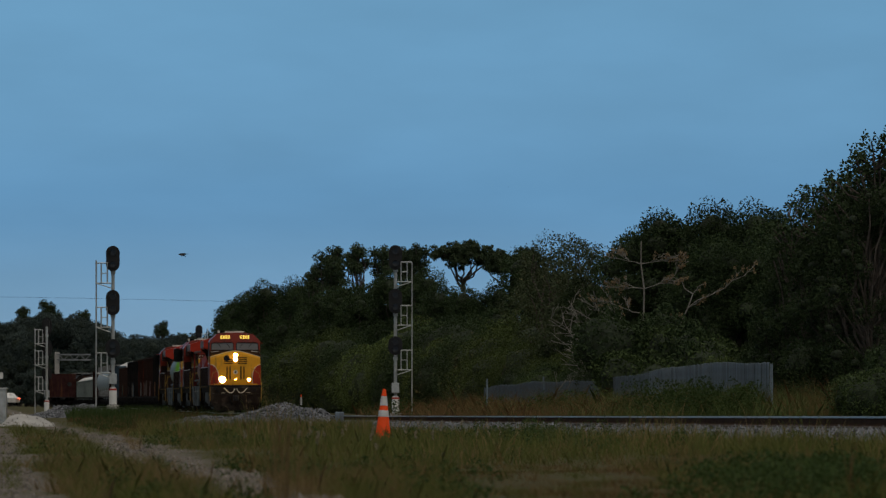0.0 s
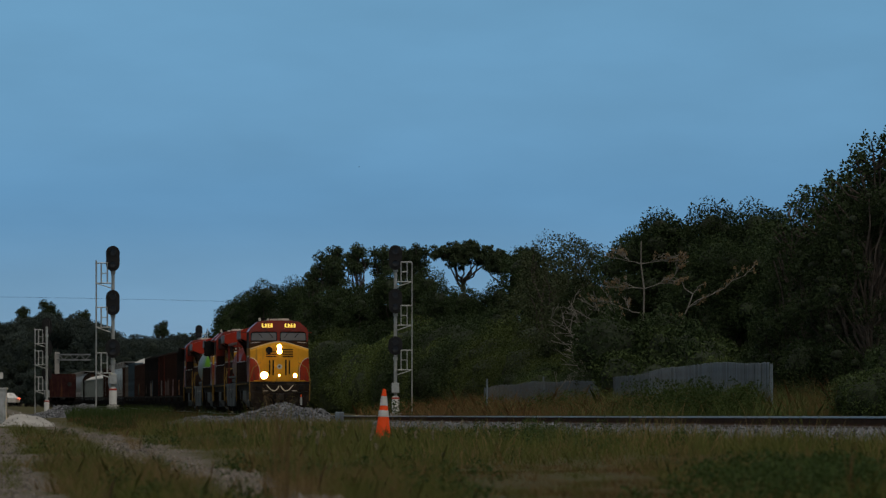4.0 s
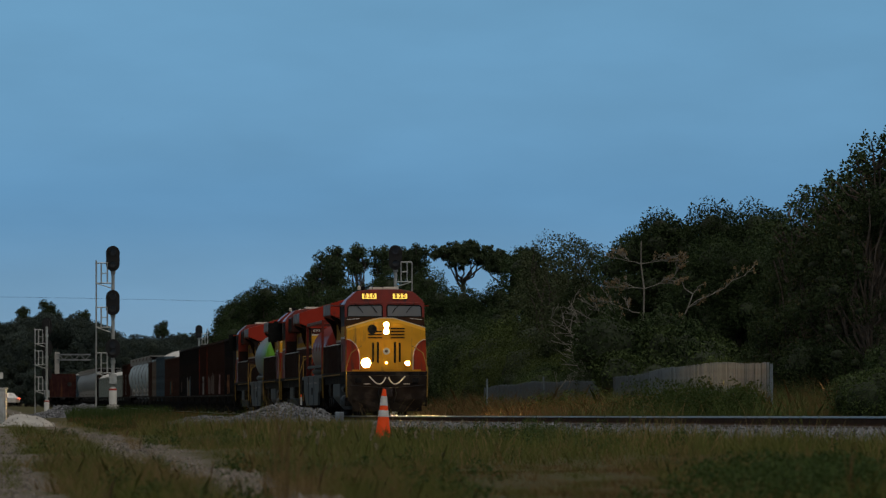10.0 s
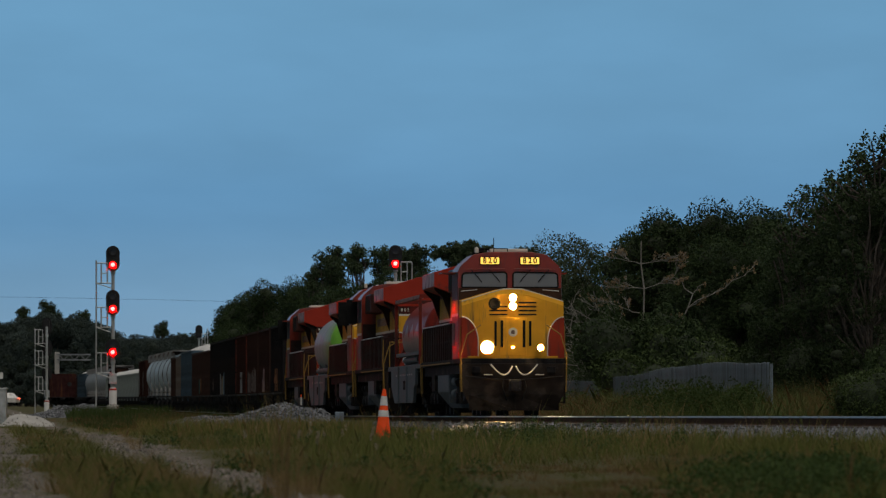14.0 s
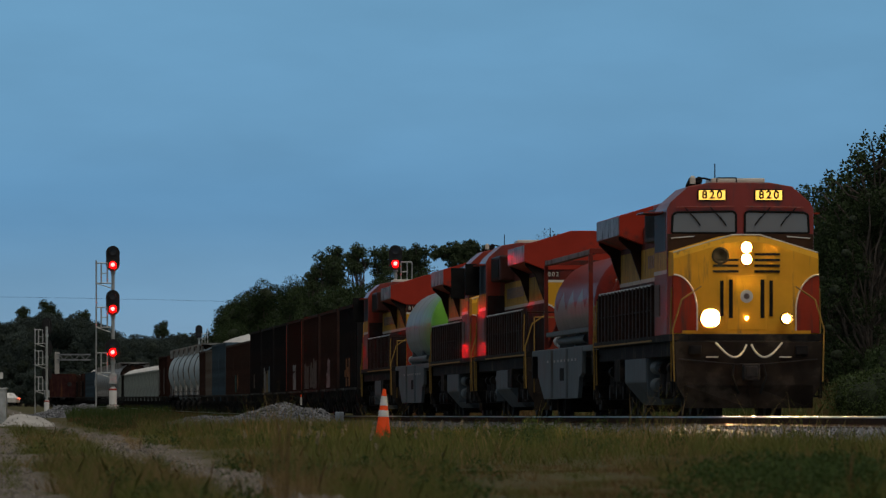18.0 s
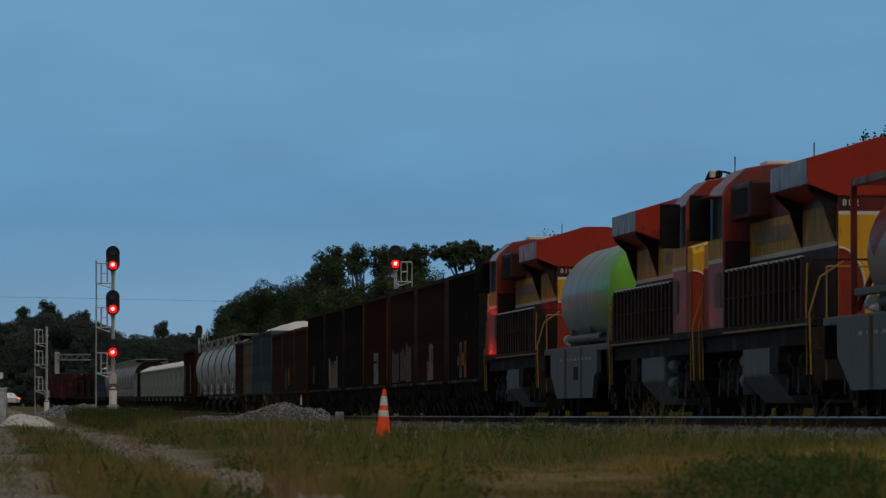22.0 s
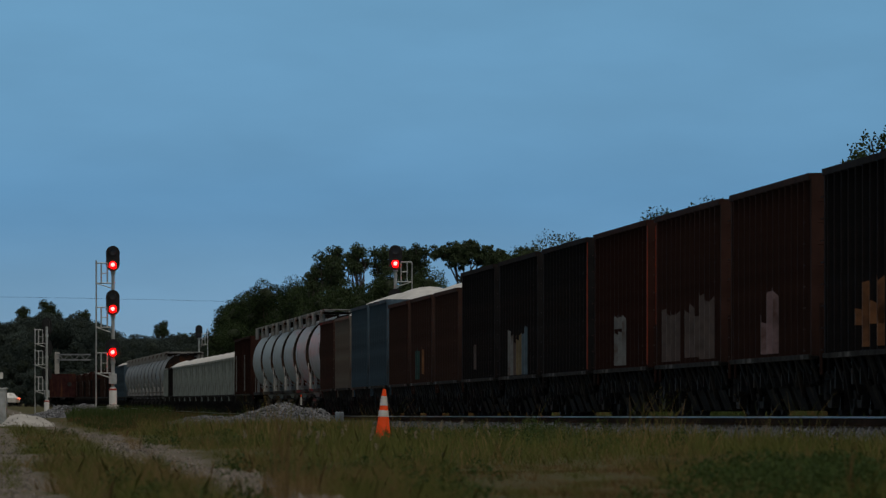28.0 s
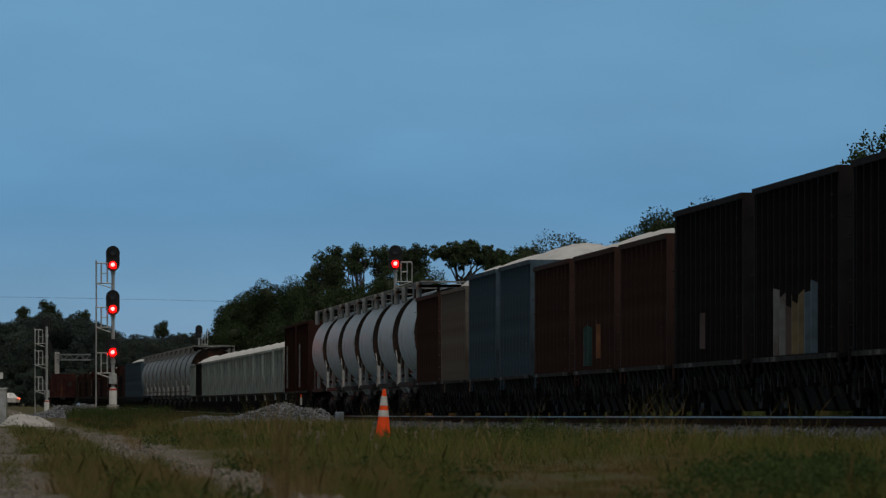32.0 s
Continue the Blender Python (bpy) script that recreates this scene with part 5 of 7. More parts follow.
def make_loco(number, lead=False, label=""):
    L = 22.3
    ob = thing("locomotive", label, "locomotive", "locomotives of the train")
    # frame, pilots, tank
    part("frame", boxed(-1.42, 1.42, -L + 0.75, -0.75, 1.22, 1.52, bevel=0.02), M["black"], ob)
    part("walkway", boxed(-1.53, 1.53, -L + 0.8, -0.8, 1.52, 1.66, bevel=0.015), M["black"], ob)
    part("sill_stripe", boxed(1.532, 1.54, -L + 0.9, -5.8, 1.545, 1.58), M["rail_yellow"], ob, "thin yellow sill stripe")
    part("sill_stripe", boxed(-1.54, -1.532, -L + 0.9, -5.8, 1.545, 1.58), M["rail_yellow"], ob, "thin yellow sill stripe")
    for y, s in ((0.0, 1), (-L, -1)):
        coupler(ob, y, s)
        e = y - s * 0.72
        pil = part("pilot", prismed([(-1.5, 1.5), (1.5, 1.5), (1.45, 0.62), (1.2, 0.18), (-1.2, 0.18), (-1.45, 0.62)], "y", min(e, e - s * 0.1), max(e, e - s * 0.1), bevel=0.01), M["pilot"], ob)
        pl = bmesh.new()
        for side in SIDES:
            vs = [pl.verts.new(p) for p in ((0, e + s * 0.36, 0.16), (side * 1.3, e + s * 0.03, 0.16), (side * 1.3, e + s * 0.03, 0.62), (0, e + s * 0.12, 0.62))]
            pl.faces.new(vs if side * s > 0 else vs[::-1])
        bmesh.ops.solidify(pl, geom=pl.faces[:], thickness=0.03)
        part("snow_plough", pl, M["pilot"], pil)
        for side in SIDES:
            pts = [(side * 0.05, e + s * 0.12, 1.44)]
            for k in range(1, 13):
                f = k / 12
                pts.append((side * (0.05 + 0.62 * f), e + s * (0.12 + 0.14 * math.sin(math.pi * f)), 1.44 - 0.27 * math.sin(math.pi * f ** 0.8) + 0.04 * f))
            part("air_hose", rods(pts, 0.022, 6), M["cream"], pil, "pale hanging air hose")
        part("cut_bar", rods([(-1.4, e + s * 0.05, 1.15), (-0.3, e + s * 0.1, 1.05), (0.3, e + s * 0.1, 1.05), (1.4, e + s * 0.05, 1.15)], 0.014, 6), M["iron"], pil)
        for side in SIDES:
            part("step_edge", boxed(min(side * 0.62, side * 0.86), max(side * 0.62, side * 0.86), min(e, e + s * 0.10), max(e, e + s * 0.10), 1.18, 1.205), M["cream"], pil, "pale worn step edge")
            part("hose_bracket", boxed(min(side * 0.95, side * 1.2), max(side * 0.95, side * 1.2), min(e, e + s * 0.09), max(e, e + s * 0.09), 1.24, 1.42, bevel=0.015), M["black"], pil)
            part("brake_hose", rods([(side * 0.30, e + s * 0.04, 1.02), (side * 0.34, e + s * 0.16, 0.80), (side * 0.26, e + s * 0.2, 0.58), (side * 0.22, e + s * 0.2, 0.45)], 0.025, 8), M["rubber"], pil)
        # corner steps and their yellow rails
        for side in SIDES:
            st = bmesh.new()
            for k in range(4):
                box(st, min(side * 1.12, side * 1.5), max(side * 1.12, side * 1.5), min(e - s * 0.15, e - s * 0.55), max(e - s * 0.15, e - s * 0.55), 0.38 + k * 0.32, 0.42 + k * 0.32)
            box(st, min(side * 1.47, side * 1.5), max(side * 1.47, side * 1.5), min(e - s * 0.12, e - s * 0.16), max(e - s * 0.12, e - s * 0.16), 0.36, 1.5)
            box(st, min(side * 1.47, side * 1.5), max(side * 1.47, side * 1.5), min(e - s * 0.56, e - s * 0.6), max(e - s * 0.56, e - s * 0.6), 0.36, 1.5)
            step = part("steps", st, M["black"], ob)
            rl = rods([(side * 1.5, e + s * 0.02, 0.7), (side * 1.53, e + s * 0.02, 1.75), (side * 1.35, e + s * 0.02, 2.35), (side * 0.95, e + s * 0.02, 2.62)], 0.017, 8)
            part("grab_rail", rods([(side * 1.5, e - s * 0.62, 0.7), (side * 1.52, e - s * 0.62, 1.9), (side * 1.5, e - s * 0.62, 2.6)], 0.016, 8), M["rail_yellow"], step, "yellow upright handrail")
            part("grab_rail", rl, M["rail_yellow"], step, "yellow bent handrail")
    tank = part("fuel_tank", prismed([(-1.42, 1.25), (1.42, 1.25), (1.42, 0.72), (1.0, 0.24), (-1.0, 0.24), (-1.42, 0.72)], "y", -14.1, -8.6, bevel=0.05), M["grey"], ob, "grey fuel tank with slanted lower sides")
    for side in SIDES:
        for k, z in enumerate((1.02, 0.66)):
            rs = bmesh.new()
            lathe(rs, [(0.02, -8.33), (0.12, -8.3), (0.145, -8.22), (0.145, -7.35), (0.12, -7.27), (0.02, -7.24)], 16, (side * 1.22, 0, z), "y")
            part("air_reservoir", rs, M["grey"], ob, "grey cylindrical air reservoir", smooth=True)
        part("reservoir_bracket", boxed(min(side * 0.95, side * 1.4), max(side * 0.95, side * 1.4), -8.45, -8.4, 0.4, 1.24), M["grey"], ob)
        part("battery_box", boxed(min(side * 0.9, side * 1.5), max(side * 0.9, side * 1.5), -16.0, -14.4, 0.75, 1.24, bevel=0.03), M["black"], ob)
    loco_bogie(ob, -4.6)
    loco_bogie(ob, -17.7)
    # nose
    z0 = 1.66
    nose = part("nose", bmesh.new(), M["yellow"], ob, "yellow wide nose with louvres and a door")
    bm = bmesh.new()
    ring = []
    # rounded face, swept back a little to the sides
    cols = [-1.47, -1.3, -0.9, -0.45, 0, 0.45, 0.9, 1.3, 1.47]
    for x in cols:
        sweep = 0.10 * abs(x / 1.47) ** 2.2
        top = 3.66 - 0.36 * max(0, abs(x) - 0.28) / 1.2
        ring.append([bm.verts.new(p) for p in ((x, -1.12 - sweep, z0), (x, -1.12 - sweep, top - 0.12), (x, -1.2 - sweep, top), (x, -2.75, top + 0.06), (x, -2.75, z0))])
    for a, b in zip(ring, ring[1:]):
        for k in range(5):
            j = (k + 1) % 5
            bm.faces.new((a[k], b[k], b[j], a[j]))
    bm.faces.new(ring[0])
    bm.faces.new(ring[-1][::-1])
    bmesh.ops.recalc_face_normals(bm, faces=bm.faces[:])
    old = nose.data
    nose.data = mesh_of("nose", bm, M["yellow"])
    bpy.data.meshes.remove(old)
    for side in SIDES:
        pts = [(side * u, v) for u, v in corner_panel(1.0, 2.86, z0 + 0.02, 1.475)]
        pan = part("nose_panel", prismed(pts, "y", -1.35, -1.135), M["red"], nose, "red lower corner of the nose")
        arc = pts[1:-1]
        st = bmesh.new()
        rods([(u, -1.125, v) for u, v in arc] + [(arc[-1][0], -1.125, z0 + 0.05)], 0.017, 6, st)
        part("white_line", st, M["cream"], nose, "curved white border line")
        part("nose_side", boxed(min(side * 1.472, side * 1.49), max(side * 1.472, side * 1.49), -2.74, -1.26, z0, 2.84), M["red"], nose)
    for k in range(4):
        z = 2.90 + k * 0.115
        for side in SIDES:
            if side > 0 and k == 3:
                continue
            x0, x1 = 0.16, 0.68
            part("louvre", boxed(min(side * x0, side * x1), max(side * x0, side * x1), -1.16, -1.108, z, z + 0.05), M["rubber"], nose, "dark slotted louvre")
    part("bell_port", lathe(bmesh.new(), [(0.17, -1.14), (0.18, -1.105), (0.14, -1.10), (0.02, -1.13)], 20, (0.53, 0, 3.24), "y"), M["rubber"], nose, "dark round port")
    door = part("nose_door", boxed(-0.40, 0.40, -1.13, -1.095, 1.74, 2.84, bevel=0.012), M["yellow"], nose, "yellow nose door")
    for side in SIDES:
        part("door_bar", boxed(side * 0.50 - 0.035, side * 0.50 + 0.035, -1.125, -1.105, 2.02, 2.74), M["rubber"], nose, "dark vertical slot")
        part("door_bar", boxed(side * 0.32 - 0.04, side * 0.32 + 0.04, -1.10, -1.075, 1.98, 2.76), M["rubber"], door, "dark vertical step bar")
    part("emblem", lathe(bmesh.new(), [(0.13, -1.10), (0.13, -1.085), (0.02, -1.082)], 24, (0, 0, 2.42), "y"), M["galv"], door, "round grey emblem")
    part("emblem_ring", lathe(bmesh.new(), [(0.06, -1.084), (0.06, -1.078), (0.02, -1.077)], 20, (0, 0, 2.42), "y"), M["louvre"], door)
    part("anticlimber", prismed([(-1.45, -1.2), (1.45, -1.2), (1.2, -0.78), (-1.2, -0.78)], "z", 1.50, 1.66, bevel=0.02), M["black"], ob)
    part("nose_top_line", rods([(-1.47, -1.30, 3.31), (-0.28, -1.195, 3.665), (0.28, -1.195, 3.665), (1.47, -1.30, 3.31)], 0.016, 6), M["cream"], nose, "white line along the top of the nose")
    part("nose_sill", boxed(-1.3, 1.3, -1.12, -1.08, 1.67, 1.73), M["yellow"], nose)
    # lights
    for dz in (-0.12, 0.12):
        part("headlight_bezel", lathe(bmesh.new(), [(0.135, -1.14), (0.135, -1.10), (0.09, -1.095), (0.09, -1.12)], 20, (0, 0, 3.29 + dz), "y"), M["rubber"], nose)
        if lead:
            # glowing ring added as the glare round the headlight
            part("headlight_rim", lathe(bmesh.new(), [(0.118, -1.085), (0.114, -1.076), (0.088, -1.080)], 20, (0, 0, 3.29 + dz), "y"), M["glare"], nose, "orange ring added as glare round the headlight")
            part("headlight", lathe(bmesh.new(), [(0.090, -1.081), (0.078, -1.068), (0.05, -1.059), (0.02, -1.056)], 20, (0, 0, 3.29 + dz), "y"), M["head"], nose, "glowing headlight", smooth=True)
    for side in SIDES:
        part("ditch_light_case", lathe(bmesh.new(), [(0.10, -1.05), (0.17, -0.88), (0.17, -0.86), (0.09, -0.86)] if lead and side > 0 else [(0.08, -1.05), (0.13, -0.88), (0.13, -0.86), (0.06, -0.86)], 20, (side * 0.78, 0, 1.97), "y"), M["black"], ob)
        if lead:
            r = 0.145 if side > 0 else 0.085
            # two glowing rings added as the amber glare round each ditch light
            part("lamp_bowl", lathe(bmesh.new(), [(r * 1.2, -0.846), (r * 1.18, -0.838), (r, -0.842)], 20, (side * 0.78, 0, 1.97), "y"), M["glare"], ob, "orange ring added as glare round the lamp", smooth=True)
            part("lamp_reflector", lathe(bmesh.new(), [(r * 1.42, -0.855), (r * 1.40, -0.846), (r * 1.19, -0.848)], 24, (side * 0.78, 0, 1.97), "y"), M["glare_deep"], ob, "deep orange outer ring added as glare round the lamp", smooth=True)
            part("lamp_shroud", lathe(bmesh.new(), [(r * 1.44, -0.86), (r * 1.44, -0.64), (r * 1.38, -0.64), (r * 1.38, -0.845)], 24, (side * 0.78, 0, 1.97), "y", caps=False), M["rubber"], ob, "short black lamp shroud", smooth=True)
            part("ditch_light", lathe(bmesh.new(), [(r * 0.99, -0.842), (r * 0.85, -0.826), (r * 0.5, -0.815), (0.02, -0.811)], 20, (side * 0.78, 0, 1.97), "y"), M["ditch"] if side > 0 else M["amber"], ob, "glowing ditch light", smooth=True)
    if lead:
        part("nose_marker", lathe(bmesh.new(), [(0.035, -1.10), (0.03, -1.07)], 12, (0, 0, 1.98), "y"), M["small_head"], nose, "small amber lamp")
    # cab
    sec = [(-1.5, z0), (1.5, z0), (1.5, 4.22), (1.42, 4.36), (1.06, 4.68), (0.6, 4.76), (-0.6, 4.76), (-1.06, 4.68), (-1.42, 4.36), (-1.5, 4.22)]
    cab = part("cab", prismed(sec, "y", -5.45, -2.45, bevel=0.02), M["cab_red"], ob, "red cab with two windscreens")
    # dark sheet added, so that the lit red cab wall doesn't show
    part("rear_bulkhead", boxed(-1.46, 1.46, -5.475, -5.455, z0 + 0.02, 3.3), M["door_dark"], cab, "dark sheet added over the rear wall of the cab")
    part("brow", prismed([(-1.49, 3.22), (0, 3.60), (1.49, 3.22), (1.49, 3.71), (-1.49, 3.71)], "y", -2.47, -2.40), M["brow"], cab, "dark brown band under the windscreens")
    for side in SIDES:
        a, b = (0.09, 1.40)
        part("windscreen", prismed([(side * a, 3.73), (side * b, 3.73), (side * (b - 0.02), 4.10), (side * (b - 0.10), 4.15), (side * (a + 0.06), 4.17), (side * a, 4.12)], "y", -2.46, -2.42), M["screen"], cab, "windscreen, a pale sky reflection put into its colour")
        fr = rods([(side * a, -2.415, 3.73), (side * b, -2.415, 3.73), (side * (b - 0.02), -2.415, 4.10), (side * (b - 0.10), -2.415, 4.15), (side * (a + 0.06), -2.415, 4.17), (side * a, -2.415, 4.12), (side * a, -2.415, 3.73)], 0.024, 6)
        part("window_seal", fr, M["rubber"], cab)
        for wx in (0.62, 1.15):
            wiper = part("wiper", rods([(side * wx, -2.40, 4.26), (side * (wx - 0.26), -2.39, 3.98)], 0.012, 6), M["rubber"], cab)
            part("wiper_blade", rods([(side * (wx - 0.20), -2.388, 4.06), (side * (wx - 0.33), -2.388, 3.88)], 0.014, 6), M["rubber"], wiper)
        part("sill_rail", rods([(side * 0.95, -2.38, 3.66), (side * 1.42, -2.38, 3.62)], 0.012, 6), M["galv"], cab, "thin grab rail under the windscreen")
        part("drip_rail", rods([(side * 0.12, -2.40, 4.27), (side * 1.30, -2.40, 4.25)], 0.014, 6), M["cab_red"], cab)
        nb = part("number_board", boxed(side * 0.58 - 0.30, side * 0.58 + 0.30, -2.47, -2.40, 4.38, 4.62, bevel=0.05), M["rubber"], cab)
        part("lit_panel", boxed(side * 0.58 - 0.27, side * 0.58 + 0.27, -2.41, -2.392, 4.405, 4.595, bevel=0.008), M["board"] if lead else M["cream"], nb, "glowing yellow number panel" if lead else "")
        if number and lead:
            lettering("digit", number, 0.225, 0.152, M["rubber"], nb, Matrix.Translation((side * 0.58, -2.388, 4.50)) @ Euler((radians(90), 0, radians(180))).to_matrix().to_4x4(), 0.007)
        sx = side * 1.503
        part("side_window", boxed(min(sx + side * 0.004, sx - side * 0.02), max(sx + side * 0.004, sx - side * 0.02), -5.35, -2.75, 3.38, 4.16), M["glass"], cab, "dark cab side window")
        part("cab_band", boxed(min(sx, sx + side * 0.006), max(sx, sx + side * 0.006), -5.44, -2.50, 2.98, 3.36), M["hood_yellow"], cab, "yellow band round the cab")
        part("cab_stripe", boxed(min(sx, sx + side * 0.009), max(sx, sx + side * 0.009), -5.44, -2.50, 2.90, 2.98), M["cream"], cab)
        part("awning", prismed([(-5.1, 4.14), (-3.4, 4.14), (-3.4, 4.17), (-5.1, 4.17)], "x", min(sx, sx + side * 0.22), max(sx, sx + side * 0.22)), M["red"], cab)
        if not lead:
            part("wind_deflector", boxed(min(sx + side * 0.04, sx + side * 0.44), max(sx + side * 0.04, sx + side * 0.44), -3.36, -3.32, 3.34, 4.22, bevel=0.015), M["rubber"], cab, "black wind deflector beside the cab window")
        part("cab_louvres", boxed(min(sx, sx + side * 0.02), max(sx, sx + side * 0.02), -5.2, -4.1, 2.05, 2.7), M["louvre"], cab, "ribbed ventilation grille")
    rf = boxed(-0.55, 0.55, -4.2, -2.9, 4.76, 4.86, bevel=0.03)
    part("roof_unit", rf, M["cream"], cab, "pale roof-top cooling unit")
    part("horn", rod(rod(bmesh.new(), (0.9, -3.9, 4.72), (0.9, -3.3, 4.82), 0.09, 12), (0.75, -3.9, 4.72), (0.75, -3.45, 4.84), 0.07, 12), M["rubber"], cab, "black horn cluster")
    part("roof_rail", rods([(0.45, -2.75, 4.77), (0.45, -2.75, 4.86), (0.05, -2.75, 4.86), (0.05, -2.75, 4.77)], 0.014, 6), M["rubber"], cab)
    part("roof_hose", rods([(1.05, -3.1, 4.70), (0.92, -3.0, 4.82), (0.70, -2.95, 4.86), (0.56, -2.95, 4.82)], 0.022, 6), M["rubber"], cab)
    part("sunshade", prismed([(-4.9, 4.15), (-3.2, 4.15), (-3.2, 4.18), (-4.9, 4.18)], "x", 1.5, 1.92), M["cab_red"], cab, "red sunshade over the cab window") if lead else None
    part("antenna", rods([(0.35, -4.3, 4.76), (0.35, -4.3, 5.2)], 0.012, 6), M["rubber"], cab)
    part("beacon", lathe(bmesh.new(), [(0.06, 4.74), (0.06, 4.86), (0.03, 4.9)], 12, (0.95, -2.7, 0)), M["cream"], cab)
    # hood
    hw = 0.98
    hood = part("hood", prismed([(-hw, z0), (hw, z0), (hw, 4.1), (0.75, 4.36), (-0.75, 4.36), (-hw, 4.1)], "y", -20.95, -5.45, bevel=0.02), M["hood_red"], ob, "long grimy red engine hood with a yellow band")
    for side in SIDES:
        x = side * hw
        part("hood_band", boxed(min(x, x + side * 0.006), max(x, x + side * 0.006), -20.9, -5.5, 2.98, 3.62), M["hood_yellow"], hood, "yellow band along the hood")
        part("hood_lower", boxed(min(x, x + side * 0.012), max(x, x + side * 0.012), -20.9, -5.5, z0, 2.88), M["door_dark"], hood, "dark red-brown lower hood side")
        part("hood_stripe", boxed(min(x, x + side * 0.009), max(x, x + side * 0.009), -20.9, -5.5, 2.90, 2.98), M["cream"], hood)
        for k in range(11):
            y = -6.2 - k * 0.78
            part("hood_door", boxed(min(x, x + side * 0.028), max(x, x + side * 0.028), y - 0.70, y, 1.8, 2.80, bevel=0.01), M["door_dark"], hood)
        lt = bmesh.new()
        for k in range(16):
            y = -6.6 - k * 0.42
            box(lt, min(x, x + side * 0.013), max(x, x + side * 0.013), y - 0.28, y, 3.18, 3.46)
        part("faded_lettering", lt, M["faded"], hood, "row of faded dark letter shapes")
        part("blower_box", boxed(min(side * 0.9, side * 1.38), max(side * 0.9, side * 1.38), -9.4, -5.7, 3.66, 4.34, bevel=0.05), M["door_dark"], hood)
        part("intake_screen", boxed(min(side * 1.382, side * 1.39), max(side * 1.382, side * 1.39), -9.0, -6.2, 3.76, 4.22), M["rubber"], hood)
        # walkway handrail
        ys = [-6.0 - k * 0.947 for k in range(16)]
        hr = part("handrail", rods([(side * 1.5, ys[0], 2.72), (side * 1.5, ys[-1], 2.72)], 0.024, 8), M["galv"], ob)
        for y in ys:
            part("stanchion", boxed(min(side * 1.47, side * 1.53), max(side * 1.47, side * 1.53), y - 0.15, y + 0.15, 1.66, 2.72), M["panel_brown"], hr)
        part("lower_rail", rods([(side * 1.5, ys[0], 2.2), (side * 1.5, ys[-1], 2.2)], 0.016, 6), M["black"], hr)
    part("dynamic_brake", boxed(-0.85, 0.85, -13.6, -9.7, 4.34, 4.58, bevel=0.05), M["roof_red"], hood)
    part("exhaust_stack", boxed(-0.35, 0.35, -12.6, -11.7, 4.56, 4.70, bevel=0.02), M["black"], hood)
    # radiator with its wings
    wing = part("radiator_wing", prismed([(-1.5, 3.94), (-0.98, 3.74), (0.98, 3.74), (1.5, 3.94), (1.5, 4.38), (0.55, 4.66), (0.3, 4.74), (-0.3, 4.74), (-0.55, 4.66), (-1.5, 4.38)], "y", -20.98, -14.6, bevel=0.015), M["roof_red"], hood, "wide red radiator housing with overhanging wings")
    for side in SIDES:
        x = side * 1.5
        part("radiator_screen", boxed(min(x, x + side * 0.012), max(x, x + side * 0.012), -20.9, -14.7, 3.95, 4.36), M["grille"], wing, "dull grey radiator screen")
        for y in (-20.75, -15.1):
            part("wing_bracket", prismed([(side * 0.985, 2.95), (side * 0.985, 3.735), (side * 1.47, 3.925), (side * 1.47, 3.86), (side * 1.22, 3.62), (side * 1.08, 3.2)], "y", y - 0.09, y + 0.09, bevel=0.01), M["panel_brown"], wing, "dark curved bracket under the radiator wing")
    # hood end, painted like the nose
    part("end_field", boxed(-0.97, 0.97, -21.0, -20.955, z0 + 0.02, 3.42, bevel=0.005), M["yellow"], hood, "yellow hood end")
    for side in SIDES:
        pts = [(side * u, v) for u, v in corner_panel(0.52, 2.86, z0 + 0.03, 0.965)]
        part("end_panel", prismed(pts, "y", -21.015, -21.0), M["red"], hood, "red lower corner of the hood end")
        arc = pts[1:-1]
        part("white_line", rods([(u, -21.02, v) for u, v in arc], 0.02, 6), M["cream"], hood, "curved white border line")
    part("end_stripe", boxed(-0.97, 0.97, -21.0, -20.955, 3.42, 3.48), M["cream"], hood)
    if number and not lead:
        lettering("digit", number, 0.155, 0.105, M["cream"], hood, Matrix.Translation((-0.76, -20.99, 3.62)) @ Euler((radians(90), 0, 0)).to_matrix().to_4x4(), 0.001)
    part("end_handrail", rods([(-1.45, -21.45, 1.66), (-1.45, -21.45, 2.65), (-0.4, -21.45, 2.65), (-0.4, -21.45, 1.66)], 0.018, 8), M["panel_brown"], ob)
    part("end_handrail", rods([(1.45, -21.45, 1.66), (1.45, -21.45, 2.65), (0.4, -21.45, 2.65), (0.4, -21.45, 1.66)], 0.018, 8), M["panel_brown"], ob)
    if not lead:
        part("marker_lamp", lathe(bmesh.new(), [(0.05, -2.44), (0.04, -2.40)], 12, (-1.36, -1.2 + 2.44 - 0.02, 1.30), "y"), M["marker"], ob, "small glowing red marker lamp")
    return ob


P_STRIP = mat("reflector_strip", (0.30, 0.27, 0.25), 0.5, vary=0.2)


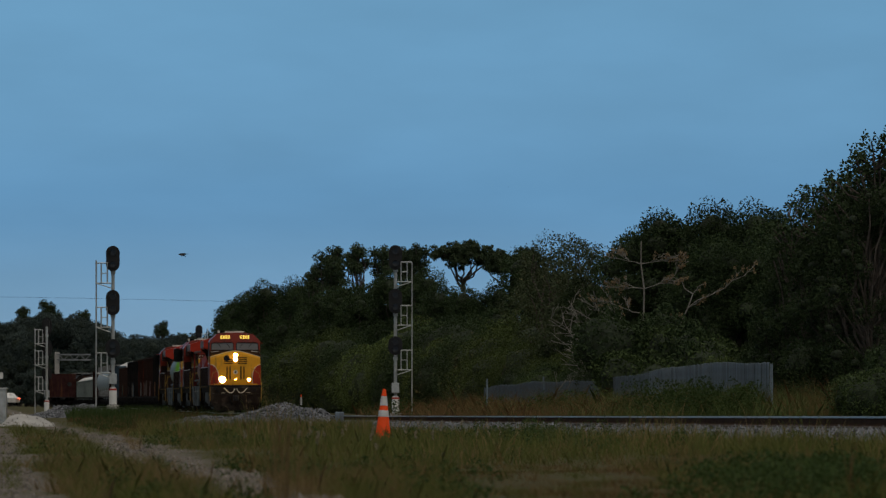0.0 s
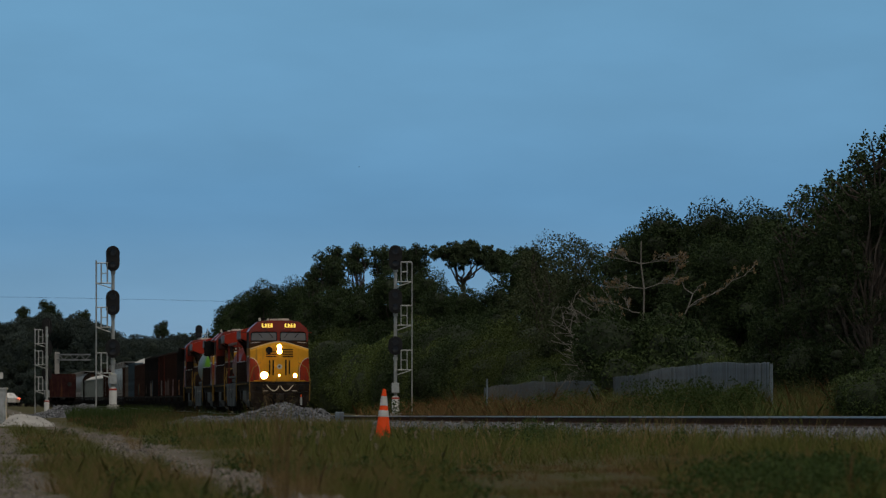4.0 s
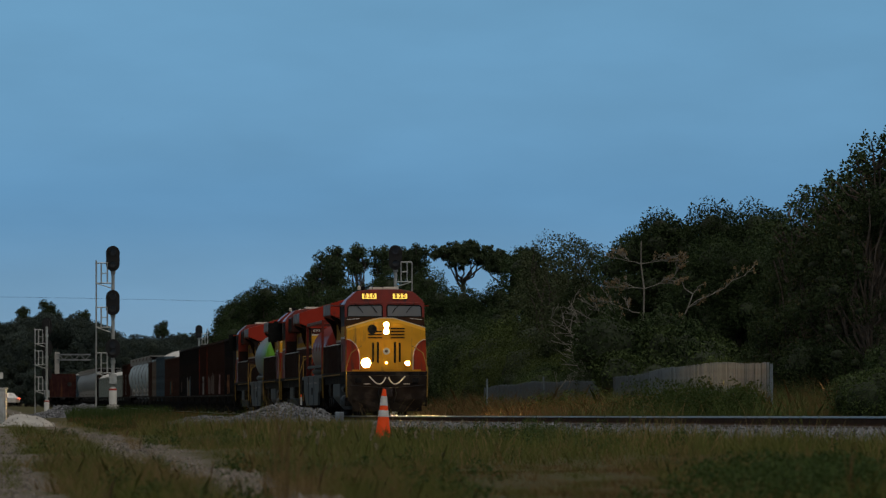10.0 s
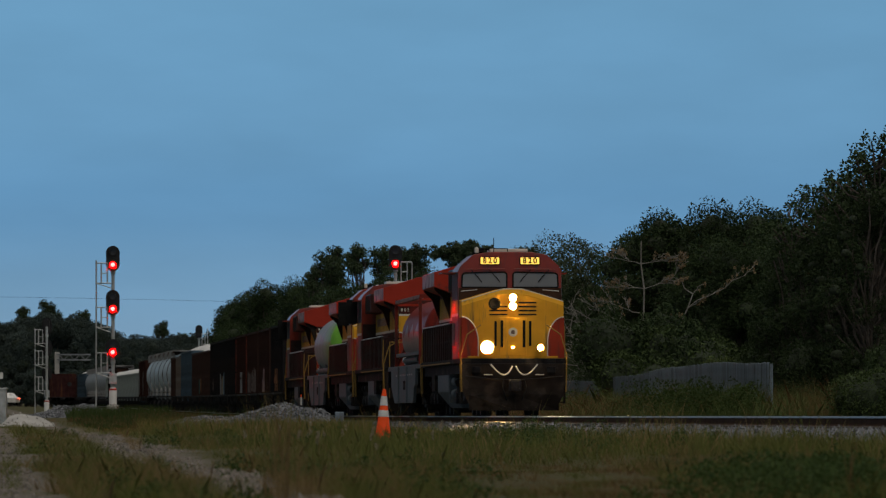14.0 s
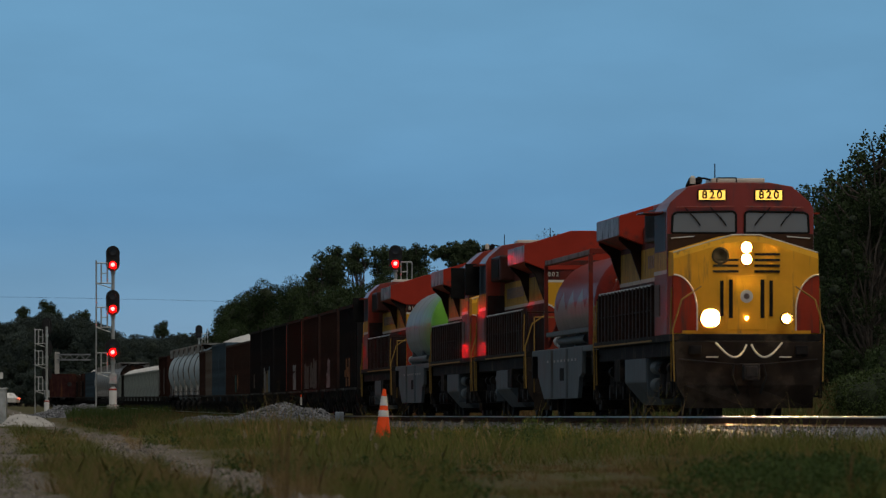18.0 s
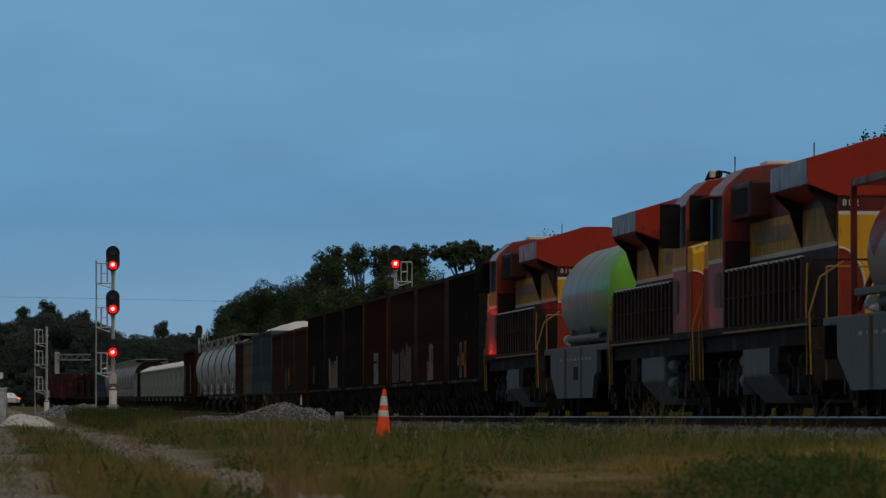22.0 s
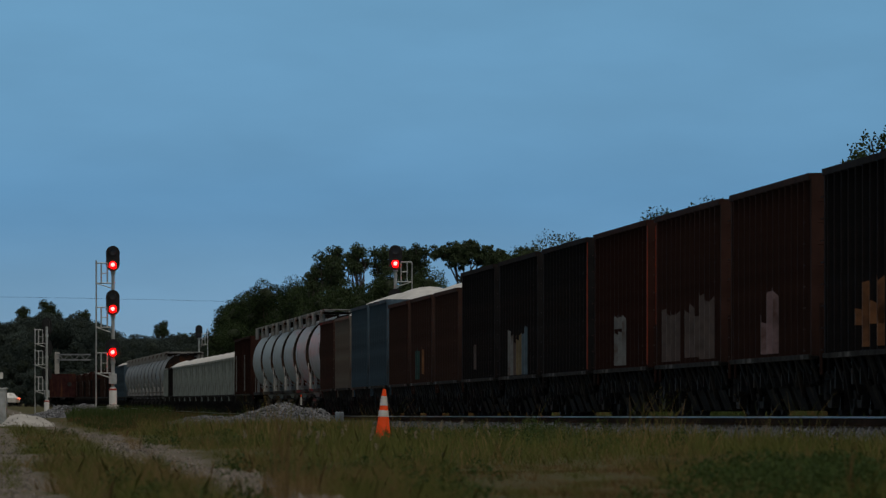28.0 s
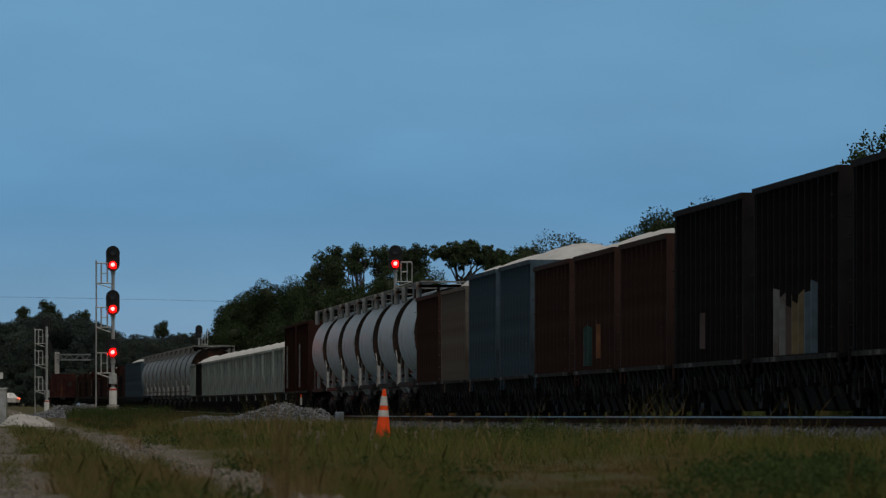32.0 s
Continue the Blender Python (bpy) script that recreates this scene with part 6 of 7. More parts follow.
def make_tender(kind, label):
    L = 21.3
    ob = thing("fuel_tender", label, "tank wagon", "fuel tenders of the train")
    sill = part("side_sill", bmesh.new(), M["grey"], ob, "deep pale grey side sill with a square opening")
    bm = bmesh.new()
    for s in SIDES:
        x0, x1 = s * 1.36, s * 1.46
        prism(bm, [(-3.6, 1.62), (-3.7, 1.0), (-4.5, 0.92), (-5.0, 0.42), (-16.2, 0.42), (-18.3, 0.98), (-18.4, 1.62)], "x", min(x0, x1), max(x0, x1), bevel=0.01)
    old = sill.data
    sill.data = mesh_of("side_sill", bm, M["grey"])
    bpy.data.meshes.remove(old)
    for s in SIDES:
        x = s * 1.465
        part("sill_opening", boxed(min(x, x + s * 0.012), max(x, x + s * 0.012), -10.6, -9.4, 0.85, 1.15), M["rubber"], sill, "dark square opening")
        part("sill_rib", boxed(min(x, x + s * 0.05), max(x, x + s * 0.05), -8.3, -8.1, 0.44, 1.6), M["grey"], sill)
        part("sill_rib", boxed(min(x, x + s * 0.05), max(x, x + s * 0.05), -13.3, -13.1, 0.44, 1.6), M["grey"], sill)
        for k in range(9):
            part("reflector_strip", boxed(min(x, x + s * 0.006), max(x, x + s * 0.006), -5.8 - k * 1.15, -5.3 - k * 1.15, 1.30, 1.36), P_STRIP, sill)
    part("deck", boxed(-1.45, 1.45, -L + 0.7, -0.7, 1.50, 1.64, bevel=0.02), M["grey"], ob)
    part("end_sill", boxed(-1.45, 1.45, -0.9, -0.62, 0.95, 1.5, bevel=0.02), M["black"], ob)
    part("end_sill", boxed(-1.45, 1.45, -L + 0.62, -L + 0.9, 0.95, 1.5, bevel=0.02), M["black"], ob)
    part("centre_sill", boxed(-0.35, 0.35, -L + 0.7, -0.7, 0.85, 1.5), M["black"], ob)
    for y, s in ((0.0, 1), (-L, -1)):
        coupler(ob, y, s)
        for side in SIDES:
            part("end_rail", rods([(side * 1.4, y - s * 0.75, 0.6), (side * 1.4, y - s * 0.75, 2.5), (side * 0.5, y - s * 0.75, 2.5), (side * 0.5, y - s * 0.75, 1.64)], 0.016, 8), M["rail_yellow"], ob, "yellow end handrail")
    for y in (-2.6, -L + 2.6):
        freight_bogie(ob, y)
    if kind == "green":
        r, c, a, b = 1.30, 2.78, -1.9, -17.6
        barrel, front = M["barrel_green"], M["barrel_green"]
    else:
        r, c, a, b = 1.22, 2.62, -2.3, -16.6
        barrel, front = M["barrel_red"], M["red"]
    tank = part("tank_barrel", lathe(bmesh.new(), [(r, b + 0.6), (r, a - 0.7)], 40, (0, 0, c), "y"), barrel, ob, "pale tank barrel, dusty" if kind == "green" else "tank barrel with a jagged painted edge", smooth=True)
    head = [(r * math.cos(t), 0.7 * math.sin(t)) for t in [math.pi / 2 * k / 10 for k in range(10)]] + [(0.02, 0.7)]
    part("front_head", lathe(bmesh.new(), [(q, a - 0.7 + h) for q, h in head], 40, (0, 0, c), "y"), M["green"] if kind == "green" else M["dome_red"], tank, "bright green domed tank end" if kind == "green" else "red domed tank end", smooth=True)
    part("rear_head", lathe(bmesh.new(), [(q, b + 0.6 - h) for q, h in head], 40, (0, 0, c), "y"), barrel, tank, smooth=True)
    for y in (a - 2.2, (a + b) / 2, b + 2.2):
        part("saddle", prismed([(-1.2, 1.64), (1.2, 1.64), (1.15, 2.1), (0.8, 1.75), (-0.8, 1.75), (-1.15, 2.1)], "y", y - 0.15, y + 0.15), M["grey"], tank)
    pp = bmesh.new()
    rods([(1.05, b + 1.2, 1.7), (1.05, b - 0.3, 1.75), (0.3, b - 0.35, 2.0), (0.3, b - 0.35, 2.5)], 0.05, 8, pp)
    rods([(0.7, b - 0.8, 1.64), (0.7, b - 0.8, 2.3), (-0.5, b - 0.8, 2.3)], 0.04, 8, pp)
    lathe(pp, [(0.12, b - 0.35), (0.12, b - 1.1)], 14, (1.0, 0, 1.86), "y")
    part("pipework", pp, M["galv"], ob, "pipes and valves at the tank end")
    vb = boxed(-0.5, 0.5, b - 1.9, b - 1.1, 1.64, 2.6, bevel=0.04)
    part("valve_cabinet", vb, M["grey"], ob)
    part("side_pipe", lathe(bmesh.new(), [(0.02, a - 3.0), (0.10, a - 2.9), (0.10, b + 3.0), (0.02, b + 2.9)], 16, (1.22, 0, 1.82), "y"), M["grey"], ob, smooth=True)
    if kind == "green":
        bars = bmesh.new()
        for k, (w, z) in enumerate(((0.5, 3.52), (0.34, 3.30), (0.40, 3.22), (0.36, 3.14))):
            box(bars, 0.30, 0.30 + w, a - 0.06 - 0.10 * 0, a + 0.0, z, z + (0.16 if k == 0 else 0.04))
        part("tank_markings", bars, M["cream"], tank, "small pale markings on the tank end", at=pose(0, -0.42, 0))
    else:
        # open steel frame round the barrel
        for y in (-1.9, -16.4):
            fr = part("end_frame", boxed(-1.42, 1.42, y - 0.06, y + 0.06, 3.74, 3.86, bevel=0.01), M["frame_red"], ob, "red steel end frame")
            for s in SIDES:
                part("frame_post", boxed(min(s * 1.34, s * 1.44), max(s * 1.34, s * 1.44), y - 0.06, y + 0.06, 1.64, 3.74, bevel=0.01), M["frame_red"], fr)
                part("frame_brace", rod(bmesh.new(), (s * 1.34, y - 0.05 if y > -9 else y + 0.05, 1.7), (s * 0.5, y - 0.05 if y > -9 else y + 0.05, 3.7), 0.05, 6), M["frame_red"], fr)
        for s in SIDES:
            part("top_rail", boxed(min(s * 1.28, s * 1.42), max(s * 1.28, s * 1.42), -16.3, -2.0, 3.72, 3.84, bevel=0.01), M["rail_dusty"], ob, "dusty top rail of the tank frame")
            part("mid_rail", boxed(min(s * 1.22, s * 1.40), max(s * 1.22, s * 1.40), -16.3, -2.0, 1.95, 2.06, bevel=0.01), M["grey"], ob)
        pl = part("placard", boxed(-0.17, 0.17, -0.008, 0.008, -0.17, 0.17), M["red"], tank, "diamond-shaped hazard placard", at=Matrix.Translation((0.62, a - 0.16, 3.12)) @ pose(0, 0, 0, 0, 45, 0))
        part("placard_panel", boxed(-0.15, 0.15, 0.009, 0.014, -0.05, 0.05), M["cream"], pl, at=pose(0, 0, 0, 0, -45, 0))
        lettering("placard_digit", "1972", 0.10, 0.066, M["rubber"], pl, pose(0, 0, 0, 0, -45, 0) @ Matrix.Translation((0, 0.017, 0)) @ Euler((radians(90), 0, radians(180))).to_matrix().to_4x4(), 0.002)
    return ob


M["galv_dull"] = mat("dull_pipe_steel", (0.10, 0.11, 0.12), 0.6, spec=0.2, vary=0.3, scale=5)


def hopper_under(ob, body_y0, body_y1, bays, color):
    """Chutes and slanting struts under an open hopper."""
    n = bays
    span = (body_y0 - body_y1 - 5.2) / n
    for k in range(n):
        y = body_y0 - 2.6 - span * (k + 0.5)
        bm = bmesh.new()
        w = span * 0.46
        rows = [[bm.verts.new(p) for p in ((-1.4, y - w, 1.06), (1.4, y - w, 1.06), (1.4, y + w, 1.06), (-1.4, y + w, 1.06))],
                [bm.verts.new(p) for p in ((-1.05, y - w * 0.7, 0.11), (1.05, y - w * 0.7, 0.11), (1.05, y + w * 0.7, 0.11), (-1.05, y + w * 0.7, 0.11))]]
        for i in range(4):
            j = (i + 1) % 4
            bm.faces.new((rows[0][i], rows[1][i], rows[1][j], rows[0][j]))
        bm.faces.new(rows[1])
        part("chute", bm, M["black"], ob)
    rnd = random.Random(int(10 * (body_y0 - body_y1)))
    mid = (body_y0 + body_y1) / 2
    part("air_reservoir", lathe(bmesh.new(), [(0.02, mid - 0.62), (0.17, mid - 0.55), (0.17, mid + 0.55), (0.02, mid + 0.62)], 14, (1.18, 0, 0.72), "y"), M["iron"], ob, smooth=True)
    part("brake_pipe", rods([(1.30, body_y0 - 1.2, 0.86), (1.28, mid + 1.0, 0.80), (1.28, mid - 1.0, 0.84), (1.30, body_y1 + 1.2, 0.86)], 0.028, 6), M["galv_dull"], ob)
    for s in SIDES:
        bm = bmesh.new()
        m = max(6, int((body_y0 - body_y1) / 1.3))
        for k in range(m):
            y = body_y0 - 0.8 - k * (body_y0 - body_y1 - 1.6) / (m - 1)
            rod(bm, (s * 1.46, y, 1.0), (s * 1.28, y - rnd.uniform(0.2, 0.6), rnd.uniform(0.30, 0.6)), 0.05, 6)
            rod(bm, (s * 1.46, y, 1.0), (s * 1.36, y + rnd.uniform(0.15, 0.4), rnd.uniform(0.55, 0.75)), 0.035, 6)
            w = rnd.uniform(0.06, 0.22)
            box(bm, min(s * 1.2, s * 1.42), max(s * 1.2, s * 1.42), y - 0.6, y - 0.6 + w, rnd.uniform(0.42, 0.6), rnd.uniform(0.66, 0.9))
        tagged(part("underframe_bracing", bm, color, ob), kind="stuff")


def make_hopper(paint, label, length, ribs, separate, height=4.0, load=None, patches=(), end_paint=None):
    """Open-topped ribbed hopper wagon."""
    ob = thing("hopper_wagon", label, "hopper wagon", "wagons of the train")
    gap = 1.1 if length > 15 else 0.85
    y0, y1 = -gap, -length + gap
    body = part("body", bmesh.new(), paint, ob)
    bm = bmesh.new()
    W, t, zb = 1.50, 0.06, 1.02
    # one shell: an outer outline with stout corner posts, an inner box, a floor
    def corner(sx, sy, y):
        return [(sx * 1.42, y + sy * 0.10), (sx * 1.56, y + sy * 0.10), (sx * 1.56, y - sy * 0.10), (sx * W, y - sy * 0.10)]
    outer = corner(1, 1, y0) + corner(1, -1, y1)[::-1] + corner(-1, -1, y1) + corner(-1, 1, y0)[::-1]
    inner = []
    for k, (sx, y, sy) in enumerate(((1, y0, 1), (1, y1, -1), (-1, y1, -1), (-1, y0, 1))):
        for j in range(4):
            f = (j if k % 2 == 0 else 3 - j) * 0.02
            inner.append((sx * (W - t) - (sx * (0.06 - f) if f < 0.06 else 0), y - sy * (t + f)))
    loops = [[bm.verts.new((x, y, z)) for x, y in ring] for ring, z in ((outer, zb), (outer, height + 0.02), (inner, height + 0.02), (inner, zb + 0.05))]
    for la, lb in zip(loops, loops[1:]):
        for k in range(16):
            bm.faces.new((la[k], la[(k + 1) % 16], lb[(k + 1) % 16], lb[k]))
    bm.faces.new(loops[0])
    bm.faces.new(loops[-1])
    bmesh.ops.recalc_face_normals(bm, faces=bm.faces[:])
    old = body.data
    body.data = mesh_of("body", bm, paint)
    bpy.data.meshes.remove(old)
    rim = bmesh.new()
    for s in SIDES:
        box(rim, min(s * 1.46, s * 1.60), max(s * 1.46, s * 1.60), y1 - 0.06, y0 + 0.06, height - 0.02, height + 0.09)
    for y in (y0, y1):
        box(rim, -1.46, 1.46, y - 0.06, y + 0.06, height - 0.02, height + 0.09)
    part("top_rim", rim, paint, ob)
    if end_paint:
        part("end_sheet", boxed(-1.40, 1.40, y0 + 0.102, y0 + 0.125, zb + 0.05, height - 0.03), end_paint, body, "rust-red end of the wagon")
        part("corner_plate", boxed(1.562, 1.575, y0 - 0.09, y0 + 0.09, zb + 0.05, height - 0.03), end_paint, body, "rust-red corner of the wagon")
    sill = bmesh.new()
    for s in SIDES:
        box(sill, min(s * 1.44, s * 1.60), max(s * 1.44, s * 1.60), y1, y0, zb - 0.06, zb + 0.02)
    part("side_sill", sill, M["dust_sill"], ob, "side sill with pale dust lying on it")
    rib_bm = bmesh.new()
    rib = mesh_of("rib", prismed([(0, -0.06), (0.10, -0.04), (0.10, 0.04), (0, 0.06)], "z", zb + 0.03, height - 0.02), paint)
    for s in SIDES:
        for k in range(ribs):
            y = y0 - 0.25 - (k + 0.5) * (y0 - y1 - 0.5) / ribs
            if separate and s > 0:
                part("rib", rib, None, body, at=pose(W, y, 0))
            else:
                box(rib_bm, min(s * W, s * (W + 0.09)), max(s * W, s * (W + 0.09)), y - 0.05, y + 0.05, zb + 0.03, height - 0.02)
    tagged(part("side_ribs", rib_bm, paint, body), kind="stuff")
    for y, s in ((y0, 1), (y1, -1)):
        ld = bmesh.new()
        for k in range(int((height - 1.1) / 0.36)):
            rod(ld, (1.0, y + s * 0.1, 1.1 + k * 0.36), (1.45, y + s * 0.1, 1.1 + k * 0.36), 0.012, 5)
            rod(ld, (1.63, y - s * 0.12, 1.1 + k * 0.36), (1.63, y - s * 0.55, 1.1 + k * 0.36), 0.012, 5)
        tagged(part("grab_iron", ld, paint, ob), kind="stuff")
    part("brake_wheel", lathe(bmesh.new(), [(0.27, y0 + 0.14), (0.27, y0 + 0.17), (0.02, y0 + 0.19)], 16, (-0.8, 0, 2.6), "y"), M["iron"], ob)
    part("centre_sill", boxed(-0.3, 0.3, -length + 0.5, -0.5, 0.80, 1.02), M["iron"], ob)
    hopper_under(ob, y0, y1, 4 if length > 15 else 3, M["iron"])
    for y, s in ((0.0, 1), (-length, -1)):
        coupler(ob, y, s)
        e = y - s * gap
        part("end_platform", boxed(-1.4, 1.4, min(e, y - s * 0.55), max(e, y - s * 0.55), 0.98, 1.06), M["iron"], ob)
        for side in SIDES:
            part("corner_post", rod(bmesh.new(), (side * 1.44, y - s * 0.58, 0.7), (side * 1.44, y - s * 0.58, 1.9), 0.03, 6), paint, ob)
    freight_bogie(ob, -2.3)
    freight_bogie(ob, -length + 2.3)
    if load:
        bm = bmesh.new()
        nu, nv = 26, 8
        g = []
        for i in range(nu + 1):
            row = []
            for j in range(nv + 1):
                u, v = i / nu, j / nv * 2 - 1
                y = y0 - 0.07 + (y1 - y0 + 0.14) * u
                e = min(1, u * 7, (1 - u) * 7) ** 0.7 * (0.72 + 0.28 * math.sin(u * math.pi * 3 + 0.6)) + 0.1 * noise.noise(Vector((y * 0.6, v * 2, length + ribs)))
                row.append(bm.verts.new((v * 1.43, y, height - 0.12 + load * e * (1 - abs(v) ** 1.8))))
            g.append(row)
        for i in range(nu):
            for j in range(nv):
                bm.faces.new((g[i][j], g[i][j + 1], g[i + 1][j + 1], g[i + 1][j]))
        bmesh.ops.recalc_face_normals(bm, faces=bm.faces[:])
        part("load", bm, M["sand_load"], ob, "heaped load of pale aggregate", smooth=True)
    for f0, f1, za, zb2, color in patches:
        ya, yb = y0 + (y1 - y0) * f0, y0 + (y1 - y0) * f1
        lo, hi = min(ya, yb), max(ya, yb)
        bm = bmesh.new()
        rag = random.Random(int(1000 * (f0 + za + ribs)))
        line = [(1.504, lo), (1.504, hi)]
        for j in range(ribs):
            y = y0 - 0.25 - (j + 0.5) * (y0 - y1 - 0.5) / ribs
            if lo < y - 0.07 and y + 0.07 < hi:
                line += [(1.504, y - 0.066), (1.605, y - 0.046), (1.605, y + 0.046), (1.504, y + 0.066)]
        line += [(1.504, lo + (hi - lo) * (k + 0.5) / 7) for k in range(7) if all(abs(lo + (hi - lo) * (k + 0.5) / 7 - v) > 0.09 for _, v in line)]
        line.sort(key=lambda q: q[1])
        edge, pairs = zb2, []
        for x, y in line:
            edge += (zb2 - edge) * 0.4 + rag.uniform(-0.10, 0.10)
            pairs.append((bm.verts.new((x, y, za)), bm.verts.new((x, y, edge))))
        for (a0, a1), (b0, b1) in zip(pairs, pairs[1:]):
            bm.faces.new((a0, b0, b1, a1))
        part("painted_patch", bm, color, body, "worn painted patch on the side")
    return ob


def make_cement_hopper(paint, label, length=13.4):
    """Covered hopper with bulging curved sides and a roof walkway."""
    ob = thing("covered_hopper", label, "hopper wagon", "wagons of the train")
    y0, y1 = -2.2, -length + 2.2
    n, m = 14, 30
    bm = bmesh.new()
    sec = []
    for k in range(n + 1):
        a = -0.62 * math.pi / 2 + (0.62 + 0.86) * math.pi / 2 * k / n
        sec.append((1.56 * math.cos(a) ** 0.8 if k < n else 0.35, 2.62 + 1.52 * math.sin(a)))
    ring = [(u, v) for u, v in sec] + [(-u, v) for u, v in sec[::-1]]
    rows = []
    for i in range(m + 1):
        f = i / m
        e = 0.95 + 0.05 * min(1.0, min(f, 1 - f) * 12)
        rows.append([bm.verts.new((u * e, y0 + (y1 - y0) * f, 2.62 + (v - 2.62) * (0.9 + 0.1 * e))) for u, v in ring])
    for a, b in zip(rows, rows[1:]):
        for k in range(len(ring)):
            j = (k + 1) % len(ring)
            bm.faces.new((a[k], a[j], b[j], b[k]))
    bm.faces.new(rows[0])
    bm.faces.new(rows[-1][::-1])
    bmesh.ops.recalc_face_normals(bm, faces=bm.faces[:])
    body = part("body", bm, paint, ob, smooth=True)
    for s in SIDES:
        part("side_sill", boxed(min(s * 1.36, s * 1.5), max(s * 1.36, s * 1.5), y1 + 0.1, y0 - 0.1, 0.95, 1.10, bevel=0.01), M["iron"], ob)
        for y in (y0 - 0.2, y1 + 0.2):
            part("end_post", boxed(min(s * 1.28, s * 1.40), max(s * 1.28, s * 1.40), y - 0.07, y + 0.07, 3.72, 4.28), M["frame_grey"], ob)
            part("corner_bracket", prismed([(y - 0.5, 1.0), (y + 0.5, 1.0), (y + 0.25, 1.75), (y - 0.25, 1.75)], "x", min(s * 1.2, s * 1.3), max(s * 1.2, s * 1.3)), M["frame_grey"], ob)
    wk = bmesh.new()
    for s in SIDES:
        box(wk, min(s * 0.75, s * 1.3), max(s * 0.75, s * 1.3), y1 - 0.7, y0 + 0.7, 4.26, 4.30)
        for y in (y0 - 0.2, (y0 + y1) / 2, y1 + 0.2):
            rod(wk, (s * 1.25, y, 3.75), (s * 1.25, y, 4.27), 0.03, 6)
    for y in (y0, y1):
        box(wk, -1.3, 1.3, y - 0.3, y + 0.3, 4.26, 4.30)
    part("roof_walkway", wk, M["frame_grey"], ob, "grey roof walkway on posts")
    ht = bmesh.new()
    for k in range(4):
        lathe(ht, [(0.32, 4.08), (0.34, 4.2), (0.1, 4.25)], 14, (0, y0 - 2.2 - k * (y0 - y1 - 4.4) / 3, 0))
    part("roof_hatches", ht, M["frame_grey"], body)
    for y, s in ((y0, 1), (y1, -1)):
        ends = bmesh.new()
        for z in (1.3, 2.5, 4.1):
            box(ends, -1.36, 1.36, y - 0.04, y + 0.04, z, z + 0.09)
        for x in (-0.7, 0.7):
            box(ends, x - 0.05, x + 0.05, y - 0.05, y + 0.05, 1.0, 4.2)
        part("end_frame", ends, M["end_shade"], ob)
    # end sheets painted dark for the shadowed gap between two wagons
    for y, s in ((y0 + 0.01, 1), (y1 - 0.01, -1)):
        part("end_sheet", prismed([(u * 0.945, 2.62 + (v - 2.62) * 0.99) for u, v in ring], "y", min(y, y + s * 0.015), max(y, y + s * 0.015)), M["end_shade"], body, "rusty end sheet, darkened for the shade of the gap")
        part("end_deck", boxed(-1.35, 1.35, min(y, y + s * 1.0), max(y, y + s * 1.0), 0.98, 1.06), M["iron"], ob)
        for side in SIDES:
            part("end_ladder", rods([(side * 1.36, y + s * 0.95, 1.0), (side * 1.36, y + s * 0.95, 1.9), (side * 1.36, y + s * 0.1, 2.2)], 0.02, 6), M["frame_grey"], ob)
    for k in (0.33, 0.67):
        y = y0 + (y1 - y0) * k
        bm = bmesh.new()
        rowa = [bm.verts.new(p) for p in ((-1.2, y - 1.6, 1.4), (1.2, y - 1.6, 1.4), (1.2, y + 1.6, 1.4), (-1.2, y + 1.6, 1.4))]
        rowb = [bm.verts.new(p) for p in ((-0.4, y - 0.4, 0.42), (0.4, y - 0.4, 0.42), (0.4, y + 0.4, 0.42), (-0.4, y + 0.4, 0.42))]
        for i in range(4):
            bm.faces.new((rowa[i], rowb[i], rowb[(i + 1) % 4], rowa[(i + 1) % 4]))
        bm.faces.new(rowb)
        part("chute", bm, paint, ob)
    part("centre_sill", boxed(-0.3, 0.3, -length + 0.5, -0.5, 0.80, 1.05), M["iron"], ob)
    for y, s in ((0.0, 1), (-length, -1)):
        coupler(ob, y, s)
    freight_bogie(ob, -2.1)
    freight_bogie(ob, -length + 2.1)
    return ob


def painted_barrel(name, pale, low):
    """Tank paint with a jagged edge along the flank."""
    m = mat(name, pale, 0.55, spec=0.12, coat=0.14, coat_rough=0.12, vary=0.12, scale=1.3, dirt=(0.16, 0.16, 0.14), dirt_amount=0.15, dirt_scale=0.8)
    if low:
        n, l = m.node_tree.nodes, m.node_tree.links
        b = n["Principled BSDF"]
        old = b.inputs["Base Color"].links[0].from_socket
        tc = n.new("ShaderNodeTexCoord")
        s = n.new("ShaderNodeSeparateXYZ")
        l.new(tc.outputs["Object"], s.inputs[0])
        w = n.new("ShaderNodeMath")
        w.operation = "PINGPONG"
        w.inputs[1].default_value = 1.5
        l.new(s.outputs["Y"], w.inputs[0])
        k = n.new("ShaderNodeMath")
        k.operation = "MULTIPLY_ADD"
        k.inputs[1].default_value = 0.32
        l.new(w.outputs[0], k.inputs[0])
        k.inputs[2].default_value = 2.55
        c = n.new("ShaderNodeMath")
        c.operation = "GREATER_THAN"
        l.new(s.outputs["Z"], c.inputs[0])
        l.new(k.outputs[0], c.inputs[1])
        mx = n.new("ShaderNodeMix")
        mx.data_type = "RGBA"
        l.new(c.outputs[0], mx.inputs["Factor"])
        l.new(old, mx.inputs["A"])
        mx.inputs["B"].default_value = (*low, 1)
        l.new(mx.outputs["Result"], b.inputs["Base Color"])
    return m


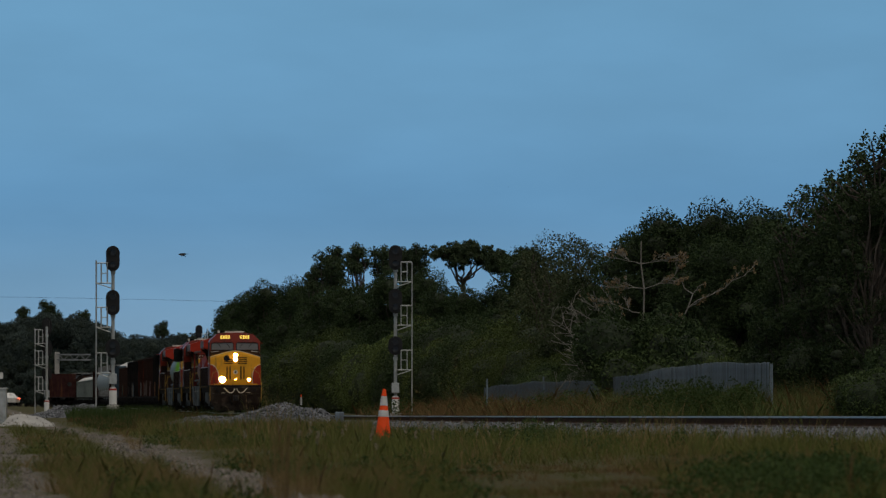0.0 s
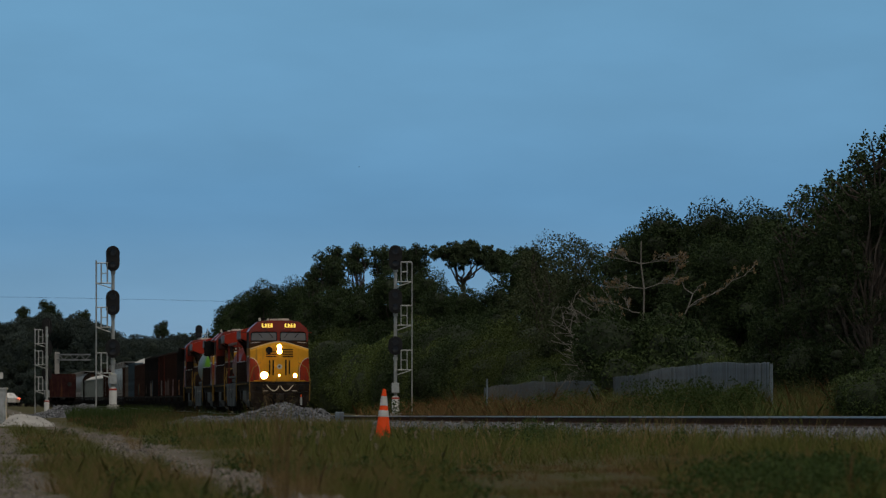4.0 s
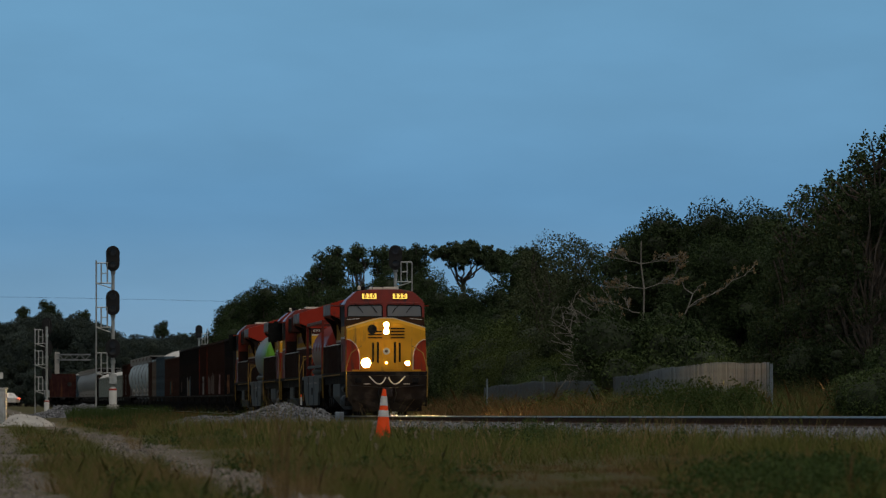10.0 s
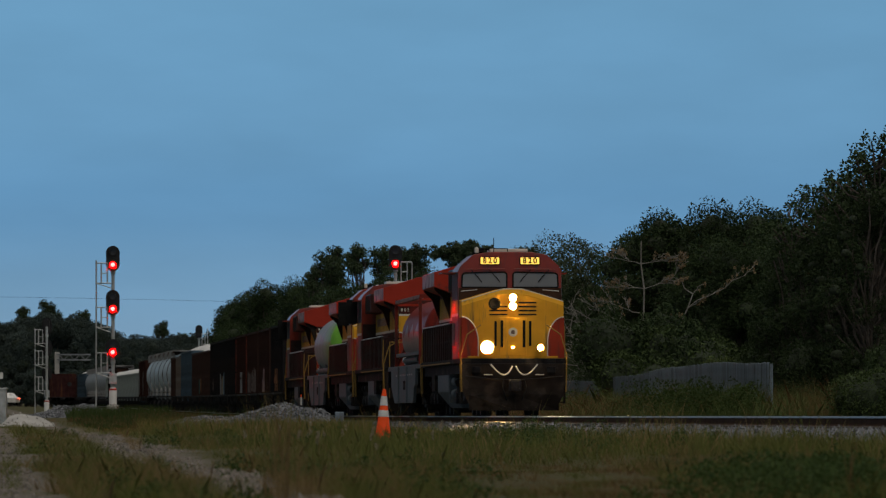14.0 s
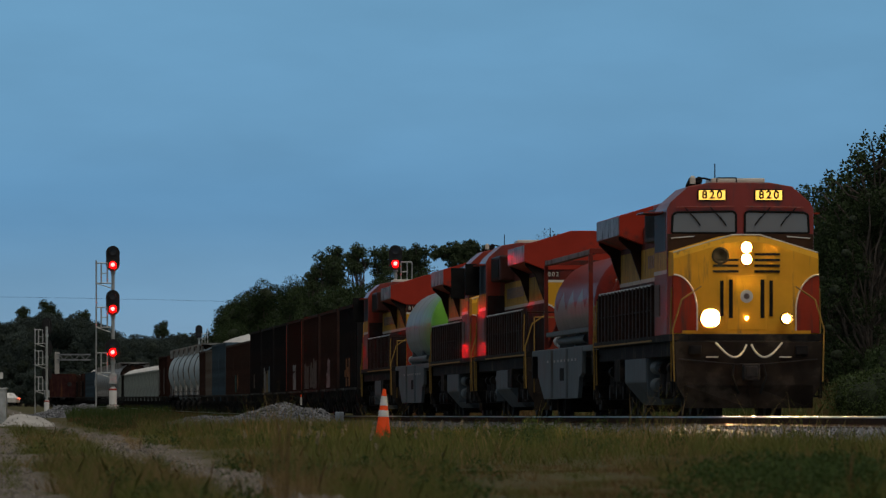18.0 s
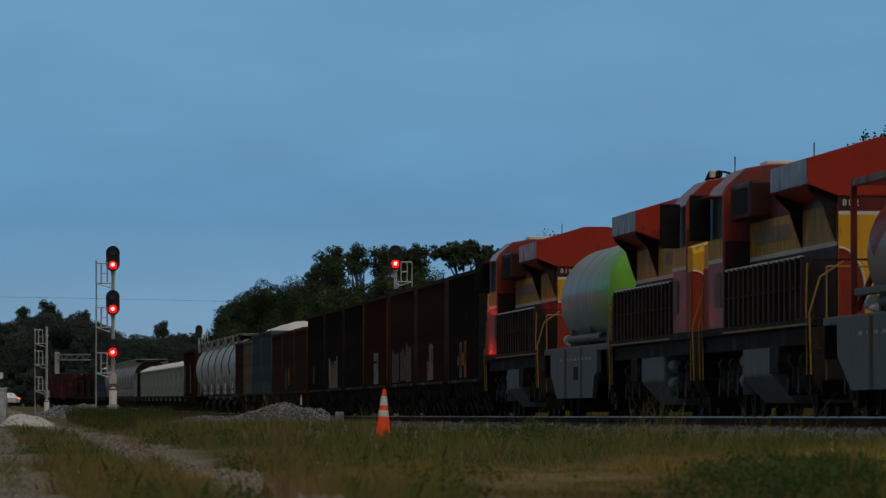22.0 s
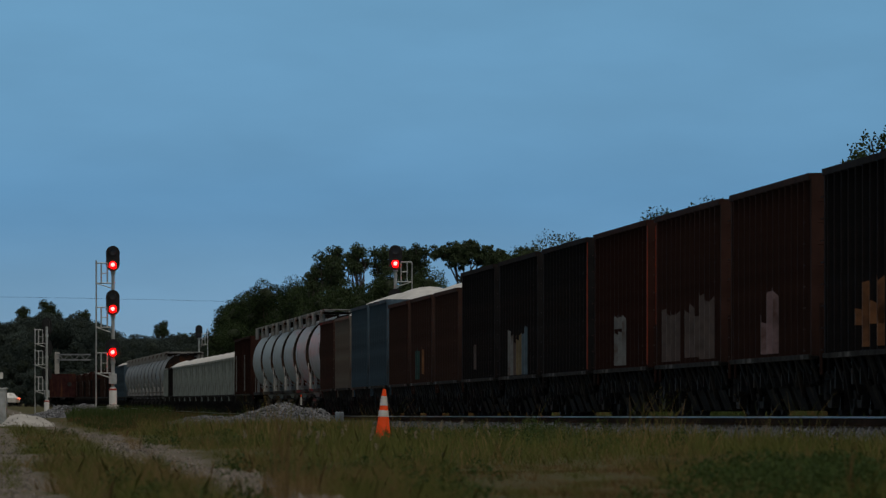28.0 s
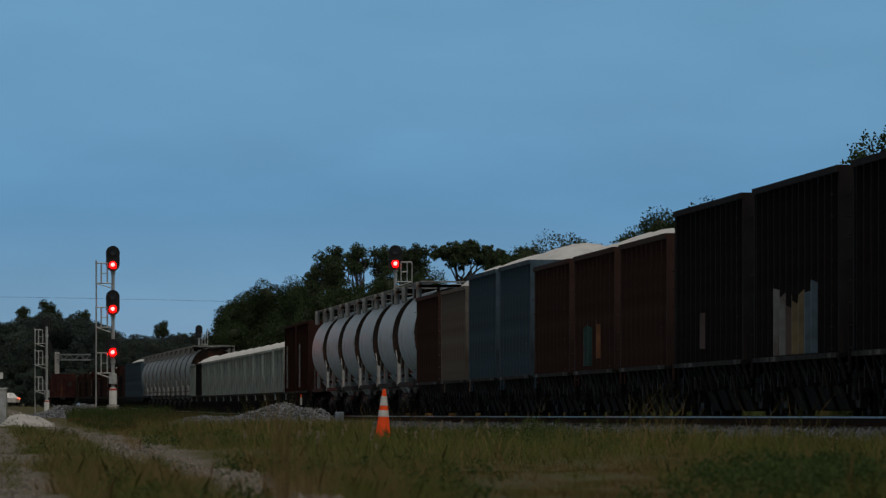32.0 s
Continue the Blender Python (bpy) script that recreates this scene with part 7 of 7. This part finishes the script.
M["hood_yellow"] = mat("grimy_hood_yellow", (0.46, 0.255, 0.040), 0.65, spec=0.05, coat=0.25, coat_rough=0.12, vary=0.25, scale=2, dirt=(0.10, 0.055, 0.025), dirt_amount=0.26, dirt_scale=2.0, streaks=True)
M["hood_red"] = mat("grimy_hood_red", (0.125, 0.021, 0.015), 0.6, spec=0.06, coat=0.35, coat_rough=0.12, vary=0.25, scale=1.5, dirt=(0.05, 0.022, 0.018), dirt_amount=0.35, streaks=True)
M["panel_brown"] = mat("rail_panel_brown", (0.028, 0.014, 0.011), 0.7, spec=0.08, vary=0.35, scale=3, dirt=GRIME, dirt_amount=0.3)
M["door_dark"] = mat("grimy_dark_red", (0.044, 0.017, 0.014), 0.8, spec=0.06, coat=0.16, coat_rough=0.14, vary=0.3, scale=2, dirt=GRIME, dirt_amount=0.3)
M["pilot"] = mat("dusty_pilot", (0.022, 0.017, 0.014), 0.8, spec=0.06, vary=0.35, scale=2.5, bump=0.2, dirt=(0.055, 0.045, 0.036), dirt_amount=0.25)
# pale sky reflection on the windscreens put into the base colour
M["screen"] = mat("windscreen_sky_grey", (0.17, 0.18, 0.19), 0.12, vary=0.12, scale=0.8)
M["dome_red"] = mat("grimy_dome_red", (0.22, 0.026, 0.018), 0.6, spec=0.06, vary=0.25, scale=1.5, dirt=GRIME, dirt_amount=0.3)
M["grille"] = mat("radiator_grille", (0.27, 0.24, 0.25), 0.7, spec=0.1, coat=0.4, coat_rough=0.14, vary=0.35, scale=3, bump=0.2, dirt=GRIME, dirt_amount=0.3)
M["brow"] = mat("brow_dark_brown", (0.045, 0.026, 0.018), 0.7, spec=0.06, vary=0.3, scale=2)
# deeper orange for the outer of the added glare rings
M["glare_deep"] = mat("lamp_glare_outer_ring", (1.0, 0.36, 0.04), 0.3, emit=0.9)
M["louvre"] = mat("louvre_grey", (0.12, 0.09, 0.085), 0.7, spec=0.1, vary=0.3, scale=20, bump=0.3)
M["faded"] = mat("faded_lettering", (0.16, 0.075, 0.03), 0.6, vary=0.5, scale=5)
M["green"] = mat("tank_green", (0.16, 0.42, 0.03), 0.4, vary=0.08)
M["barrel_green"] = painted_barrel("barrel_white", (0.25, 0.31, 0.335), None)


def fade_green(m):
    """Green paint of the tank end running out in soft bands along the barrel."""
    n, l = m.node_tree.nodes, m.node_tree.links
    b = n["Principled BSDF"]
    old = b.inputs["Base Color"].links[0].from_socket
    tc = n.new("ShaderNodeTexCoord")
    sp = n.new("ShaderNodeSeparateXYZ")
    l.new(tc.outputs["Object"], sp.inputs[0])
    no = n.new("ShaderNodeTexNoise")
    no.inputs["Scale"].default_value, no.inputs["Detail"].default_value = 1.2, 4.0
    mp = n.new("ShaderNodeMapping")
    mp.inputs["Scale"].default_value = (0.4, 1.0, 0.4)
    l.new(tc.outputs["Object"], mp.inputs[0])
    l.new(mp.outputs[0], no.inputs["Vector"])
    k = n.new("ShaderNodeMath")
    k.operation = "MULTIPLY_ADD"
    k.inputs[1].default_value = 5.0
    l.new(no.outputs["Fac"], k.inputs[0])
    l.new(sp.outputs["Y"], k.inputs[2])
    r = n.new("ShaderNodeMapRange")
    r.inputs["From Min"].default_value, r.inputs["From Max"].default_value = -7.5, 0.5
    l.new(k.outputs[0], r.inputs["Value"])
    mx = n.new("ShaderNodeMix")
    mx.data_type = "RGBA"
    l.new(r.outputs[0], mx.inputs["Factor"])
    l.new(old, mx.inputs["A"])
    mx.inputs["B"].default_value = (0.15, 0.36, 0.05, 1)
    l.new(mx.outputs["Result"], b.inputs["Base Color"])


fade_green(M["barrel_green"])
M["barrel_red"] = painted_barrel("barrel_silver_red", (0.27, 0.215, 0.20), (0.21, 0.024, 0.016))
M["dust_sill"] = mat("dusty_sill", (0.035, 0.033, 0.031), 0.85, spec=0.05, vary=0.5, scale=2.5, dirt=(0.26, 0.25, 0.24), dirt_amount=0.05, dirt_scale=0.3)
# rusty, with the shade of the wagon gaps put into the base colour
M["end_shade"] = mat("end_gap_shade_rust", (0.022, 0.017, 0.015), 0.8, spec=0.1, vary=0.3, dirt=RUST, dirt_amount=0.3)
M["frame_red"] = mat("frame_maroon", (0.17, 0.026, 0.018), 0.55, spec=0.1, vary=0.2, scale=2, dirt=GRIME, dirt_amount=0.25)
M["cab_red"] = mat("glossy_cab_red", (0.24, 0.035, 0.020), 0.5, spec=0.1, coat=0.5, coat_rough=0.12, vary=0.14, scale=1.5, dirt=(0.10, 0.045, 0.035), dirt_amount=0.25, streaks=True)
M["rail_dusty"] = mat("dusty_frame_rail", (0.22, 0.15, 0.14), 0.6, spec=0.1, vary=0.25, scale=3, dirt=(0.12, 0.05, 0.04), dirt_amount=0.3)
M["frame_grey"] = mat("walkway_grey", (0.26, 0.26, 0.25), 0.6, vary=0.25, scale=3, dirt=RUST, dirt_amount=0.15)


def wagon_paint(name, color, amount=0.3, dirt=RUST):
    return mat(name, color, 0.8, spec=0.06, vary=0.3, scale=1.6, bump=0.15, bump_scale=12, dirt=dirt, dirt_amount=amount, streaks=True)


P = {
    "black": wagon_paint("wagon_black", (0.017, 0.016, 0.017), 0.32, (0.034, 0.023, 0.020)),
    "brown": wagon_paint("wagon_brown", (0.050, 0.025, 0.020), 0.45, (0.03, 0.018, 0.015)),
    "maroon": wagon_paint("wagon_maroon", (0.042, 0.018, 0.014), 0.45, (0.035, 0.018, 0.015)),
    "rust": wagon_paint("wagon_rust", (0.062, 0.034, 0.027), 0.45, (0.045, 0.029, 0.025)),
    "blue": wagon_paint("wagon_blue_grey", (0.070, 0.108, 0.140), 0.35, (0.042, 0.052, 0.060)),
    "tan": wagon_paint("wagon_tan", (0.17, 0.15, 0.13), 0.3, (0.11, 0.065, 0.04)),
    "pale": wagon_paint("wagon_pale_grey", (0.33, 0.37, 0.35), 0.2, (0.17, 0.15, 0.12)),
    "white": mat("hopper_pale_grey", (0.46, 0.55, 0.61), 0.6, spec=0.2, vary=0.07, scale=0.8, dirt=(0.24, 0.23, 0.22), dirt_amount=0.12, dirt_scale=0.9),
    "dim": mat("hopper_dull_grey", (0.32, 0.35, 0.37), 0.6, spec=0.2, vary=0.08, scale=0.8, dirt=(0.15, 0.14, 0.13), dirt_amount=0.2, dirt_scale=0.9),
    "end_red": mat("wagon_end_red", (0.32, 0.050, 0.020), 0.7, spec=0.1, vary=0.3, scale=2, dirt=(0.05, 0.02, 0.015), dirt_amount=0.35, streaks=True),
    "patch_grey": mat("patch_grey", (0.22, 0.22, 0.215), 0.7, vary=0.25, scale=4, dirt=RUST, dirt_amount=0.2),
    "patch_orange": mat("patch_orange", (0.26, 0.11, 0.04), 0.7, vary=0.3, scale=4, dirt=RUST, dirt_amount=0.3),
    "patch_pink": mat("patch_pink", (0.26, 0.17, 0.17), 0.7, vary=0.3, scale=4, dirt=RUST, dirt_amount=0.25),
    "patch_teal": mat("patch_teal", (0.018, 0.065, 0.055), 0.6, vary=0.4, scale=5, dirt=GRIME, dirt_amount=0.3),
    "patch_blue": mat("patch_blue", (0.095, 0.145, 0.18), 0.6, vary=0.25, scale=4),
    "patch_yellow": mat("patch_yellow", (0.20, 0.15, 0.075), 0.6, vary=0.25, scale=4),
    "patch_brown": mat("patch_brown", (0.115, 0.085, 0.075), 0.7, vary=0.3, scale=4),
}


def build_train():
    lead = make_loco("820", True, "leading red and yellow diesel locomotive with lit headlights")
    TRAIN.append((lead, -1.0, 0))
    TRAIN.append((make_tender("red", "red fuel tender with a framed tank"), 21.3, 0))
    second = make_loco("802", False, "red and yellow diesel locomotive running hood first")
    TRAIN.append((second, 42.6, 22.3))
    third = copy_thing(second, pose(0, 0, 0))
    tagged(third, "red and yellow diesel locomotive coupled behind another")
    TRAIN.append((third, 64.9, 0))
    TRAIN.append((make_tender("green", "fuel tender with a pale tank and a green end"), 87.2, 0))
    fourth = make_loco("818", False, "last red and yellow diesel locomotive, running hood first")
    TRAIN.append((fourth, 108.5, 22.3))
    s = 130.8
    pg, po, pp, pt, pb, py, pw = (P[k] for k in ("patch_grey", "patch_orange", "patch_pink", "patch_teal", "patch_blue", "patch_yellow", "patch_brown"))
    big = (("black", "black ribbed open hopper with an orange patch", ((0.40, 0.48, 1.10, 2.15, po), (0.52, 0.60, 1.10, 2.0, po), (0.38, 0.66, 1.45, 1.75, po))),
           ("brown", "dark brown ribbed hopper with a pinkish patch", ((0.42, 0.55, 1.10, 2.15, pp), (0.55, 0.62, 1.10, 1.7, pp))),
           ("brown", "dark brown ribbed hopper with faded grey patches", ((0.08, 0.30, 1.10, 2.25, pw), (0.34, 0.55, 1.15, 2.05, pw), (0.62, 0.88, 1.10, 2.1, pw))),
           ("maroon", "maroon ribbed hopper with a grey-white patch", ((0.38, 0.64, 1.10, 1.9, pg), (0.42, 0.58, 1.9, 2.15, pg))),
           ("black", "black ribbed open hopper with a dusty sill", ()),
           ("black", "black ribbed hopper with pale and yellow stripes", ((0.26, 0.42, 1.06, 2.12, pb), (0.42, 0.52, 1.06, 2.06, py), (0.52, 0.60, 1.06, 2.0, pw), (0.63, 0.78, 1.06, 2.08, pg))),
           ("black", "black ribbed open hopper, rust-flecked", ((0.50, 0.60, 1.3, 1.9, pw),)))
    for color, label, patches in big:
        TRAIN.append((make_hopper(P[color], label, 16.5, 13, True, 4.0, None, patches, P["end_red"] if "maroon" in label or "dusty" in label else None), s, 0))
        s += 16.5
    kinds = {}

    def add(key, maker):
        nonlocal s
        if key not in kinds:
            kinds[key] = maker()
            ob = kinds[key]
        else:
            ob = copy_thing(kinds[key], pose(0, 0, 0))
        TRAIN.append((ob, s, 0))
        s += 13.4

    def small(key, color, label, patches=(), load=0.42, separate=False, tall=3.62):
        add(key, lambda: make_hopper(P[color], label, 13.4, 9, separate, tall, load, patches))

    small("rust_a", "rust", "rust-red ribbed hopper heaped with pale stone", (), 0.70, True)
    small("rust_b", "rust", "rust-red ribbed hopper with teal graffiti", ((0.50, 0.72, 1.15, 2.1, pt), (0.34, 0.42, 1.3, 2.1, po)), 0.74, True)
    small("rust_a", "rust", "")
    small("blue", "blue", "blue-grey ribbed hopper heaped with pale stone", (), 0.74, True, 3.85)
    small("blue", "blue", "")
    small("tan", "tan", "tan weathered hopper heaped with pale stone", (), 0.95, True)
    small("rust_c", "rust", "rust-red ribbed hopper, empty", (), None, True)
    for _ in range(6):
        add("cement", lambda: make_cement_hopper(P["white"], "pale grey covered hopper with curved sides"))
    for _ in range(2):
        small("rust_d", "maroon", "rust-brown hopper wagon with plain box sides", ((0.7, 0.76, 1.2, 3.0, pg),), None, False, 3.85)
    for k in range(12):
        if k == 10:
            small("dark", "black", "dark open hopper coupled between pale ones", (), None, False, 2.95)
        else:
            small("pale", "pale", "pale grey-green ribbed hopper heaped with pale stone", (), 0.8, False, 2.95)
    for k in range(11):
        add("cement_dim", lambda: make_cement_hopper(P["dim"], "dull grey covered hopper with curved sides"))
    for k in range(5):
        small("blue", "blue", "")
    for k in range(24):
        key = ("rust_c", "dark", "rust_d", "rust_a")[k % 4]
        small(key, "rust", "")


build_train()
d = 985
parked = make_hopper(wagon_paint("wagon_dark_red", (0.036, 0.014, 0.014), 0.25), "dark red hopper wagon standing on a siding", 13.4, 13, False, 3.75)
parked.matrix_basis = pose(track_x(d) - 4.3, d, rail_z(d), 0, 0, HEADING)


def make_bird(scale, label):
    ob = thing("bird", label, "bird", "birds in the sky")
    bm = bmesh.new()
    bmesh.ops.create_uvsphere(bm, u_segments=12, v_segments=8, radius=1.0)
    for v in bm.verts:
        v.co = Vector((v.co.x * 0.055, v.co.y * 0.20, v.co.z * 0.05)) * scale
    prism(bm, [(-0.03 * scale, -0.17 * scale), (0.03 * scale, -0.17 * scale), (0.06 * scale, -0.33 * scale), (-0.06 * scale, -0.33 * scale)], "z", -0.006 * scale, 0.006 * scale)
    part("body", bm, M["bird"], ob, smooth=True)
    wings = []
    for s in SIDES:
        w = prismed([(0, 0.09 * scale), (s * 0.24 * scale, 0.07 * scale), (s * 0.50 * scale, -0.07 * scale), (s * 0.24 * scale, -0.05 * scale), (0, -0.06 * scale)], "z", -0.006 * scale, 0.006 * scale)
        wings.append(part("wing", w, M["bird"], ob))
    return ob, wings


BIRDS = [make_bird(0.75, "dark bird flapping low across the sky"), make_bird(0.8, "dark bird gliding high over the track"), make_bird(0.45, "tiny distant bird crossing the sky")]


def sky_point(px, py, d):
    return (img_x(px, d), d, EYE + (737 - py) / 14500 * d)


def motions():
    """The train runs at an even pace; shutters drop from the red lamps as it reaches them."""
    times = (0.0, 4.0, 8.0, 12.0, 16.0, 20.0, 24.0, 28.0, 32.0)
    for ob, lag, back in TRAIN:
        rows = []
        for t in times:
            d = 17.75 * (27.3 - t) + 0.15 * max(0.0, t - 16.0) + lag + back
            grade = math.degrees(math.atan2(rail_z(d + 10) - rail_z(d - 10), 20.0))
            turn, tip = (HEADING, -grade) if not back else (HEADING - 180, grade)
            rows.append((t, pose(track_x(d), d, rail_z(d), tip, 0, turn)))
        walk(ob, rows)
    flights = (((0.0, 323, 450, 300), (0.5, 262, 452, 300), (1.5, 140, 444, 300), (2.0, 82, 434, 300), (2.5, 32, 430, 300), (3.2, -40, 426, 300), (32.0, -3000, 300, 300)),
               ((0.0, 2300, -300, 350), (5.5, 1420, 8, 350), (6.0, 1385, 2, 350), (7.0, 1315, -14, 350), (9.0, 1190, -80, 350), (32.0, -300, -700, 350)),
               ((0.0, 900, 330, 1500), (6.0, 497, 260, 1500), (9.0, 284, 206, 1500), (13.0, 20, 243, 1500), (32.0, -1200, 300, 1500)))
    for (ob, wings), path in zip(BIRDS, flights):
        walk(ob, [(t, Matrix.Translation(sky_point(px, py, d)) @ pose(0, 0, 0, 0, 0, 80)) for t, px, py, d in path])
        for w, s in zip(wings, SIDES):
            walk(w, [(k * 0.15, pose(0, 0, 0, 0, -s * (38 if k % 2 else -14), 0)) for k in range(60)] + [(32.0, pose(0, 0, 0))])
    # the first locomotive's wheels roll
    for ob in TRAIN[0][0].children_recursive:
        if ob.name.startswith("wheelset"):
            spot = ob.matrix_basis.translation.copy()
            walk(ob, [(k / 30, Matrix.Translation(spot) @ pose(0, 0, 0, -64.07 * k, 0, 0)) for k in range(961)])
    for ob, z_lit, z_up in SHUTTERS:
        walk(ob, [(t, pose(0, -0.064, z)) for t, z in ((0.0, z_lit), (10.1, z_lit), (10.25, z_up), (32.0, z_up))])


motions()
